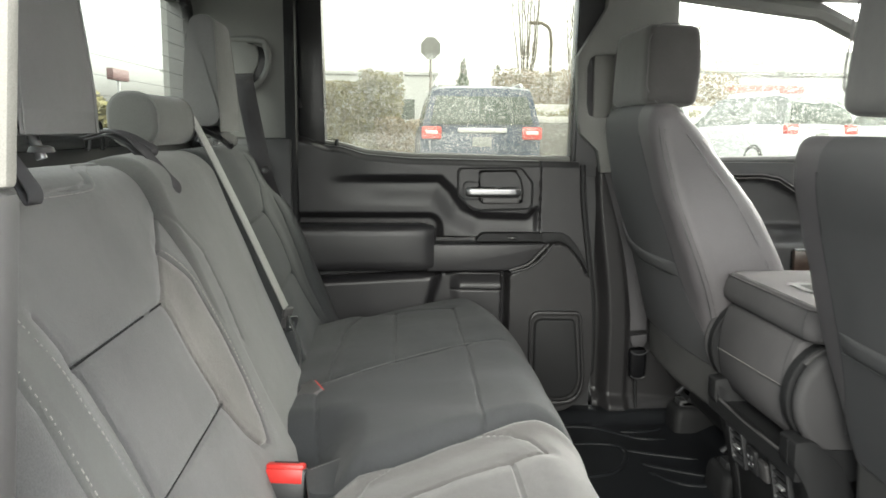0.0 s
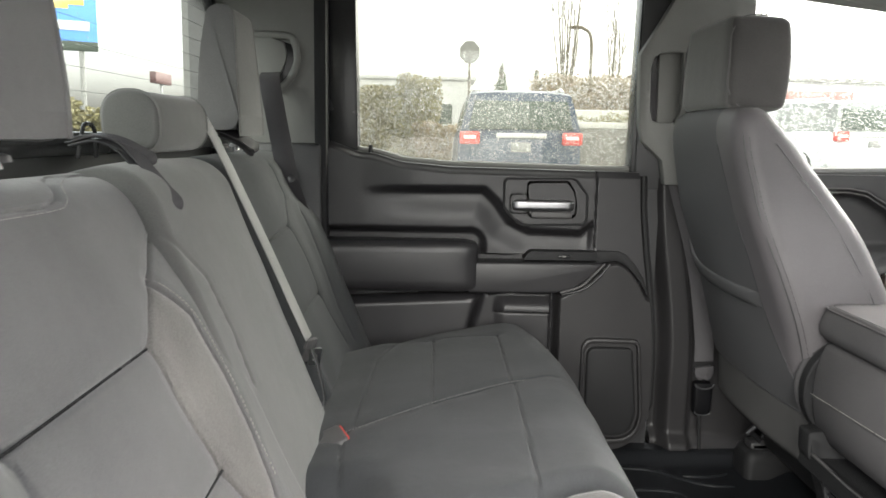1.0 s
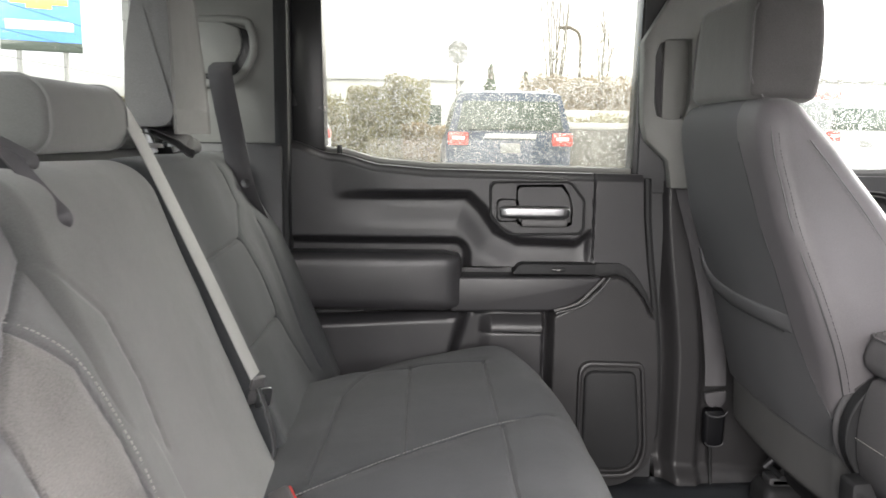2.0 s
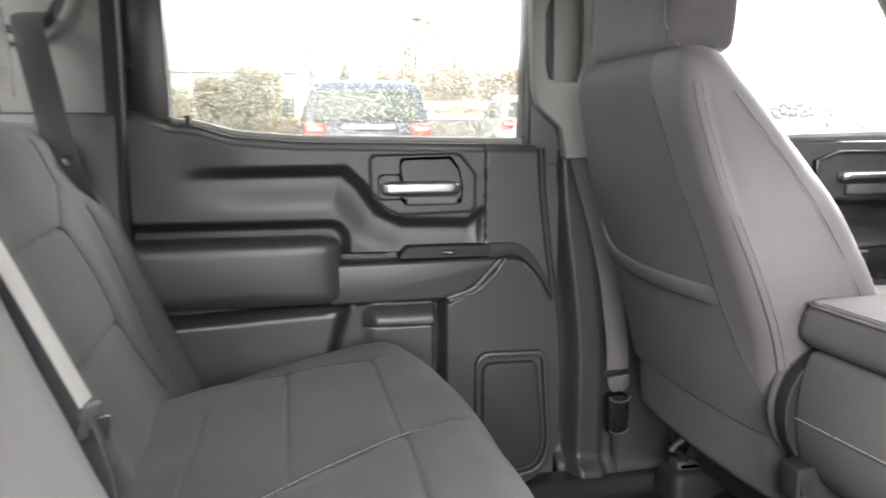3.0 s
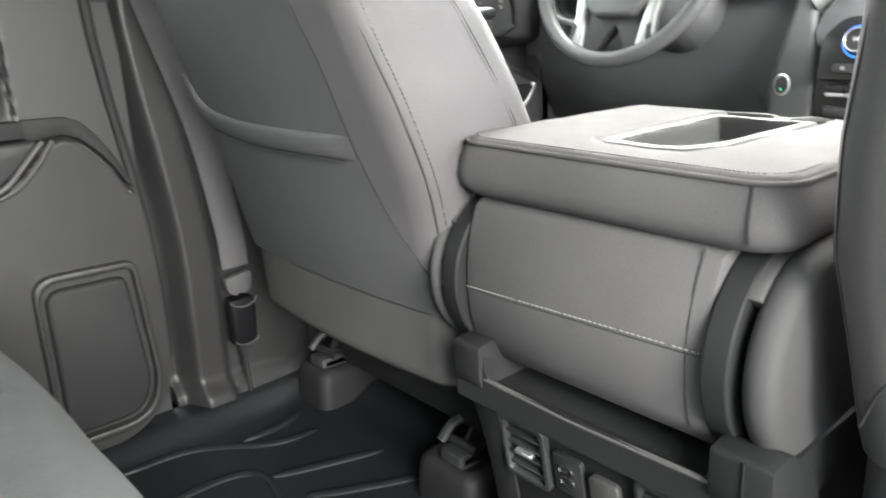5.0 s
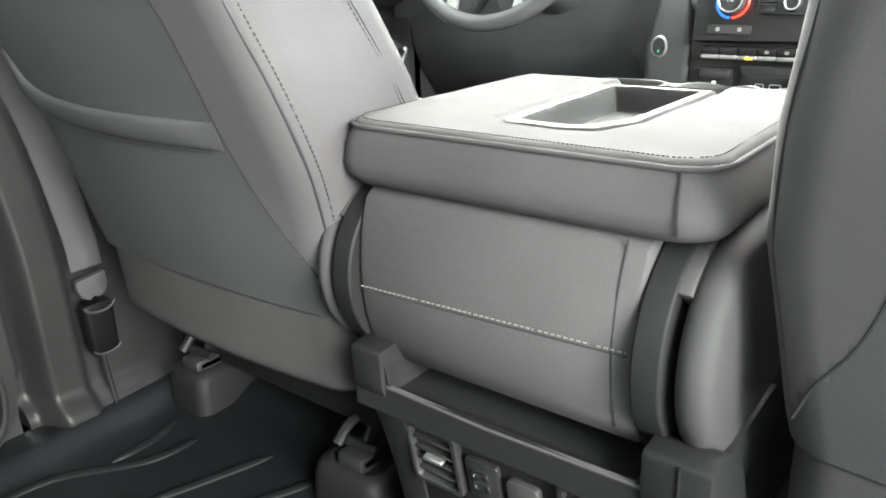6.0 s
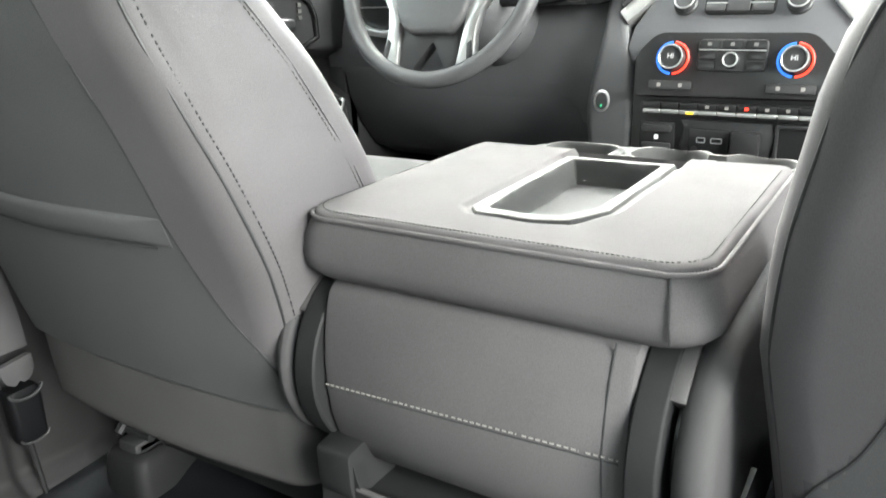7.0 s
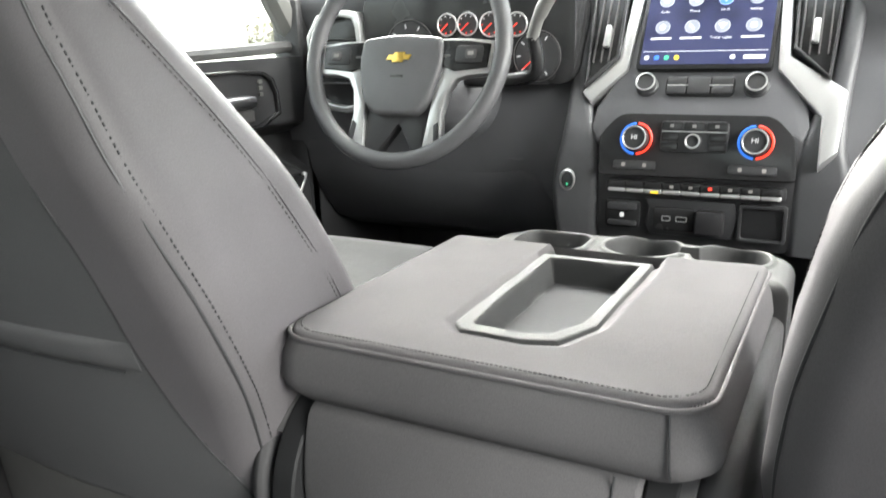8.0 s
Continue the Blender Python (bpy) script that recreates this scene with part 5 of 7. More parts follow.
_n, _l = SCREEN.node_tree.nodes, SCREEN.node_tree.links
_tc, _gr, _rp, _nz = _n.new("ShaderNodeTexCoord"), _n.new("ShaderNodeSeparateXYZ"), _n.new("ShaderNodeValToRGB"), _n.new("ShaderNodeTexNoise")
_nz.inputs["Scale"].default_value = 14.0
_mx = _n.new("ShaderNodeMath")
_mx.operation = "MULTIPLY_ADD"
_mx.inputs[1].default_value, _mx.inputs[2].default_value = 4.0, -1.0
_l.new(_tc.outputs["Object"], _nz.inputs["Vector"])
_l.new(_nz.outputs["Fac"], _mx.inputs[0])
_rp.color_ramp.elements[0].color, _rp.color_ramp.elements[1].color = (0.006, 0.010, 0.045, 1), (0.10, 0.12, 0.32, 1)
_l.new(_mx.outputs[0], _rp.inputs[0])
_b = _n["Principled BSDF"]
_b.inputs["Base Color"].default_value, _b.inputs["Roughness"].default_value = (0.01, 0.01, 0.015, 1), 0.12
_l.new(_rp.outputs[0], _b.inputs["Emission Color"])
_b.inputs["Emission Strength"].default_value = 0.06


def on_face(m, outline, d0, d1, r=0.0):
    """A plate on the stack's face: outline in (y, up the face), d towards the seats is negative."""
    return turned(plate(outline, "yz", d0, d1, r), m)


def letters(text, size, m, mat, parent, name="lettering"):
    cu = bpy.data.curves.new("letters", "FONT")
    cu.body, cu.size, cu.align_x, cu.align_y, cu.extrude = text, size, "CENTER", "CENTER", 0.0002
    ob = bpy.data.objects.new("letters", cu)
    me = bpy.data.meshes.new_from_object(ob)
    bm = bmesh.new()
    bm.from_mesh(me)
    bpy.data.objects.remove(ob)
    bpy.data.meshes.remove(me)
    return part(name, turned(bm, m), mat, parent, smooth=False)


def face_text(m, y, s, d):
    """Pose for lettering on the face m, read from the seats."""
    return m @ Matrix.Translation((d, y, s)) @ Matrix(((0, 0, -1, 0), (-1, 0, 0, 0), (0, 1, 0, 0), (0, 0, 0, 1)))


# body of the dashboard: lower shelf, upper pad with a hood over the gauges
def dash_ring(y):
    """Side profile of the dashboard at y, as a closed loop of (x, z)."""
    k = math.exp(-((y - 0.43) / 0.20) ** 4)
    c = math.exp(-(y / 0.235) ** 6)
    return [(1.30 - 0.10 * c, 0.40), (1.21 - 0.065 * c - 0.02 * k, 0.50), (1.18 - 0.035 * c, 0.60), (1.20 + 0.005 * c, 0.68), (1.24 + 0.0 * c + 0.03 * k, 0.735), (1.22 + 0.07 * c, 0.80), (1.20 + 0.09 * c - 0.03 * k, 0.855 + 0.03 * k), (1.24 + 0.06 * c - 0.03 * k, 0.895 + 0.025 * k), (1.34, 0.915 + 0.02 * k), (1.55, 0.90), (1.74, 0.85), (1.74, 0.40)]


rings = []
for i in range(61):
    y = -0.84 + 1.68 * i / 60
    rings.append([(x, y, z) for x, z in smooth_outline(dash_ring(y), 2)])
part("body", loft(rings), DASH, dash, angle=60)
part("knee_panel", plate(smooth_outline([(1.24, 0.62), (1.18, 0.58), (1.20, 0.48), (1.30, 0.36), (1.5, 0.34), (1.5, 0.6)], 1), "xz", 0.23, 0.80, 0.01), DASH, dash)

# centre stack: side cheeks and inner face
CHEEK = [(0.32, 0.192, 0.222), (0.24, 0.187, 0.218), (0.16, 0.184, 0.214), (0.10, 0.178, 0.210), (0.05, 0.160, 0.208), (0.0, 0.145, 0.210), (-0.04, 0.142, 0.219), (-0.08, 0.142, 0.224), (-0.12, 0.142, 0.222), (-0.165, 0.142, 0.214)]


def cheek(m, shift):
    """The padded side of the centre stack, swelling from the vent down to the lower panel."""
    rings = []
    for k in range(49):
        s_ = 0.32 - 0.485 * k / 48
        rise = 0.5 * (s_ + math.sqrt(s_ * s_ + 0.0012))
        x, z = 1.123 + 0.515 * rise, 0.60 + s_ - 0.143 * rise
        a, b = along([(p[0], p[1]) for p in CHEEK], s_), along([(p[0], p[2]) for p in CHEEK], s_)
        rings.append([(x + p, m * (q + shift), z) for p, q in rounded(0.0, 0.16, a, b, min(0.014, (b - a) * 0.45), 5)])
    return loft(rings)


part("fascia_cheek", cheek(1, 0.0), CHEEK_SHADED, dash, angle=60)
part("fascia_cheek", cheek(-1, 0.015), CHEEK_SHADED, dash, angle=60)
stack = part("centre_fascia", on_face(UPM, smooth_outline([(0.165, 0.04), (0.125, 0.13), (0.115, 0.31), (-0.125, 0.31), (-0.135, 0.13), (-0.18, 0.05), (-0.16, -0.01), (0.14, -0.01)], 1), 0.002, 0.15, 0.006), FASCIA, dash)
part("lower_fascia", on_face(LOW, rounded(-0.168, 0.142, -0.165, 0.02, 0.02), 0.004, 0.15, 0.005), PLASTIC_D, dash)

# silver blades beside the screen
part("silver_blade", on_face(UPM, [(0.183, 0.088), (0.166, 0.068), (0.112, 0.128), (0.101, 0.31), (0.122, 0.31), (0.130, 0.148)], -0.006, 0.02, 0.003), SILVER, dash, "brushed silver trim blade")
part("silver_blade", on_face(UPM, [(-0.108, 0.31), (-0.120, 0.128), (-0.150, 0.092), (-0.188, 0.050), (-0.190, -0.030), (-0.214, -0.005), (-0.219, 0.092), (-0.136, 0.150), (-0.124, 0.31)], -0.006, 0.02, 0.003), SILVER, dash, "brushed silver trim blade")


def stack_vent(outline, s0, s1, yc):
    vent = part("air_vent", on_face(UPM, outline, -0.006, 0.02, 0.003), PLASTIC_S, dash)
    cy = sum(p[0] for p in outline) / len(outline)
    cs = sum(p[1] for p in outline) / len(outline)
    part("vent_frame", turned(ring_plate([(cy + (y - cy) * 1.10, cs + (s - cs) * 1.04) for y, s in outline], [(cy + (y - cy) * 0.96, cs + (s - cs) * 0.98) for y, s in outline], "yz", -0.014, 0.01, 0.002), UPM), PLASTIC_D, vent)
    for k in range(4):
        y = yc - 0.0195 + 0.013 * k
        part("vane", on_face(UPM, [(y - 0.0012, s0 + 0.03), (y + 0.0012, s0 + 0.03), (y + 0.0012, s1), (y - 0.0012, s1)], -0.011, 0.0, 0.0004), PLASTIC_C, vent)
    part("vent_tab", on_face(UPM, rounded(yc - 0.005, yc + 0.005, 0.165, 0.205, 0.003, 2), -0.019, -0.010, 0.001), SILVER, vent, "silver vent tab")


stack_vent([(0.190, 0.31), (0.176, 0.100), (0.130, 0.152), (0.134, 0.31)], 0.11, 0.305, 0.153)
stack_vent([(-0.136, 0.31), (-0.142, 0.160), (-0.192, 0.112), (-0.200, 0.31)], 0.12, 0.305, -0.167)

# screen
ICON = material("icon_grey", (0.20, 0.21, 0.25), 0.5, vary=0.05, grain=(500.0, 0.0), emit=((0.75, 0.82, 1), 0.018))
ICON_L = material("icon_pale", (0.35, 0.36, 0.40), 0.5, vary=0.05, grain=(500.0, 0.0), emit=((0.85, 0.9, 1), 0.030))
SYMBOLS = [[(-0.005, -0.003), (0.002, -0.005), (0.006, 0.0), (0.002, 0.005), (-0.005, 0.003)], [(-0.006, -0.002), (-0.004, -0.005), (0.006, 0.003), (0.004, 0.006)], [(-0.006, 0.0), (0.004, -0.007), (0.006, 0.0), (0.004, 0.007)], rounded(-0.005, 0.005, -0.005, 0.005, 0.003, 2)]
screen = part("screen", on_face(UPM, rounded(-0.112, 0.098, 0.126, 0.292, 0.006, 3), -0.010, 0.006, 0.002), PLASTIC_S, dash, "lit touch screen with round icons")
part("screen_picture", on_face(UPM, rounded(-0.106, 0.092, 0.134, 0.286, 0.003, 2), -0.0108, -0.0102), SCREEN, screen)
for r, s in enumerate((0.250, 0.201)):
    for c in range(4):
        y = 0.064 - 0.047 * c
        im = UPM @ Matrix.Translation((-0.0109, y, s)) @ pose(0, 0, 0, 0, -90, 0)
        ic = part("icon", turned(lathe([(0.0, 0.0), (0.0120, 0.0), (0.0120, 0.0006), (0.0, 0.0006)], 24), im), LIT_BLUE if (r, c) == (0, 2) else ICON, screen, smooth=False)
        part("icon_rim", turned(tube([(0.0114 * math.cos(t), 0.0114 * math.sin(t), 0.0006) for t in (2 * math.pi * i / 24 for i in range(24))], 0.0006, 5, True), im), ICON_L, ic)
        part("icon_symbol", turned(plate(SYMBOLS[(4 * r + c) % 4], "xy", 0.0006, 0.0010), im), LIT, ic, smooth=False)
        if r == 0 or c == 2:
            letters((("Audio", "Phone", "Wi-Fi", "Settings"), ("", "", "Trailer Lights", ""))[r][c], 0.0062, face_text(UPM, y, s - 0.0205, -0.0112), LIT, screen)
        else:
            part("caption_bar", on_face(UPM, [(y - 0.017, s - 0.022), (y + 0.017, s - 0.022), (y + 0.017, s - 0.0185), (y - 0.017, s - 0.0185)], -0.0112, -0.0108), LIT, screen, smooth=False)
part("status_line", on_face(UPM, [(-0.103, 0.1565), (0.089, 0.1565), (0.089, 0.1575), (-0.103, 0.1575)], -0.0113, -0.0109), LIT, screen, smooth=False)
for y, mat in ((0.082, LIT), (0.066, LIT_BLUE), (0.050, LIT_GREEN), (0.034, LIT_AMBER), (-0.052, LIT)):
    part("status_icon", on_face(UPM, rounded(y - 0.004, y + 0.004, 0.142, 0.150, 0.003, 3), -0.0113, -0.0109), mat, screen, smooth=False)
part("clock_bar", on_face(UPM, [(-0.100, 0.1425), (-0.068, 0.1425), (-0.068, 0.149), (-0.100, 0.149)], -0.0113, -0.0109), LIT, screen, smooth=False)


def knob(m, y, s, r, h, ring=None):
    """A turned knob on a face; ring: lit arcs round it."""
    k = m @ Matrix.Translation((0, y, s)) @ pose(0, 0, 0, 0, -90, 0)
    body = part("knob", turned(lathe([(0.0, -0.002), (r * 1.12, -0.002), (r * 1.12, 0.003), (r, 0.005), (r, h - 0.003), (r * 0.93, h), (r * 0.78, h), (r * 0.76, h - 0.002), (0.0, h - 0.002)], 40), k), PLASTIC_D, dash)
    part("knob_rim", turned(tube([(r * 0.90 * math.cos(t), r * 0.90 * math.sin(t), h) for t in (2 * math.pi * i / 40 for i in range(40))], 0.0014, 6, True), k), SILVER, body, "silver knob rim")
    if ring:
        for a0, a1, mat in ((5, 175, ring[1]), (185, 355, ring[0])):
            arc = [(r * 1.22 * math.sin(radians(a)), r * 1.22 * math.cos(radians(a)), 0.005) for a in [a0 + (a1 - a0) * i / 20 for i in range(21)]]
            part("light_ring", turned(tube([(z_, y_, h_) for y_, z_, h_ in arc], 0.0021, 6), k), mat, body)
        letters("HI", r * 0.55, face_text(m, y, s + r * 0.05, -h - 0.0006 + 0.002), LIT, body)
    return body


knob(UPM, 0.076, 0.101, 0.0165, 0.016)
knob(UPM, -0.093, 0.101, 0.0165, 0.016)
radio = part("radio_keys", on_face(UPM, rounded(-0.061, 0.045, 0.083, 0.117, 0.009, 4), -0.004, 0.006, 0.001), PLASTIC_S, dash)
for y0, y1 in ((0.042, 0.013), (0.010, -0.024), (-0.027, -0.058)):
    for s0, s1 in (((0.101, 0.114), (0.086, 0.099)) if y0 != 0.010 else ((0.086, 0.114),)):
        part("key", on_face(UPM, rounded(y1, y0, s0, s1, 0.002, 2), -0.0065, -0.003, 0.0008), PLASTIC_D, radio)
part("key_trim", on_face(UPM, [(-0.058, 0.0993), (0.042, 0.0993), (0.042, 0.1007), (-0.058, 0.1007)], -0.0062, -0.004), SILVER, radio)

# climate panel
climate = part("climate_panel", on_face(MIDM, soft_corners([(0.106, 0.047), (-0.126, 0.047), (-0.158, 0.014), (-0.164, -0.050), (0.134, -0.054), (0.136, 0.014)], (0.016, 0.016, 0.012, 0.008, 0.008, 0.012), 4), -0.004, 0.02, 0.002), PLASTIC_S, dash, "gloss black climate control panel")
knob(MIDM @ Matrix.Translation((-0.004, 0, 0)), 0.076, 0.006, 0.020, 0.020, (LIT_RED, LIT_BLUE))
knob(MIDM @ Matrix.Translation((-0.004, 0, 0)), -0.104, 0.006, 0.020, 0.020, (LIT_RED, LIT_BLUE))
ctl = part("control_keys", on_face(MIDM, rounded(-0.064, 0.038, -0.012, 0.036, 0.007, 4), -0.008, 0.0, 0.001), PLASTIC_D, dash)
for k in range(3):
    part("key", on_face(MIDM, rounded(0.006 - 0.034 * k, 0.036 - 0.034 * k, 0.0215, 0.034, 0.002, 2), -0.0105, -0.007, 0.0008), PLASTIC_S, ctl)
    part("key_symbol", on_face(MIDM, [(0.018 - 0.034 * k, 0.0255), (0.024 - 0.034 * k, 0.0255), (0.024 - 0.034 * k, 0.0305), (0.018 - 0.034 * k, 0.0305)], -0.0109, -0.0103), THREAD_D, ctl, smooth=False)
for y0, y1 in ((0.010, 0.036), (-0.062, -0.036)):
    for s0 in (-0.010, 0.005):
        part("key", on_face(MIDM, rounded(y0, y1, s0, s0 + 0.012, 0.002, 2), -0.0105, -0.007, 0.0008), PLASTIC_S, ctl)
part("key_trim", on_face(MIDM, [(-0.062, 0.0185), (0.036, 0.0185), (0.036, 0.0200), (-0.062, 0.0200)], -0.0112, -0.007), SILVER, ctl)
knob(MIDM @ Matrix.Translation((-0.007, 0, 0)), -0.013, 0.004, 0.0115, 0.010)
for y0, y1 in ((0.042, 0.110), (-0.137, -0.068)):
    heat = part("seat_heat_keys", on_face(MIDM, rounded(y0, y1, -0.043, -0.029, 0.003, 2), -0.009, -0.002, 0.001), PLASTIC_D, dash)
    for k in (0.25, 0.75):
        part("key_symbol", on_face(MIDM, rounded(y0 + (y1 - y0) * k - 0.003, y0 + (y1 - y0) * k + 0.003, -0.039, -0.033, 0.001, 2), -0.0096, -0.0088), THREAD, heat, smooth=False)

# row of toggles with chromed lips
row = part("toggle_panel", on_face(LOW, rounded(-0.152, 0.124, -0.082, -0.060, 0.006, 3), -0.006, 0.01, 0.002), PLASTIC_D, dash)
for k in range(9):
    y = 0.104 - 0.0295 * k
    tg = part("toggle", on_face(LOW, rounded(y - 0.0138, y + 0.0138, -0.072, -0.061, 0.002, 2), -0.013, -0.004, 0.0012), PLASTIC_S, row)
    part("toggle_lip", on_face(LOW, rounded(y - 0.01435, y + 0.01435, -0.079, -0.0725, 0.002, 2), -0.0135, -0.004, 0.0012), SILVER, row, "chromed toggle lip")
    if 2 < k < 8:
        part("toggle_symbol", on_face(LOW, rounded(y - 0.003, y + 0.003, -0.0685, -0.0635, 0.001, 2), -0.0136, -0.0128), LIT_RED if k == 5 else THREAD, tg, smooth=False)
part("lamp", on_face(LOW, rounded(0.036, 0.048, -0.0785, -0.0745, 0.001, 2), -0.0142, -0.0132), LIT_AMBER, row, "small amber lamp")

# switches, sockets and the pocket below
drive = part("drive_switch", on_face(LOW, rounded(0.066, 0.124, -0.140, -0.094, 0.005, 3), -0.006, 0.008, 0.002), PLASTIC_S, dash)
part("rocker", on_face(LOW, rounded(0.071, 0.119, -0.110, -0.098, 0.004, 3), -0.012, -0.004, 0.002), PLASTIC_D, drive)
part("rocker", on_face(LOW, rounded(0.071, 0.119, -0.137, -0.128, 0.003, 3), -0.010, -0.004, 0.002), PLASTIC_D, drive)
part("switch_symbol", on_face(LOW, rounded(0.092, 0.099, -0.123, -0.115, 0.002, 2), -0.0068, -0.0058), LIT, drive, smooth=False)
well = part("socket_well", on_face(LOW, [(0.059, -0.088), (-0.080, -0.088), (-0.086, -0.11), (-0.078, -0.148), (0.050, -0.148), (0.058, -0.13), (0.052, -0.105)], -0.003, 0.01, 0.002), PLASTIC_D, dash)
usb = part("socket_plate", on_face(LOW, rounded(-0.020, 0.043, -0.139, -0.102, 0.003, 2), -0.007, 0.0, 0.001), PLASTIC_S, well)
for y0, y1 in ((0.016, 0.030), (-0.010, 0.008)):
    part("socket", turned(ring_plate(rounded(y0, y1, -0.124, -0.115, 0.002, 2), rounded(y0 + 0.0015, y1 - 0.0015, -0.1225, -0.1165, 0.001, 2), "yz", -0.0082, -0.006), LOW), SILVER, usb)
part("lighter_flap", on_face(LOW, rounded(-0.066, -0.024, -0.140, -0.102, 0.004, 3), -0.018, 0.0, 0.003), PLASTIC, well)
pk = part("pocket_frame", turned(ring_plate(rounded(-0.156, -0.086, -0.148, -0.088, 0.005, 3), rounded(-0.151, -0.091, -0.143, -0.094, 0.004, 3), "yz", -0.006, 0.01, 0.001), LOW), PLASTIC_D, dash)
part("pocket_mat", on_face(LOW, rounded(-0.152, -0.090, -0.144, -0.093, 0.004, 3), 0.0, 0.006), PLASTIC_S, pk)

# start button on the cheek
sb = LOW @ Matrix.Translation((-0.020, 0.186, -0.062)) @ pose(0, 0, 0, 0, -90, 0) @ pose(0, 0, 0, 12, 0, 0) @ Matrix.Diagonal((1, 0.70, 1, 1))
st = part("start_button", turned(lathe([(0.0, 0.0), (0.0185, 0.0), (0.0185, 0.006), (0.0160, 0.009), (0.0145, 0.006), (0.0, 0.006)], 32), sb), SILVER, dash, "silver ringed start button")
part("button_face", turned(lathe([(0.0, 0.0), (0.0140, 0.0), (0.0135, 0.009), (0.0, 0.0095)], 28), sb), PLASTIC_S, st)
part("button_lamp", turned(lathe([(0.0, 0.0), (0.0024, 0.0), (0.0024, 0.0100), (0.0, 0.0102)], 16), sb @ Matrix.Translation((-0.007, 0, 0))), LIT_GREEN, st)

# gauges under the hood
gauges = part("gauge_face", plate(rounded(0.195, 0.62, 0.69, 0.855, 0.03), "yz", 1.162, 1.25, 0.004), PLASTIC_S, dash, "dark gauge cluster with red needles")
for y, z, r in ((0.435, 0.795, 0.019), (0.394, 0.795, 0.0195), (0.349, 0.793, 0.0205), (0.300, 0.792, 0.0195), (0.262, 0.738, 0.043), (0.515, 0.755, 0.052)):
    gm = Matrix.Translation((1.160, y, z)) @ pose(0, 0, 0, 0, -90, 0)
    dial = part("dial", turned(lathe([(0.0, 0.0), (r * 0.93, 0.0), (r * 0.93, 0.002), (0.0, 0.002)], 32), gm), PLASTIC_D, gauges)
    part("dial_ring", turned(tube([(r * math.cos(t), r * math.sin(t), 0.002) for t in (2 * math.pi * i / 36 for i in range(36))], 0.0016 if r < 0.03 else 0.0009, 6, True), gm), SILVER if r < 0.03 else PLASTIC_C, dial)
    part("needle", turned(plate([(-0.001, -r * 0.15), (0.001, -r * 0.15), (0.0006, r * 0.8), (-0.0006, r * 0.8)], "xy", 0.003, 0.0042), gm @ pose(0, 0, 0, 0, 0, 40)), LIT_RED, dial)
    for k in range(7):
        part("tick", turned(plate([(-0.0009, r * 0.70), (0.0009, r * 0.70), (0.0009, r * 0.86), (-0.0009, r * 0.86)], "xy", 0.0022, 0.003), gm @ pose(0, 0, 0, 0, 0, -120 + 40 * k)), LIT_RED if r < 0.03 and k > 2 else LIT, dial, smooth=False)

# outer air vent by the door
ov = [(0.745, 0.81), (0.640, 0.825), (0.625, 0.79), (0.628, 0.66), (0.65, 0.64), (0.72, 0.65), (0.735, 0.68)]
vent = part("air_vent", plate(smooth_outline(ov, 1), "yz", 1.165, 1.26, 0.006), PLASTIC_S, dash)
part("vent_frame", ring_plate(smooth_outline([(0.686 + (y - 0.686) * 1.12, 0.735 + (z - 0.735) * 1.1) for y, z in ov], 1), smooth_outline([(0.686 + (y - 0.686) * 0.94, 0.735 + (z - 0.735) * 0.95) for y, z in ov], 1), "yz", 1.150, 1.18, 0.003), SILVER, vent, "silver vent surround")
for k in range(4):
    part("vane", box(1.158, 1.166, 0.633, 0.733, 0.69 + 0.028 * k, 0.693 + 0.028 * k, 0.001, 1), PLASTIC_C, vent)

# ---- steering wheel ----
WC = Vector((1.0, 0.434, 0.751))
wheel = thing("steering_wheel", WC, "black leather steering wheel with silver spokes and a gold badge", "steering wheel")
# local: x to the right as the driver sees it, y up, z towards the driver
WM = Matrix.Translation(WC) @ Matrix(((0, 0.342, -0.940, 0), (-1, 0, 0, 0), (0, 0.940, 0.342, 0), (0, 0, 0, 1)))


def on_wheel(outline, z0, z1, r=0.0, seg=2):
    return turned(plate(outline, "xy", z0, z1, r, seg), WM)


part("rim", turned(tube([(0.179 * math.cos(t), 0.179 * math.sin(t), 0) for t in (2 * math.pi * i / 64 for i in range(64))], 0.0145, 14, True), WM), LEATHER, wheel)
hub = part("hub", on_wheel(soft_corners([(-0.075, 0.024), (0.0, 0.031), (0.075, 0.024), (0.080, -0.020), (0.062, -0.082), (0.040, -0.104), (-0.040, -0.104), (-0.062, -0.082), (-0.080, -0.020)], (0.012, 0.03, 0.012, 0.02, 0.015, 0.012, 0.012, 0.015, 0.02), 4), -0.045, 0.012, 0.008, 3), LEATHER, wheel, "padded black hub")
part("badge", turned(merge(plate([(-0.026, -0.005), (0.022, -0.005), (0.027, 0.005), (-0.021, 0.005)], "xy", 0.012, 0.0145, 0.0005), plate([(-0.013, -0.010), (0.009, -0.010), (0.013, 0.010), (-0.009, 0.010)], "xy", 0.0121, 0.0148, 0.0005)), WM @ Matrix.Translation((0, -0.010, 0.0)) @ Matrix.Diagonal((0.88, 0.82, 1, 1))), GOLD, hub, "plain gold badge")
part("hub_mark", on_wheel([(-0.012, -0.043), (0.012, -0.043), (0.012, -0.039), (-0.012, -0.039)], 0.0118, 0.0126), PLASTIC_S, hub, smooth=False)
part("hub_lower", on_wheel(soft_corners([(-0.062, -0.05), (0.062, -0.05), (0.058, -0.168), (0.038, -0.166), (0.004, -0.112), (-0.034, -0.166), (-0.056, -0.168)], (0.01, 0.01, 0.004, 0.006, 0.008, 0.006, 0.004), 3), -0.03, -0.008, 0.004), PLASTIC_D, wheel)
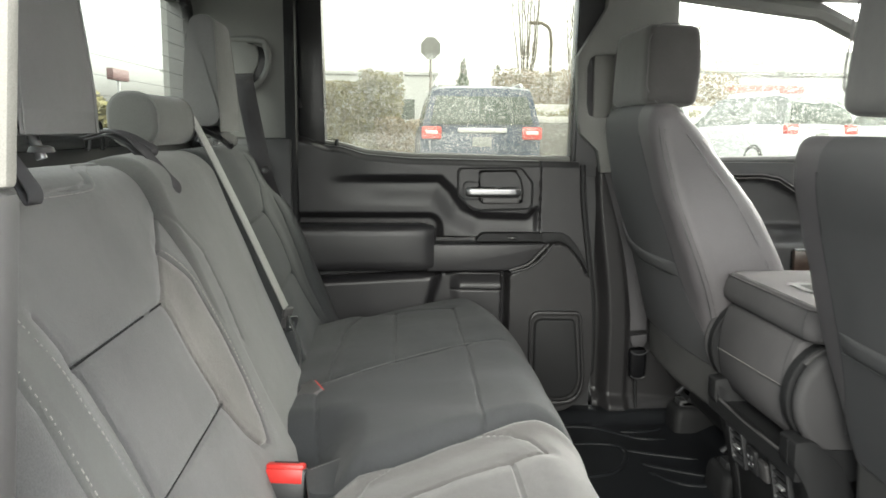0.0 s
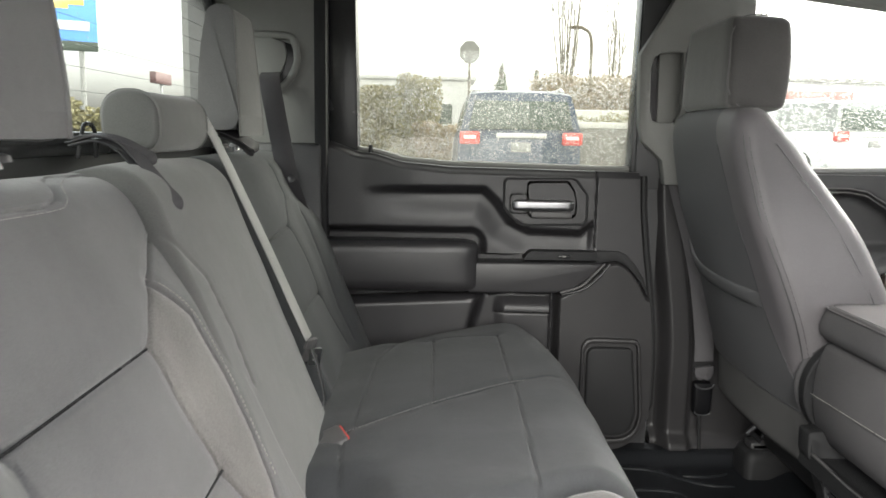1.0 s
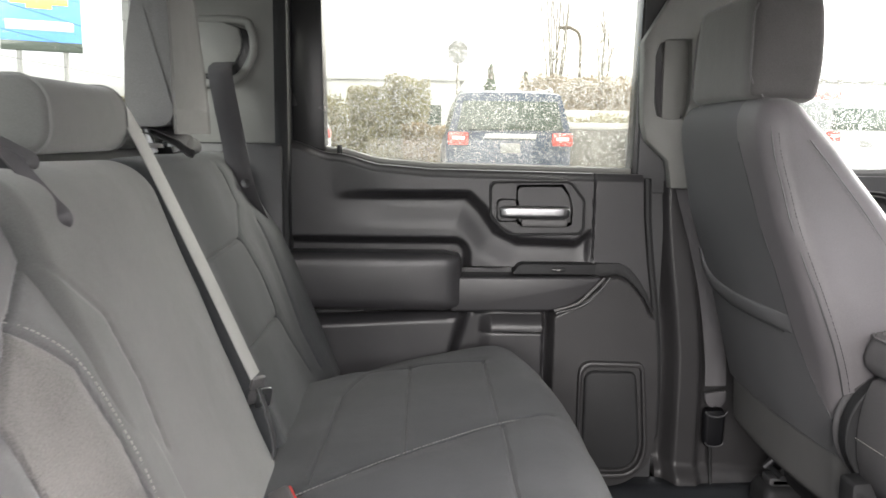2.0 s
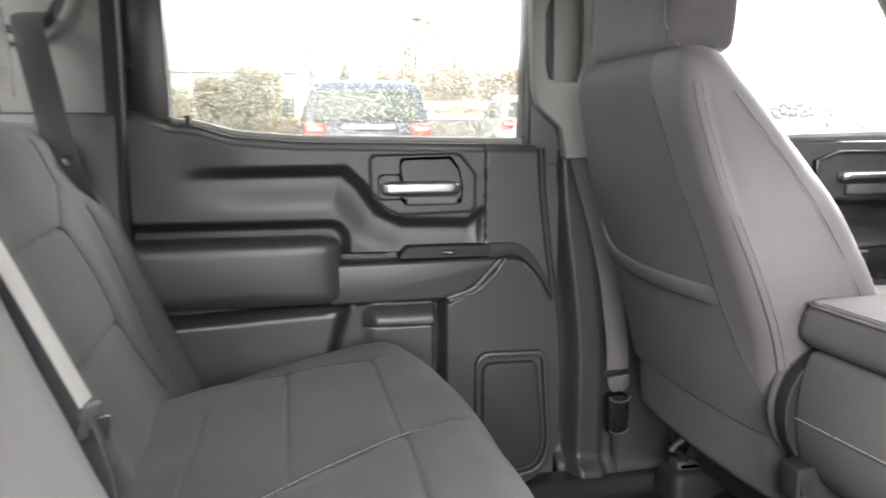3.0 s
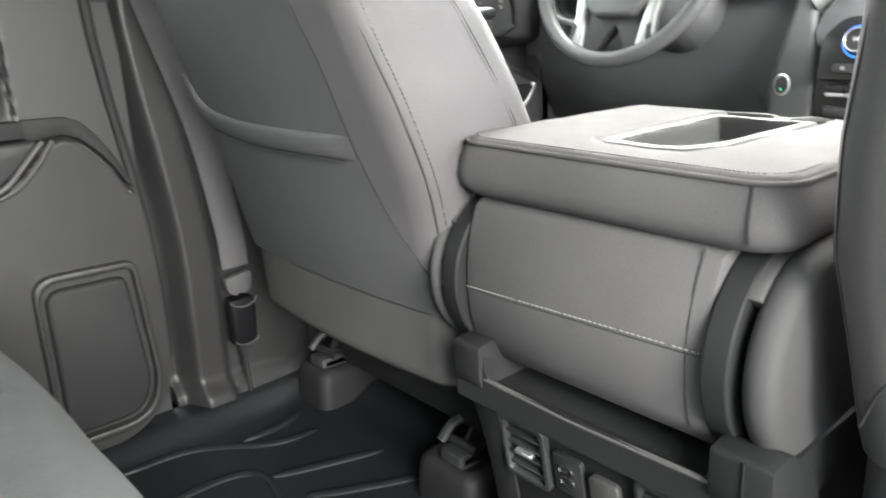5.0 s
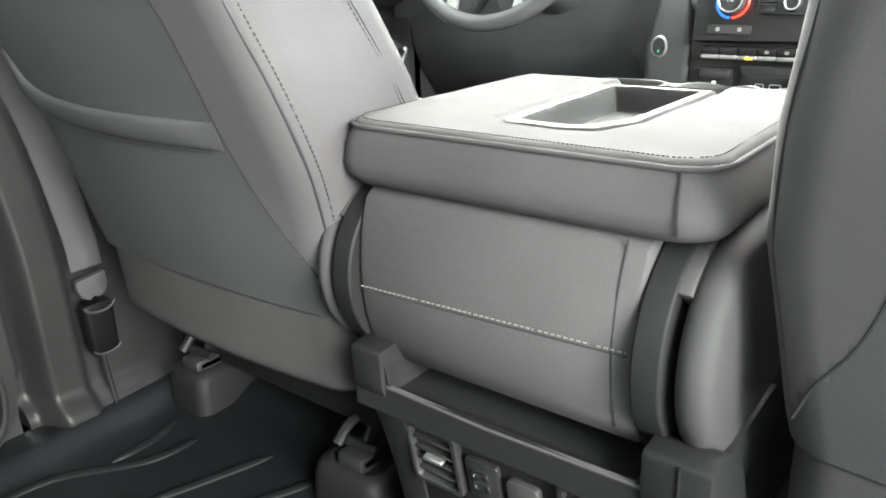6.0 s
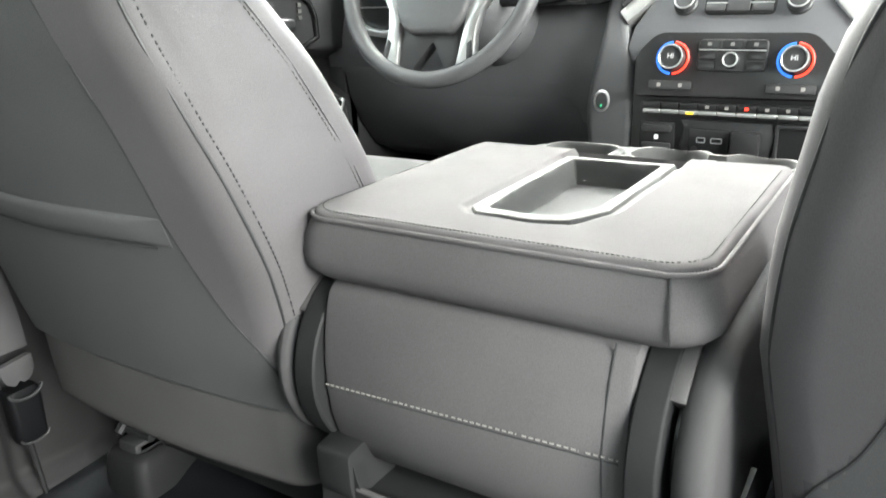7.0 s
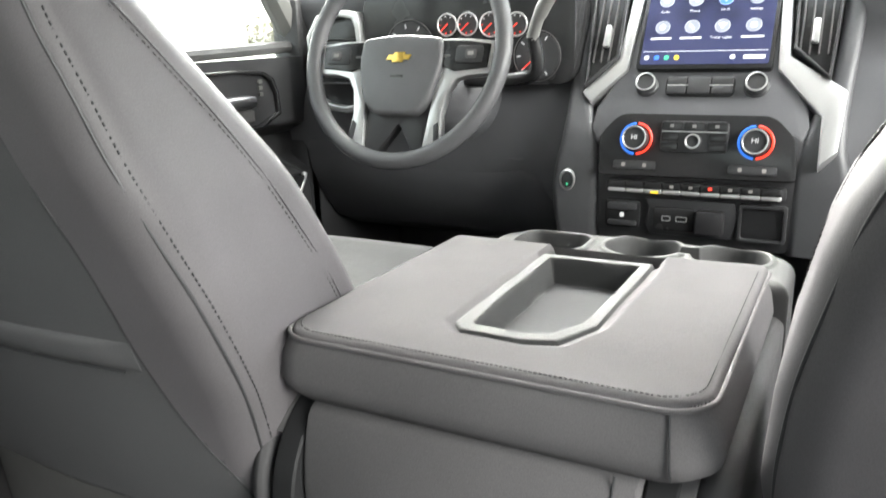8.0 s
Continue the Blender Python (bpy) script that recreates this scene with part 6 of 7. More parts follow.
for s in (1, -1):
    def sided(pts):
        pts = [(s * x, y) for x, y in pts]
        return pts if s > 0 else pts[::-1]
    sp = part("spoke", on_wheel(sided([(0.169, 0.018), (0.120, 0.023), (0.068, 0.024), (0.066, -0.028), (0.063, -0.085), (0.056, -0.162), (0.072, -0.158), (0.090, -0.143), (0.084, -0.098), (0.090, -0.062), (0.103, -0.042), (0.125, -0.036), (0.167, -0.033)]), -0.018, 0.0, 0.003), SILVER, wheel, "satin silver spoke")
    pd = part("switch_pad", on_wheel(sided([(0.158, 0.013), (0.120, 0.018), (0.072, 0.020), (0.071, -0.020), (0.098, -0.030), (0.155, -0.025)]), -0.002, 0.004, 0.002), PLASTIC_S, sp)
    part("rocker", on_wheel(rounded(min(s * 0.100, s * 0.148), max(s * 0.100, s * 0.148), -0.019, 0.010, 0.006, 3), 0.003, 0.007, 0.002), PLASTIC_D, pd)
    part("rocker", on_wheel(rounded(min(s * 0.118, s * 0.138), max(s * 0.118, s * 0.138), -0.012, 0.003, 0.004, 3), 0.006, 0.009, 0.001), PLASTIC_C, pd)
    part("key_symbol", on_wheel(rounded(min(s * 0.123, s * 0.133), max(s * 0.123, s * 0.133), -0.007, -0.001, 0.001, 2), 0.0088, 0.0096), THREAD, pd, smooth=False)
    part("key_symbol", on_wheel(rounded(min(s * 0.079, s * 0.090), max(s * 0.079, s * 0.090), -0.008, -0.004, 0.001, 2), 0.0038, 0.0046), THREAD_D, pd, smooth=False)
    part("leg_pad", on_wheel(sided([(0.082, -0.112), (0.087, -0.140), (0.078, -0.150), (0.074, -0.118)]), -0.001, 0.002, 0.001), PLASTIC_D, sp)
column = part("column", turned(loft([[(rx * math.cos(t), -0.02 + ry * math.sin(t), z) for t in (2 * math.pi * i / 28 for i in range(28))] for z, rx, ry in ((-0.03, 0.055, 0.055), (-0.06, 0.075, 0.07), (-0.16, 0.085, 0.075), (-0.30, 0.09, 0.08))]), WM), DASH, wheel)
part("shift_lever", tube(spline([WM @ Vector((0.07, -0.02, -0.09)), (1.075, 0.262, 0.705), (1.062, 0.224, 0.722), (1.052, 0.226, 0.772)], 6), 0.0115, 10), PLASTIC_S, wheel, "black column shift lever")
part("lever_handle", tube(spline([(1.052, 0.228, 0.768), (1.048, 0.216, 0.800), (1.046, 0.190, 0.842), (1.044, 0.170, 0.868)], 6), [0.012] * 7 + [0.014] * 8 + [0.012] * 4, 12, flat=0.75), TRIM, wheel, "grey shift lever handle")
part("signal_stalk", tube(spline([WM @ Vector((-0.07, 0.0, -0.08)), WM @ Vector((-0.15, 0.015, -0.07)), WM @ Vector((-0.20, 0.025, -0.06))], 5), 0.009, 8), PLASTIC_D, wheel)
# pedals under the dashboard
pedal = thing("brake_pedal", (1.34, 0.33, 0.17), "black brake pedal hanging under the dashboard", "pedal")
part("pedal_arm", tube([(1.42, 0.32, 0.45), (1.36, 0.33, 0.30), (1.34, 0.33, 0.20)], 0.012, 8), PLASTIC_S, pedal)
part("pedal_pad", turned(box(-0.01, 0.01, -0.05, 0.05, -0.035, 0.035, 0.005), pose(1.33, 0.33, 0.18, 0, -25, 0)), RUBBER, pedal)

# ---- outside: a wet car park under a white sky ----
def lot_z(y):
    return -0.60 + 0.25 * step01(2.0, 11.5, y) + 0.32 * step01(11.5, 18.0, y)


structure("ground", relief(-300, 300, -300, 300, 24, 400, lambda x, y: lot_z(y), lambda a, b, d: (a, b, d), -1.2), material("wet_asphalt", (0.075, 0.075, 0.073), 0.5, spec=0.3, vary=0.3, grain=(60.0, 0.3), blotch=0.4), "wet grey asphalt car park rising gently", "ground")
WHITE_P = material("white_car_paint", (0.50, 0.51, 0.51), 0.22, vary=0.03, grain=(400.0, 0.0), coat=0.5)
NAVY_P = material("dark_blue_car_paint", (0.034, 0.046, 0.074), 0.3, vary=0.05, grain=(400.0, 0.0), coat=0.1, spec=0.25)
CAR_GLASS = material("dark_car_glass", (0.050, 0.062, 0.050), 0.15, vary=0.1, grain=(200.0, 0.0), spec=0.25)
PALE_GLASS = material("pale_car_glass", (0.16, 0.165, 0.155), 0.2, vary=0.25, grain=(200.0, 0.0), blotch=2.0)
TAIL = material("red_tail_lens", (0.42, 0.06, 0.05), 0.2, vary=0.1, grain=(200.0, 0.1), emit=((1, 0.08, 0.06), 0.03))
TYRE = material("tyre", (0.02, 0.02, 0.02), 0.8, grain=(300.0, 0.2))
PALE = material("pale_plate", (0.5, 0.5, 0.48), 0.4, vary=0.03)


def car(name, base, turn, paint, roof_paint, label, length=5.0, width=2.0, height=1.9, boxy=0.5, glass=None):
    """A parked estate car: its tail at the base, its nose along local +y; z up from the ground."""
    w, h = width / 2, height
    root = thing(name, base, label, "car", "parked cars")
    m = Matrix.Translation(base) @ pose(0, 0, 0, 0, 0, turn)

    bt = 0.655 * h
    body = [(0.0, 0.45), (-0.06, 0.60), (-0.05, bt - 0.12), (0.03, bt), (length - 1.3, 1.12), (length - 0.2, 1.00), (length, 0.75), (length, 0.40), (length - 0.4, 0.30), (0.3, 0.30)]
    sec = []
    for k in range(9):
        u = -1 + k / 4
        q = (1 - abs(u) ** 5 * 0.10)
        sec.append([(u * w, length / 2 + (y - length / 2) * q, 0.72 + (z - 0.72) * (0.93 + 0.07 * q)) for y, z in smooth_outline(body, 1)])
    part("body", turned(loft(sec), m), paint, root)
    top = 0.10 + 0.20 * (1 - boxy)
    cab = [(0.02, bt - 0.04), (0.02 + top * 0.6, h - 0.20), (top + 0.05, h - 0.05), (top + 0.35, h), (length * 0.5, h), (length * 0.57, h - 0.06), (length * 0.74, 1.10)]
    sec = []
    for k in range(9):
        u = -1 + k / 4
        sec.append([(u * w * (0.97 - 0.17 * max(0.0, (z - bt) / (h - bt))), y + 0.03 * abs(u) ** 3, z - 0.04 * abs(u) ** 4 * (z > bt + 0.1)) for y, z in cab])
    part("cabin", turned(loft(sec), m), roof_paint, root)
    gl = [(-w * 0.84, -0.015, bt + 0.01), (w * 0.84, -0.015, bt + 0.01), (w * 0.745, top * 0.6 - 0.005, h - 0.19), (-w * 0.745, top * 0.6 - 0.005, h - 0.19)]
    part("rear_glass", turned(bevelled(solid(gl + [(x, y + 0.05, z) for x, y, z in gl], [(0, 1, 2, 3), (7, 6, 5, 4), (0, 4, 5, 1), (1, 5, 6, 2), (2, 6, 7, 3), (3, 7, 4, 0)]), 0.008), m), CAR_GLASS, root)
    for s in (1, -1):
        part("side_glass", turned(plate([(0.35, bt + 0.02), (length * 0.66, bt + 0.02), (length * 0.55, h - 0.14), (0.5, h - 0.14)], "yz", -0.01, 0.012, 0.006), m @ Matrix.Translation((s * w * 0.885, 0, 0)) @ Matrix.Translation((s * 0.075, 0, bt)) @ pose(0, 0, 0, 0, -s * 13, 0) @ Matrix.Translation((0, 0, -bt))), glass or CAR_GLASS, root)
        part("tail_lamp", turned(box(min(s * w * 0.66, s * w * 0.985), max(s * w * 0.66, s * w * 0.985), -0.085, 0.06, bt - 0.24, bt - 0.03, 0.03), m), TAIL, root, "red tail lamp")
        part("reverse_lamp", turned(box(min(s * w * 0.72, s * w * 0.92), max(s * w * 0.72, s * w * 0.92), -0.092, 0.0, bt - 0.155, bt - 0.095, 0.012), m), PALE, root, "pale reversing lens")
        for y in (0.95, length - 0.95):
            wm = m @ Matrix.Translation((s * (w - 0.20), y, 0.38)) @ pose(0, 0, 0, 0, 90 * s, 0)
            wheel_ = part("wheel", turned(lathe([(0.0, 0.0), (0.30, 0.0), (0.37, 0.03), (0.38, 0.10), (0.37, 0.19), (0.30, 0.22), (0.0, 0.21)], 28), wm), TYRE, root)
            part("wheel_disc", turned(lathe([(0.0, 0.205), (0.23, 0.205), (0.25, 0.225), (0.10, 0.235), (0.0, 0.23)], 20), wm), SILVER, wheel_)
        part("roof_rail", turned(tube([(s * w * 0.72, 0.5, h - 0.02), (s * w * 0.72, 0.7, h + 0.04), (s * w * 0.72, length * 0.5, h + 0.04)], 0.025, 6), m), SILVER, root)
    part("trim_bar", turned(box(-w * 0.40, w * 0.40, -0.10, -0.04, bt - 0.13, bt - 0.05, 0.015), m), PALE, root, "pale tailgate bar")
    part("number_plate", turned(box(-0.16, 0.16, -0.085, -0.05, bt - 0.36, bt - 0.20, 0.005), m), TRIM, root)
    part("bumper", turned(box(-w * 0.97, w * 0.97, -0.14, 0.2, 0.40, 0.68, 0.06, 3), m), paint, root)
    return root


car("parked_suv", (1.04, 11.6, lot_z(11.6)), 0, NAVY_P, NAVY_P, "dark blue sport utility car seen from behind in rain", 5.2, 2.06, 1.93, 0.9)
# the off-road car's top is greyed for the shadow on its rear end
car("parked_car", (8.92, 15.2, lot_z(15.2)), 13, WHITE_P, material("shaded_car_top", (0.10, 0.11, 0.105), 0.5, vary=0.2, grain=(300.0, 0.1)), "white off-road car parked at an angle, its shaded top toned grey", 4.6, 1.95, 1.85, 1.0, PALE_GLASS)
car("parked_car", (-3.4, 16.5, lot_z(16.5)), 8, WHITE_P, WHITE_P, "white estate car parked beyond the lane", 4.7, 1.85, 1.6)
car("parked_car", (5.75, 17.0, lot_z(17.0)), -6, WHITE_P, WHITE_P, "white car parked beside the hedge", 4.7, 1.9, 1.68)
car("parked_car", (13.8, 16.5, lot_z(16.5)), 24, WHITE_P, WHITE_P, "white car parked further along the row", 4.7, 1.9, 1.68)

LEAF = material("hedge_leaf", (0.105, 0.096, 0.032), 0.7, vary=0.4, grain=(30.0, 0.1), blotch=2.0, stain=(0.18, 0.14, 0.06))
LEAF_R = material("russet_leaf", (0.135, 0.092, 0.045), 0.7, vary=0.4, grain=(30.0, 0.1), blotch=2.0, stain=(0.16, 0.14, 0.06))
NEEDLE = material("conifer_green", (0.05, 0.075, 0.04), 0.8, vary=0.35, grain=(20.0, 0.1), blotch=1.5)
BARK = material("bark", (0.105, 0.088, 0.066), 0.9, vary=0.3, grain=(60.0, 0.5), blotch=3.0)
rng = random.Random(7)


def leaves(inside, n, size, box_):
    """A crown of n small leaf clumps, kept where inside(p) holds."""
    verts, faces = [], []
    (x0, x1), (y0, y1), (z0, z1) = box_
    while len(faces) < n * 2:
        p = Vector((rng.uniform(x0, x1), rng.uniform(y0, y1), rng.uniform(z0, z1)))
        if not inside(p):
            continue
        for _ in range(2):
            a = Vector((rng.uniform(-1, 1), rng.uniform(-1, 1), rng.uniform(-1, 1))).normalized()
            b = a.orthogonal().normalized()
            s = size * rng.uniform(0.5, 1.3)
            k = len(verts)
            verts += [tuple(p + a * s), tuple(p + b * s * 0.6), tuple(p - a * s), tuple(p - b * s * 0.6)]
            faces.append((k, k + 1, k + 2, k + 3))
    return solid(verts, faces)


def hedge(base, size, mat, label, n=1600):
    root = thing("hedge", base, label, "hedge", "hedges by the lane")
    (x, y, z), (w, d, h) = base, size

    def ins(p):
        k = noise.noise(p * 1.3) * 0.22
        return abs(p.x - x) < w / 2 + k and abs(p.y - y) < d / 2 + k and p.z < z + h + k
    part("foliage", leaves(ins, n * 6, 0.045, ((x - w / 2 - 0.3, x + w / 2 + 0.3), (y - d / 2 - 0.3, y + d / 2), (z, z + h + 0.3))), mat, root, smooth=False)
    part("stems", merge(*[tube([(x + k * w / 5, y, z), (x + k * w / 5 + 0.1, y, z + h * 0.7)], 0.03, 5) for k in (-2, -1, 0, 1, 2)]), BARK, root)


g = lot_z(20)
hedge((-1.85, 20, g), (1.1, 1.4, 2.05), LEAF, "clipped olive green hedge block", 1500)
hedge((-0.85, 20.2, g), (1.05, 1.4, 2.35), LEAF, "taller clipped hedge with brown patches", 1700)
hedge((0.3, 19.6, g), (2.6, 1.2, 1.1), LEAF_R, "low russet shrub border", 1800)
hedge((-4.6, 21, g), (4.0, 1.4, 1.9), LEAF, "long olive green hedge", 2200)
hedge((5.4, 21.3, g), (6.0, 1.0, 1.45), LEAF, "low hedge behind a pale wall", 1800)
hedge((7.5, 27, g), (9.0, 2.0, 3.0), LEAF_R, "overgrown russet and green hedge", 6500)
CONCRETE = material("pale_concrete", (0.42, 0.41, 0.38), 0.8, vary=0.15, grain=(40.0, 0.3))
# added wall body under the coping, coloured as the asphalt in shadow there
structure("wall_low", box(2.6, 12.0, 20.0, 20.25, g - 0.1, g + 1.08, 0.02), material("shaded_asphalt_tone", (0.13, 0.125, 0.11), 0.85, vary=0.3, grain=(40.0, 0.3), blotch=1.5), "added low wall beyond the lane, toned like shaded asphalt", "wall")
structure("coping", box(2.6, 12.0, 19.97, 20.28, g + 1.08, g + 1.25, 0.02), CONCRETE, "pale concrete coping on the low wall", "coping")
structure("wall_upper", box(2.6, 12.0, 22.3, 22.5, g - 0.1, g + 1.66, 0.02), CONCRETE, "pale wall edge behind the low hedge", "wall")


def bare_tree(base, height, label, spread=0.16, stems=7):
    """A leafless poplar: a short trunk, many slim upright stems and rising twigs."""
    root = thing("bare_tree", base, label, "tree", "bare trees")
    b = Vector(base)
    part("trunk", tube([b, b + Vector((0.02, 0, height * 0.12)), b + Vector((0, 0, height * 0.24))], [0.16, 0.13, 0.08], 8), BARK, root)
    limbs = []
    for k in range(stems):
        turn = 2 * math.pi * (k + rng.random() * 0.6) / stems
        out = Vector((math.cos(turn), math.sin(turn), 0))
        wide, tall = spread * height * rng.uniform(0.35, 1.0), height * rng.uniform(0.72, 1.0)
        line = spline([b + Vector((0, 0, height * rng.uniform(0.10, 0.22)))] + [b + out * wide * f ** 0.6 + Vector((rng.uniform(-0.06, 0.06), rng.uniform(-0.06, 0.06), tall * (0.22 + 0.78 * f))) for f in (0.25, 0.5, 0.75, 1.0)], 6)
        limbs.append(tube(line, [0.034 * (1 - i / len(line)) + 0.008 for i in range(len(line))], 5))
        for _ in range(16):
            p = line[rng.randrange(6, len(line) - 1)]
            d = Vector((rng.uniform(-1, 1), rng.uniform(-1, 1), rng.uniform(1.2, 2.6))).normalized() * rng.uniform(0.5, 1.5)
            limbs.append(tube([p, p + d * 0.5 + Vector((d.x, d.y, 0)) * 0.12, p + d], [0.013, 0.009, 0.006], 4))
    part("crown", merge(*limbs), BARK, root)


bare_tree((4.75, 30, g), 9.0, "tall bare poplar with upright limbs", 0.10, 9)
bare_tree((6.9, 31, g), 7.2, "slim bare poplar beside the hedge", 0.07, 6)
bare_tree((16, 40, g), 9.0, "bare tree far behind the car park", 0.12, 8)


def conifer(base, height, label):
    root = thing("conifer", base, label, "tree", "conifers")
    x, y, z = base
    part("trunk", tube([(x, y, z), (x, y, z + height * 0.95)], 0.12, 6), BARK, root)

    def ins(p):
        k = 1 - (p.z - z) / height
        return math.hypot(p.x - x, p.y - y) < height * 0.20 * k * (0.85 + 0.5 * noise.noise(p * 1.8)) + 0.04
    part("crown", leaves(ins, 1800, 0.13, ((x - 1.4, x + 1.4), (y - 1.4, y + 1.4), (z + height * 0.12, z + height))), NEEDLE, root, smooth=False)


conifer((2.5, 34, g), 4.1, "small dark conifer behind the wall")
conifer((5.6, 46, g), 5.0, "dark conifer in the tree line")
conifer((7.0, 44, g), 4.6, "dark conifer in the tree line")
# distant tree line and hill, all round
line = thing("tree_line", (0, 60, g), "hazy olive tree line behind the car park", "trees", "", "stuff")
HAZE = material("far_foliage", (0.12, 0.122, 0.075), 0.9, vary=0.3, grain=(6.0, 0.1), blotch=0.5, stain=(0.19, 0.15, 0.10))


def far_ins(p):
    return p.z < 1.2 + 2.4 * abs(noise.noise(Vector((p.x * 0.12, p.y * 0.12, 3.0)))) + 1.6 * noise.noise(Vector((p.x * 0.6, p.y * 0.6, 1.0)))


part("foliage", merge(leaves(far_ins, 5200, 0.5, ((-50, 60), (58, 62), (-0.2, 5.0))), leaves(far_ins, 1500, 0.5, ((58, 62), (10, 60), (-0.2, 5.0))), leaves(far_ins, 2600, 0.5, ((-52, -46), (-30, 62), (-0.2, 5.0)))), HAZE, line, smooth=False)

scrub = thing("shrub_border", (-15, 35, g), "hazy yellow green shrubs along the far lane", "shrubs", "", "stuff")


def scrub_ins(p):
    return p.z < 1.5 + 1.1 * noise.noise(Vector((p.x * 0.5, p.y * 0.3, 8.0))) + 0.7 * noise.noise(Vector((p.x * 1.7, p.y * 1.7, p.z)))


part("foliage", leaves(scrub_ins, 5200, 0.17, ((-24, -8.5), (34.2, 36.2), (g, 3.4))), LEAF, scrub, smooth=False)

# road sign seen from its back, street lamp, building, dealer's pylon
sign = thing("road_sign", (0.29, 14.6, lot_z(14.6)), "grey back of an eight-sided road sign on a post", "sign")
part("post", tube([(0.29, 14.6, lot_z(14.6)), (0.28, 14.6, 2.6)], 0.028, 8), BARK, sign)
part("sign_plate", plate([(0.28 + 0.215 * math.cos(radians(22.5 + 45 * k)), 2.46 + 0.235 * math.sin(radians(22.5 + 45 * k))) for k in range(8)], "xz", 14.55, 14.565, 0.003), material("sign_back", (0.13, 0.13, 0.12), 0.7, vary=0.2), sign)
lamp = thing("street_lamp", (5.75, 30, g), "slim grey street lamp with a curved arm", "street lamp")
part("post", tube(spline([(5.75, 30, g), (5.72, 30, 3.0), (5.68, 30, 4.7), (5.3, 30, 5.1)], 5), 0.07, 8), BARK, lamp)
part("lamp_head", box(4.8, 5.35, 29.9, 30.1, 5.02, 5.15, 0.03), BARK, lamp)
FACADE = material("pale_facade", (0.36, 0.36, 0.35), 0.8, vary=0.06, grain=(20.0, 0.1), blotch=0.3)
bld = thing("low_building", (-3, 48, g), "low pale commercial building with dark windows", "building")
part("wall", box(-14, 1.6, 45, 60, g, 4.0, 0.05), FACADE, bld)
part("roof", box(-14.3, 1.9, 44.8, 60.2, 4.0, 4.2, 0.03), FACADE, bld)
part("wall", box(1.6, 3.6, 47, 58, g, 3.6, 0.05), FACADE, bld)
for k in range(5):
    part("window", box(-12.5 + 2.8 * k, -10.7 + 2.8 * k, 44.93, 45.02, 1.4, 2.6, 0.02), CAR_GLASS, bld)
for z in (1.8, 2.6, 3.1):
    part("window", box(2.3, 2.6, 46.93, 47.02, z, z + 0.25, 0.01), CAR_GLASS, bld)
shop = thing("low_building", (20, 37, g), "long pale building with a dull reddish stripe", "building")
part("wall", box(12, 40, 36, 46, g, 3.6, 0.05), FACADE, shop)
part("stripe", box(15.5, 19.5, 35.93, 36.02, 2.75, 3.15, 0.01), material("dull_red", (0.36, 0.13, 0.12), 0.6, vary=0.1), shop)
part("roof", loft([[(x, y, z) for x, y in rounded(11.7 + i, 40.3 - i, 35.7 + i, 46.3 - i, 0.1, 2)] for z, i in ((3.6, 0.0), (3.75, 0.0), (5.0, 2.2))]), material("grey_shingle", (0.17, 0.17, 0.155), 0.8, vary=0.35, grain=(8.0, 0.3), blotch=1.2), shop, "grey sloping roof")
pylon = thing("dealer_sign", (-18.8, 37.1, g), "tall blue sign panel with gold and white shapes on two posts", "sign")
SIGN_B = material("sign_blue", (0.10, 0.27, 0.66), 0.35, vary=0.05, grain=(50.0, 0.0))
SIGN_G = material("sign_gold", (0.85, 0.62, 0.12), 0.4, vary=0.05, grain=(50.0, 0.0))
py = Matrix.Translation((-18.8, 37.1, 0)) @ pose(0, 0, 0, 0, 0, 25)
part("panel", turned(box(-1.75, 1.75, -0.15, 0.15, 4.55, 8.8, 0.04), py), SIGN_B, pylon)
part("panel_base", turned(box(-1.75, 1.75, -0.16, 0.16, 4.55, 5.0, 0.02), py), CAR_GLASS, pylon)
part("mark", turned(box(-1.3, 1.2, -0.18, -0.15, 6.7, 7.3, 0.01), py), SIGN_G, pylon)
part("mark", turned(box(-0.6, 0.5, -0.185, -0.15, 6.5, 7.5, 0.01), py), SIGN_G, pylon)
part("lettering_bar", turned(box(-1.5, 1.4, -0.18, -0.15, 5.5, 5.95, 0.01), py), PALE, pylon)
for s in (-1, 1):
    part("post", turned(tube([(s * 1.0, 0, g - 0.2), (s * 1.0, 0, 4.6)], 0.12, 8), py), TRIM, pylon)
small = thing("shop_sign", (-18, 48.6, g), "dark red box sign on a pole", "sign")
part("panel", box(-18.2, -17.8, 47.2, 50.0, 3.65, 4.35, 0.03), material("maroon_sign", (0.07, 0.026, 0.024), 0.5, vary=0.1), small)
part("post", tube([(-18, 48.6, g - 0.2), (-18, 48.6, 3.7)], 0.1, 8), FACADE, small)

# ---- belts, buckles and straps ----
belt_c = thing("centre_seat_belt", (-0.6, 0.13, 0.6), "pale grey belt webbing with a latch tongue hanging before the bench", "seat belt")
WEB = (0.1, 1.0, 0.01)
line = spline([(-0.800, 0.182, 0.835), (-0.758, 0.180, 0.866), (-0.728, 0.178, 0.852), (-0.638, 0.168, 0.670), (-0.551, 0.165, 0.474)], 6)
part("webbing", ribbon(line, WEB, 0.037, 0.0018), BELT_L, belt_c)
tongue = part("tongue", turned(merge(box(-0.004, 0.004, -0.012, 0.012, -0.011, 0.009, 0.003), box(-0.0012, 0.0012, -0.010, 0.010, -0.040, -0.014, 0.001)), pose(-0.547, 0.163, 0.466, 0, 22, -40)), PLASTIC_C, belt_c, "grey latch tongue")
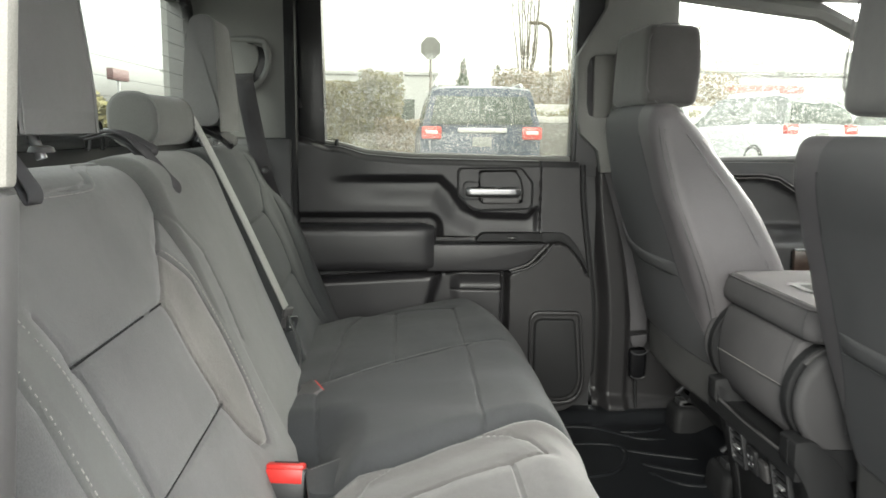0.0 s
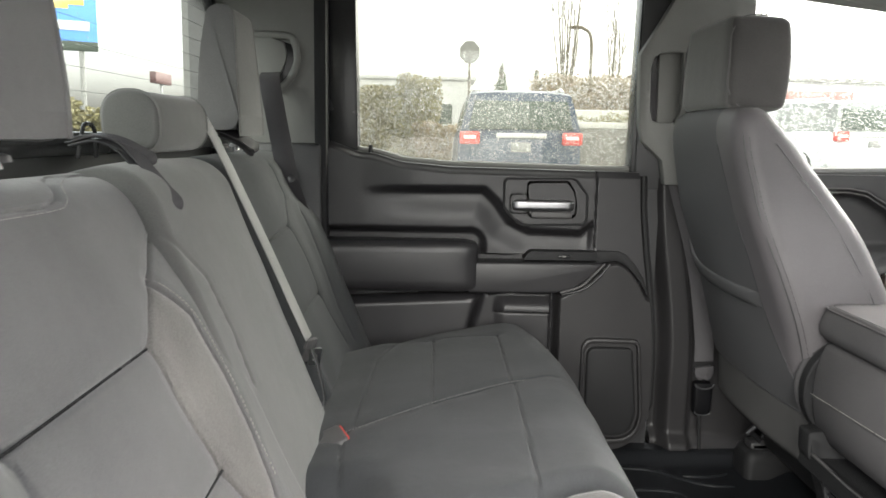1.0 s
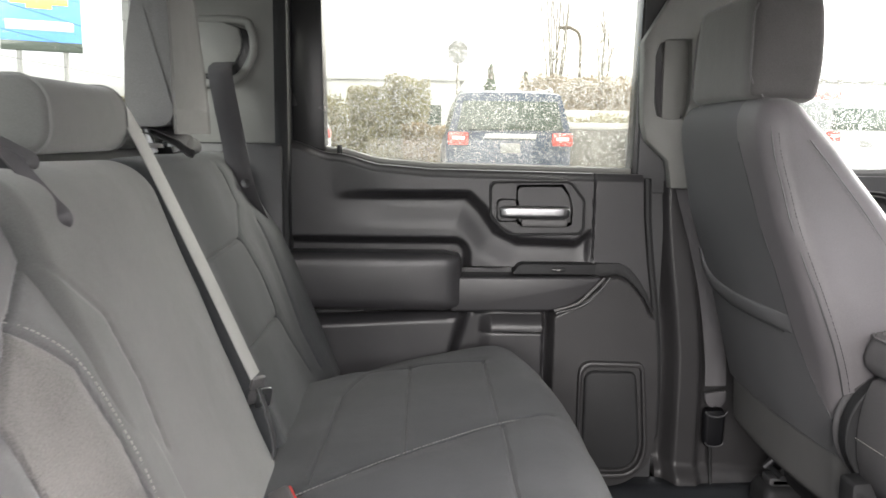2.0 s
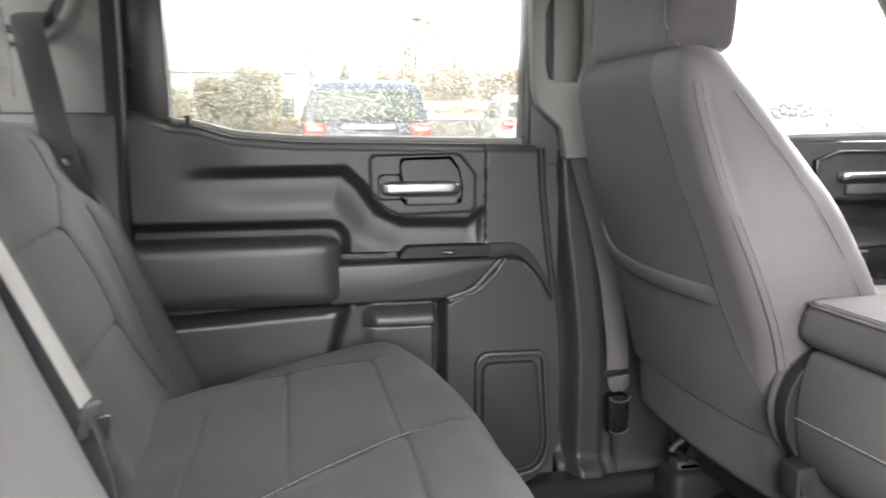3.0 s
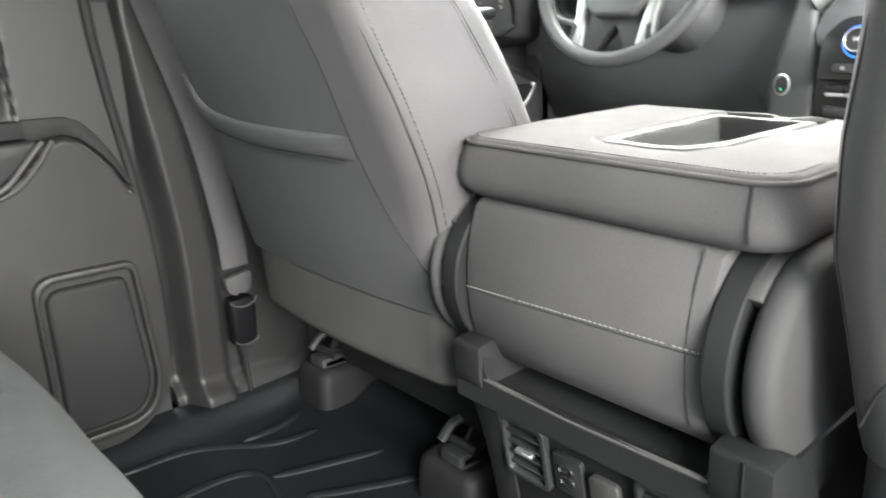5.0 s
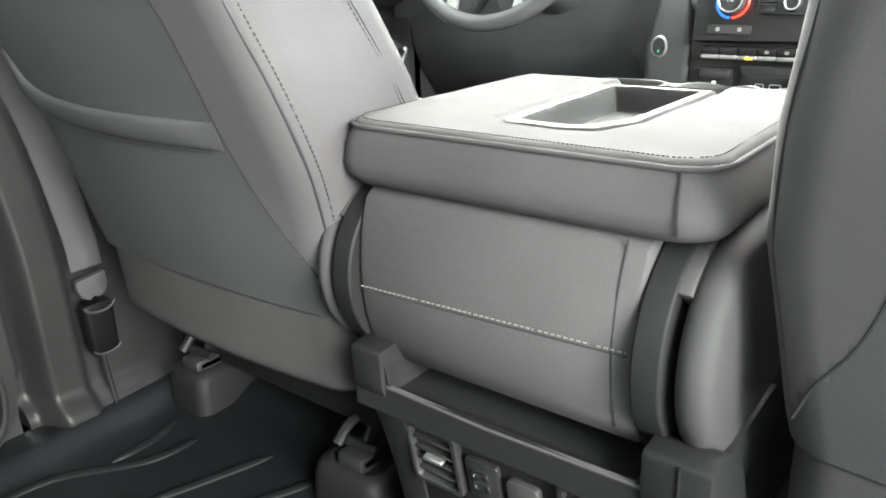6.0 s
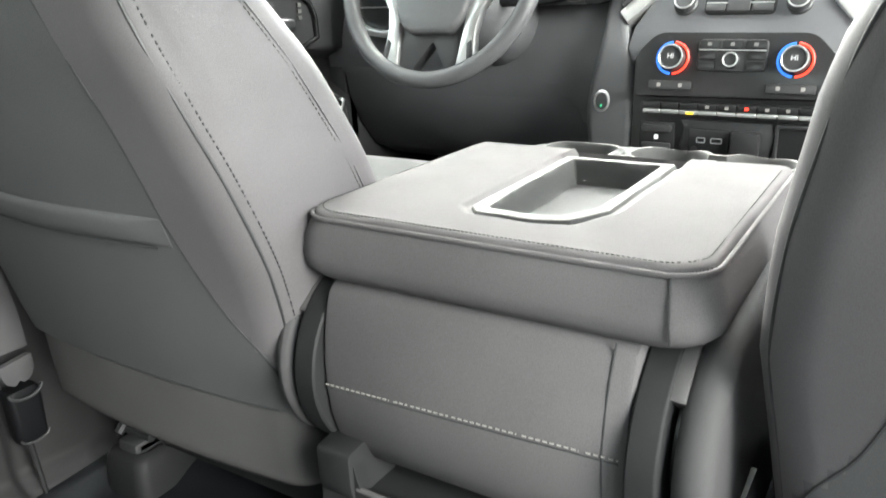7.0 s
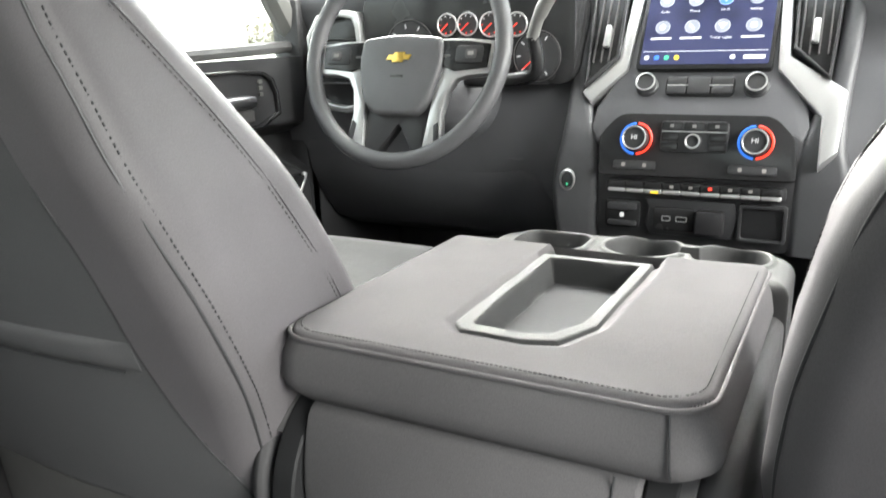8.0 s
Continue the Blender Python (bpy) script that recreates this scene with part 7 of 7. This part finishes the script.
part("latch_blade", turned(ring_plate(rounded(-0.011, 0.011, -0.050, -0.014, 0.004, 3), rounded(-0.005, 0.005, -0.040, -0.026, 0.002, 3), "yz", -0.0014, 0.0014), pose(-0.536, 0.168, 0.466, 0, 24, -60)), CHROME, tongue, "bright steel blade")
part("lower_webbing", ribbon(spline([(-0.546, 0.160, 0.458), (-0.532, 0.155, 0.42), (-0.522, 0.15, 0.37), (-0.53, 0.14, 0.33)], 5), WEB, 0.013, 0.0025), PLASTIC_D, belt_c)
belt_f = thing("outer_seat_belt", (-0.66, 0.65, 0.8), "dark grey belt webbing running from the pillar guide", "seat belt")
part("webbing", ribbon(spline([(-0.735, 0.745, 0.970), (-0.712, 0.63, 0.938), (-0.690, 0.62, 0.823), (-0.668, 0.615, 0.712), (-0.655, 0.69, 0.632), (-0.635, 0.745, 0.55)], 6), (0.92, 0.25, 0.1), 0.046, 0.0018), BELT, belt_f)
part("webbing", ribbon(spline([(-0.572, 0.715, 0.40), (-0.545, 0.712, 0.352), (-0.528, 0.710, 0.309), (-0.519, 0.710, 0.25)], 5), (0.80, 0.5, 0.2), 0.024, 0.002), BELT, belt_f)
part("stop_button", turned(lathe([(0.0, 0.0), (0.009, 0.0), (0.009, 0.005), (0.0, 0.006)], 14), Matrix.Translation((-0.662, 0.604, 0.725)) @ pose(0, 0, 0, 80, 0, 20)), PLASTIC_S, belt_f)
guide = thing("belt_guide", (-0.70, 0.75, 1.0), "grey belt guide moulded into the pillar trim", "belt guide")
part("recess", plate(smooth_outline([(-0.83, 0.935), (-0.83, 1.05), (-0.69, 1.05), (-0.675, 1.0), (-0.70, 0.945), (-0.74, 0.935)], 1), "xz", 0.750, 0.757, 0.002), PLASTIC_S, guide)
part("flap", plate(smooth_outline([(-0.825, 0.947), (-0.825, 1.052), (-0.703, 1.052), (-0.692, 1.005), (-0.716, 0.958), (-0.750, 0.947)], 1), "xz", 0.741, 0.752, 0.004), TRIM, guide)
part("loop", tube(spline([(-0.82, 0.747, 0.930), (-0.745, 0.742, 0.926), (-0.700, 0.742, 0.942), (-0.672, 0.742, 0.99), (-0.676, 0.745, 1.038), (-0.70, 0.748, 1.056), (-0.82, 0.750, 1.057)], 6), 0.009, 10), TRIM, guide)


def buckle(base, lean, turn, label):
    b = thing("belt_buckle", base, label, "buckle", "bench buckles")
    m = Matrix.Translation(base) @ pose(0, 0, 0, 0, lean, turn)
    sh = part("shell", turned(box(-0.013, 0.013, -0.030, 0.030, -0.07, 0.0, 0.004), m), PLASTIC_D, b)
    part("release_button", turned(merge(box(-0.010, 0.010, -0.027, 0.027, -0.004, 0.006, 0.002), box(-0.0135, -0.002, -0.026, 0.026, -0.020, 0.0, 0.001)), m), RED, b, "red release button")
    part("slot", turned(box(0.003, 0.008, -0.018, 0.018, 0.004, 0.0075, 0.0005, 1), m), PLASTIC_S, b)
    return b


buckle((-0.486, -0.292, 0.345), 14, 84, "open belt buckle with a red button between the cushions")
lying = thing("belt_buckle", (-0.47, 0.11, 0.352), "grey belt buckle with a red edge lying between cushion and backrest", "buckle", "bench buckles")
lm = Matrix.Translation((-0.470, 0.023, 0.355)) @ pose(0, 0, 0, 0, 70, 22)
part("shell", turned(box(-0.010, 0.010, -0.033, 0.033, -0.05, 0.0, 0.006, 3), lm), PLASTIC_C, lying)
part("release_button", turned(box(-0.0065, 0.0065, -0.030, 0.030, -0.004, 0.0022, 0.002), lm), RED, lying, "red release button seen edge on")


def strap(pts, w, label, across):
    """A loop of narrow webbing: out and back, with a sewn end."""
    t = thing("release_strap", pts[2], label, "strap", "seat release straps")
    low, top = [Vector(p) for p in pts], [Vector(p) + Vector((0.004, 0, 0.005 + 0.007 * k / len(pts))) for k, p in enumerate(pts)]
    part("webbing", ribbon(spline(low, 6), across, w, 0.0022), PLASTIC_D, t)
    part("webbing", ribbon(spline(top, 6), across, w, 0.0022), BELT, t)
    d = (low[-1] - low[-2]).normalized()
    part("strap_end", ribbon(spline([low[-1] - d * 0.006, low[-1] + d * 0.007, (low[-1] + top[-1]) / 2 + d * 0.011, top[-1] + d * 0.007, top[-1] - d * 0.006], 4), across, w * 1.06, 0.003), BELT, t, "stitched grey strap end")
    return t


strap([(-0.815, -0.118, 0.812), (-0.782, -0.125, 0.816), (-0.748, -0.130, 0.808), (-0.726, -0.136, 0.790), (-0.678, -0.140, 0.734)], 0.017, "black pull strap looped over the bench top", (0.5, 0.75, 0.1))
strap([(-0.80, -0.150, 0.808), (-0.768, -0.140, 0.815), (-0.740, -0.132, 0.806), (-0.716, -0.126, 0.790)], 0.013, "black pull strap crossing under the first one", (0.5, 0.75, 0.1))
strap([(-0.76, -0.535, 0.800), (-0.720, -0.560, 0.797), (-0.702, -0.566, 0.780), (-0.688, -0.572, 0.760)], 0.014, "black pull strap under the head restraint", (0.6, 0.7, 0.1))
strap([(-0.80, 0.30, 0.81), (-0.755, 0.335, 0.825), (-0.72, 0.36, 0.812), (-0.70, 0.375, 0.795)], 0.030, "black pull strap beside the head restraint post", (0.3, 0.9, 0.2))
anchor = thing("tether_anchor", (-0.80, -0.068, 0.81), "black wire tether loop behind the bench", "anchor")
part("loop", tube(spline([(-0.815, -0.096, 0.79), (-0.812, -0.092, 0.812), (-0.812, -0.080, 0.834), (-0.812, -0.054, 0.834), (-0.812, -0.044, 0.812), (-0.815, -0.040, 0.79)], 5), 0.003, 8), PLASTIC_S, anchor)

belt_d = thing("driver_seat_belt", (0.36, 0.78, 0.3), "dark belt webbing ending in a covered anchor by the pillar", "seat belt")
part("webbing", ribbon(spline([(0.205, 0.795, 0.99), (0.25, 0.783, 0.80), (0.33, 0.772, 0.52), (0.360, 0.770, 0.34), (0.365, 0.768, 0.262)], 6), (0.97, -0.1, 0.2), 0.047, 0.0018), BELT, belt_d)
part("webbing_loop", plate(soft_corners([(0.342, 0.246), (0.389, 0.252), (0.390, 0.232), (0.384, 0.218), (0.372, 0.212), (0.366, 0.218), (0.358, 0.211), (0.346, 0.219), (0.341, 0.233)], (0.003, 0.003, 0.006, 0.006, 0.004, 0.003, 0.004, 0.006, 0.006), 3), "xz", 0.761, 0.772, 0.004, 3), BELT, belt_d, "sewn end of the webbing")
cover = part("anchor_cover", loft([[(0.366 + a, 0.770 + b, z) for a, b in rounded(-w, w, -0.016 * k, 0.014, 0.009 * k, 5)] for z, w, k in ((0.206, 0.014, 0.5), (0.2055, 0.020, 0.8), (0.201, 0.0235, 0.95), (0.195, 0.0245, 1.0), (0.150, 0.0235, 1.0), (0.128, 0.0225, 0.96), (0.120, 0.019, 0.85), (0.117, 0.012, 0.5))]), JET, belt_d, "black anchor cover")
part("collar", tube([(0.366 + 0.0245 * math.cos(radians(a)), 0.7535 - 0.002 * math.sin(radians(a)), 0.206 - 0.013 * math.sin(radians(a))) for a in range(0, 181, 15)], 0.0026, 8), STEEL, cover)
part("lower_rim", tube([(0.366 + 0.0215 * math.cos(radians(a)), 0.7545, 0.131 - 0.010 * math.sin(radians(a))) for a in range(0, 181, 15)], 0.0018, 8), PLASTIC_D, cover)
part("cable", tube([(0.362, 0.768, 0.122), (0.366, 0.770, 0.07), (0.371, 0.774, 0.02)], 0.0045, 8), PLASTIC_S, belt_d)

# seat side bracket by the near end of the bench
lever = thing("seat_lever", (-0.70, -0.60, 0.45), "black plastic lever at the foot of the backrest", "lever")
part("lever_body", cushion_block((0.05, 0.06, 0.02), (-0.545, -0.70, 0.44), (0, -15, 0), 0.8, n=6), PLASTIC_S, lever)


# ---- rain on the windows ----
WATER = glassy("rain_water", (1, 1, 1))
WATER.node_tree.nodes["Principled BSDF"].inputs["IOR"].default_value = 1.33


def rain(name, place, a0, a1, b0, b1, count, label, keep=None):
    """Small flat domes of water on the outside of a pane. place(a, b, h) sets a point h above the glass."""
    verts, faces = [], []
    r2 = random.Random(len(name) + count)
    for _ in range(count):
        a, b = r2.uniform(a0, a1), r2.uniform(b0, b1)
        if keep and not keep(a, b):
            continue
        r = 0.0004 + 0.0010 * r2.random() ** 3
        e = r2.uniform(1.0, 1.6)
        k = len(verts)
        for rr, h in ((1.0, 0.0), (0.72, 0.42)):
            verts += [place(a + r * rr * math.cos(t), b + r * e * rr * math.sin(t), r * h * 0.6) for t in (math.pi * i / 2.5 for i in range(5))]
        verts.append(place(a, b, r * 0.37))
        faces += [(k + i, k + (i + 1) % 5, k + 5 + (i + 1) % 5, k + 5 + i) for i in range(5)] + [(k + 5 + i, k + 5 + (i + 1) % 5, k + 10) for i in range(5)]
    ob = part(name, solid(verts, faces), WATER)
    ob.visible_shadow = False
    return tagged(ob, label, "rain drops", "", "stuff")


rain("rain_drops", lambda a, b, h: (a, 0.8504 + h, b), -0.54, 0.17, 0.73, 1.04, 24000, "small rain drops on the rear door glass")
rain("rain_drops", lambda a, b, h: (a, 0.8504 + h, b), 0.44, 1.2, 0.74, 1.0, 20000, "small rain drops on the front door glass", lambda a, b: b < 1.22 - max(0.0, a - 0.8) * 1.0)
rain("rain_drops", lambda a, b, h: (-0.8824 - h, a, b), -0.72, 0.72, 0.83, 1.13, 3000, "small rain drops on the rear window")
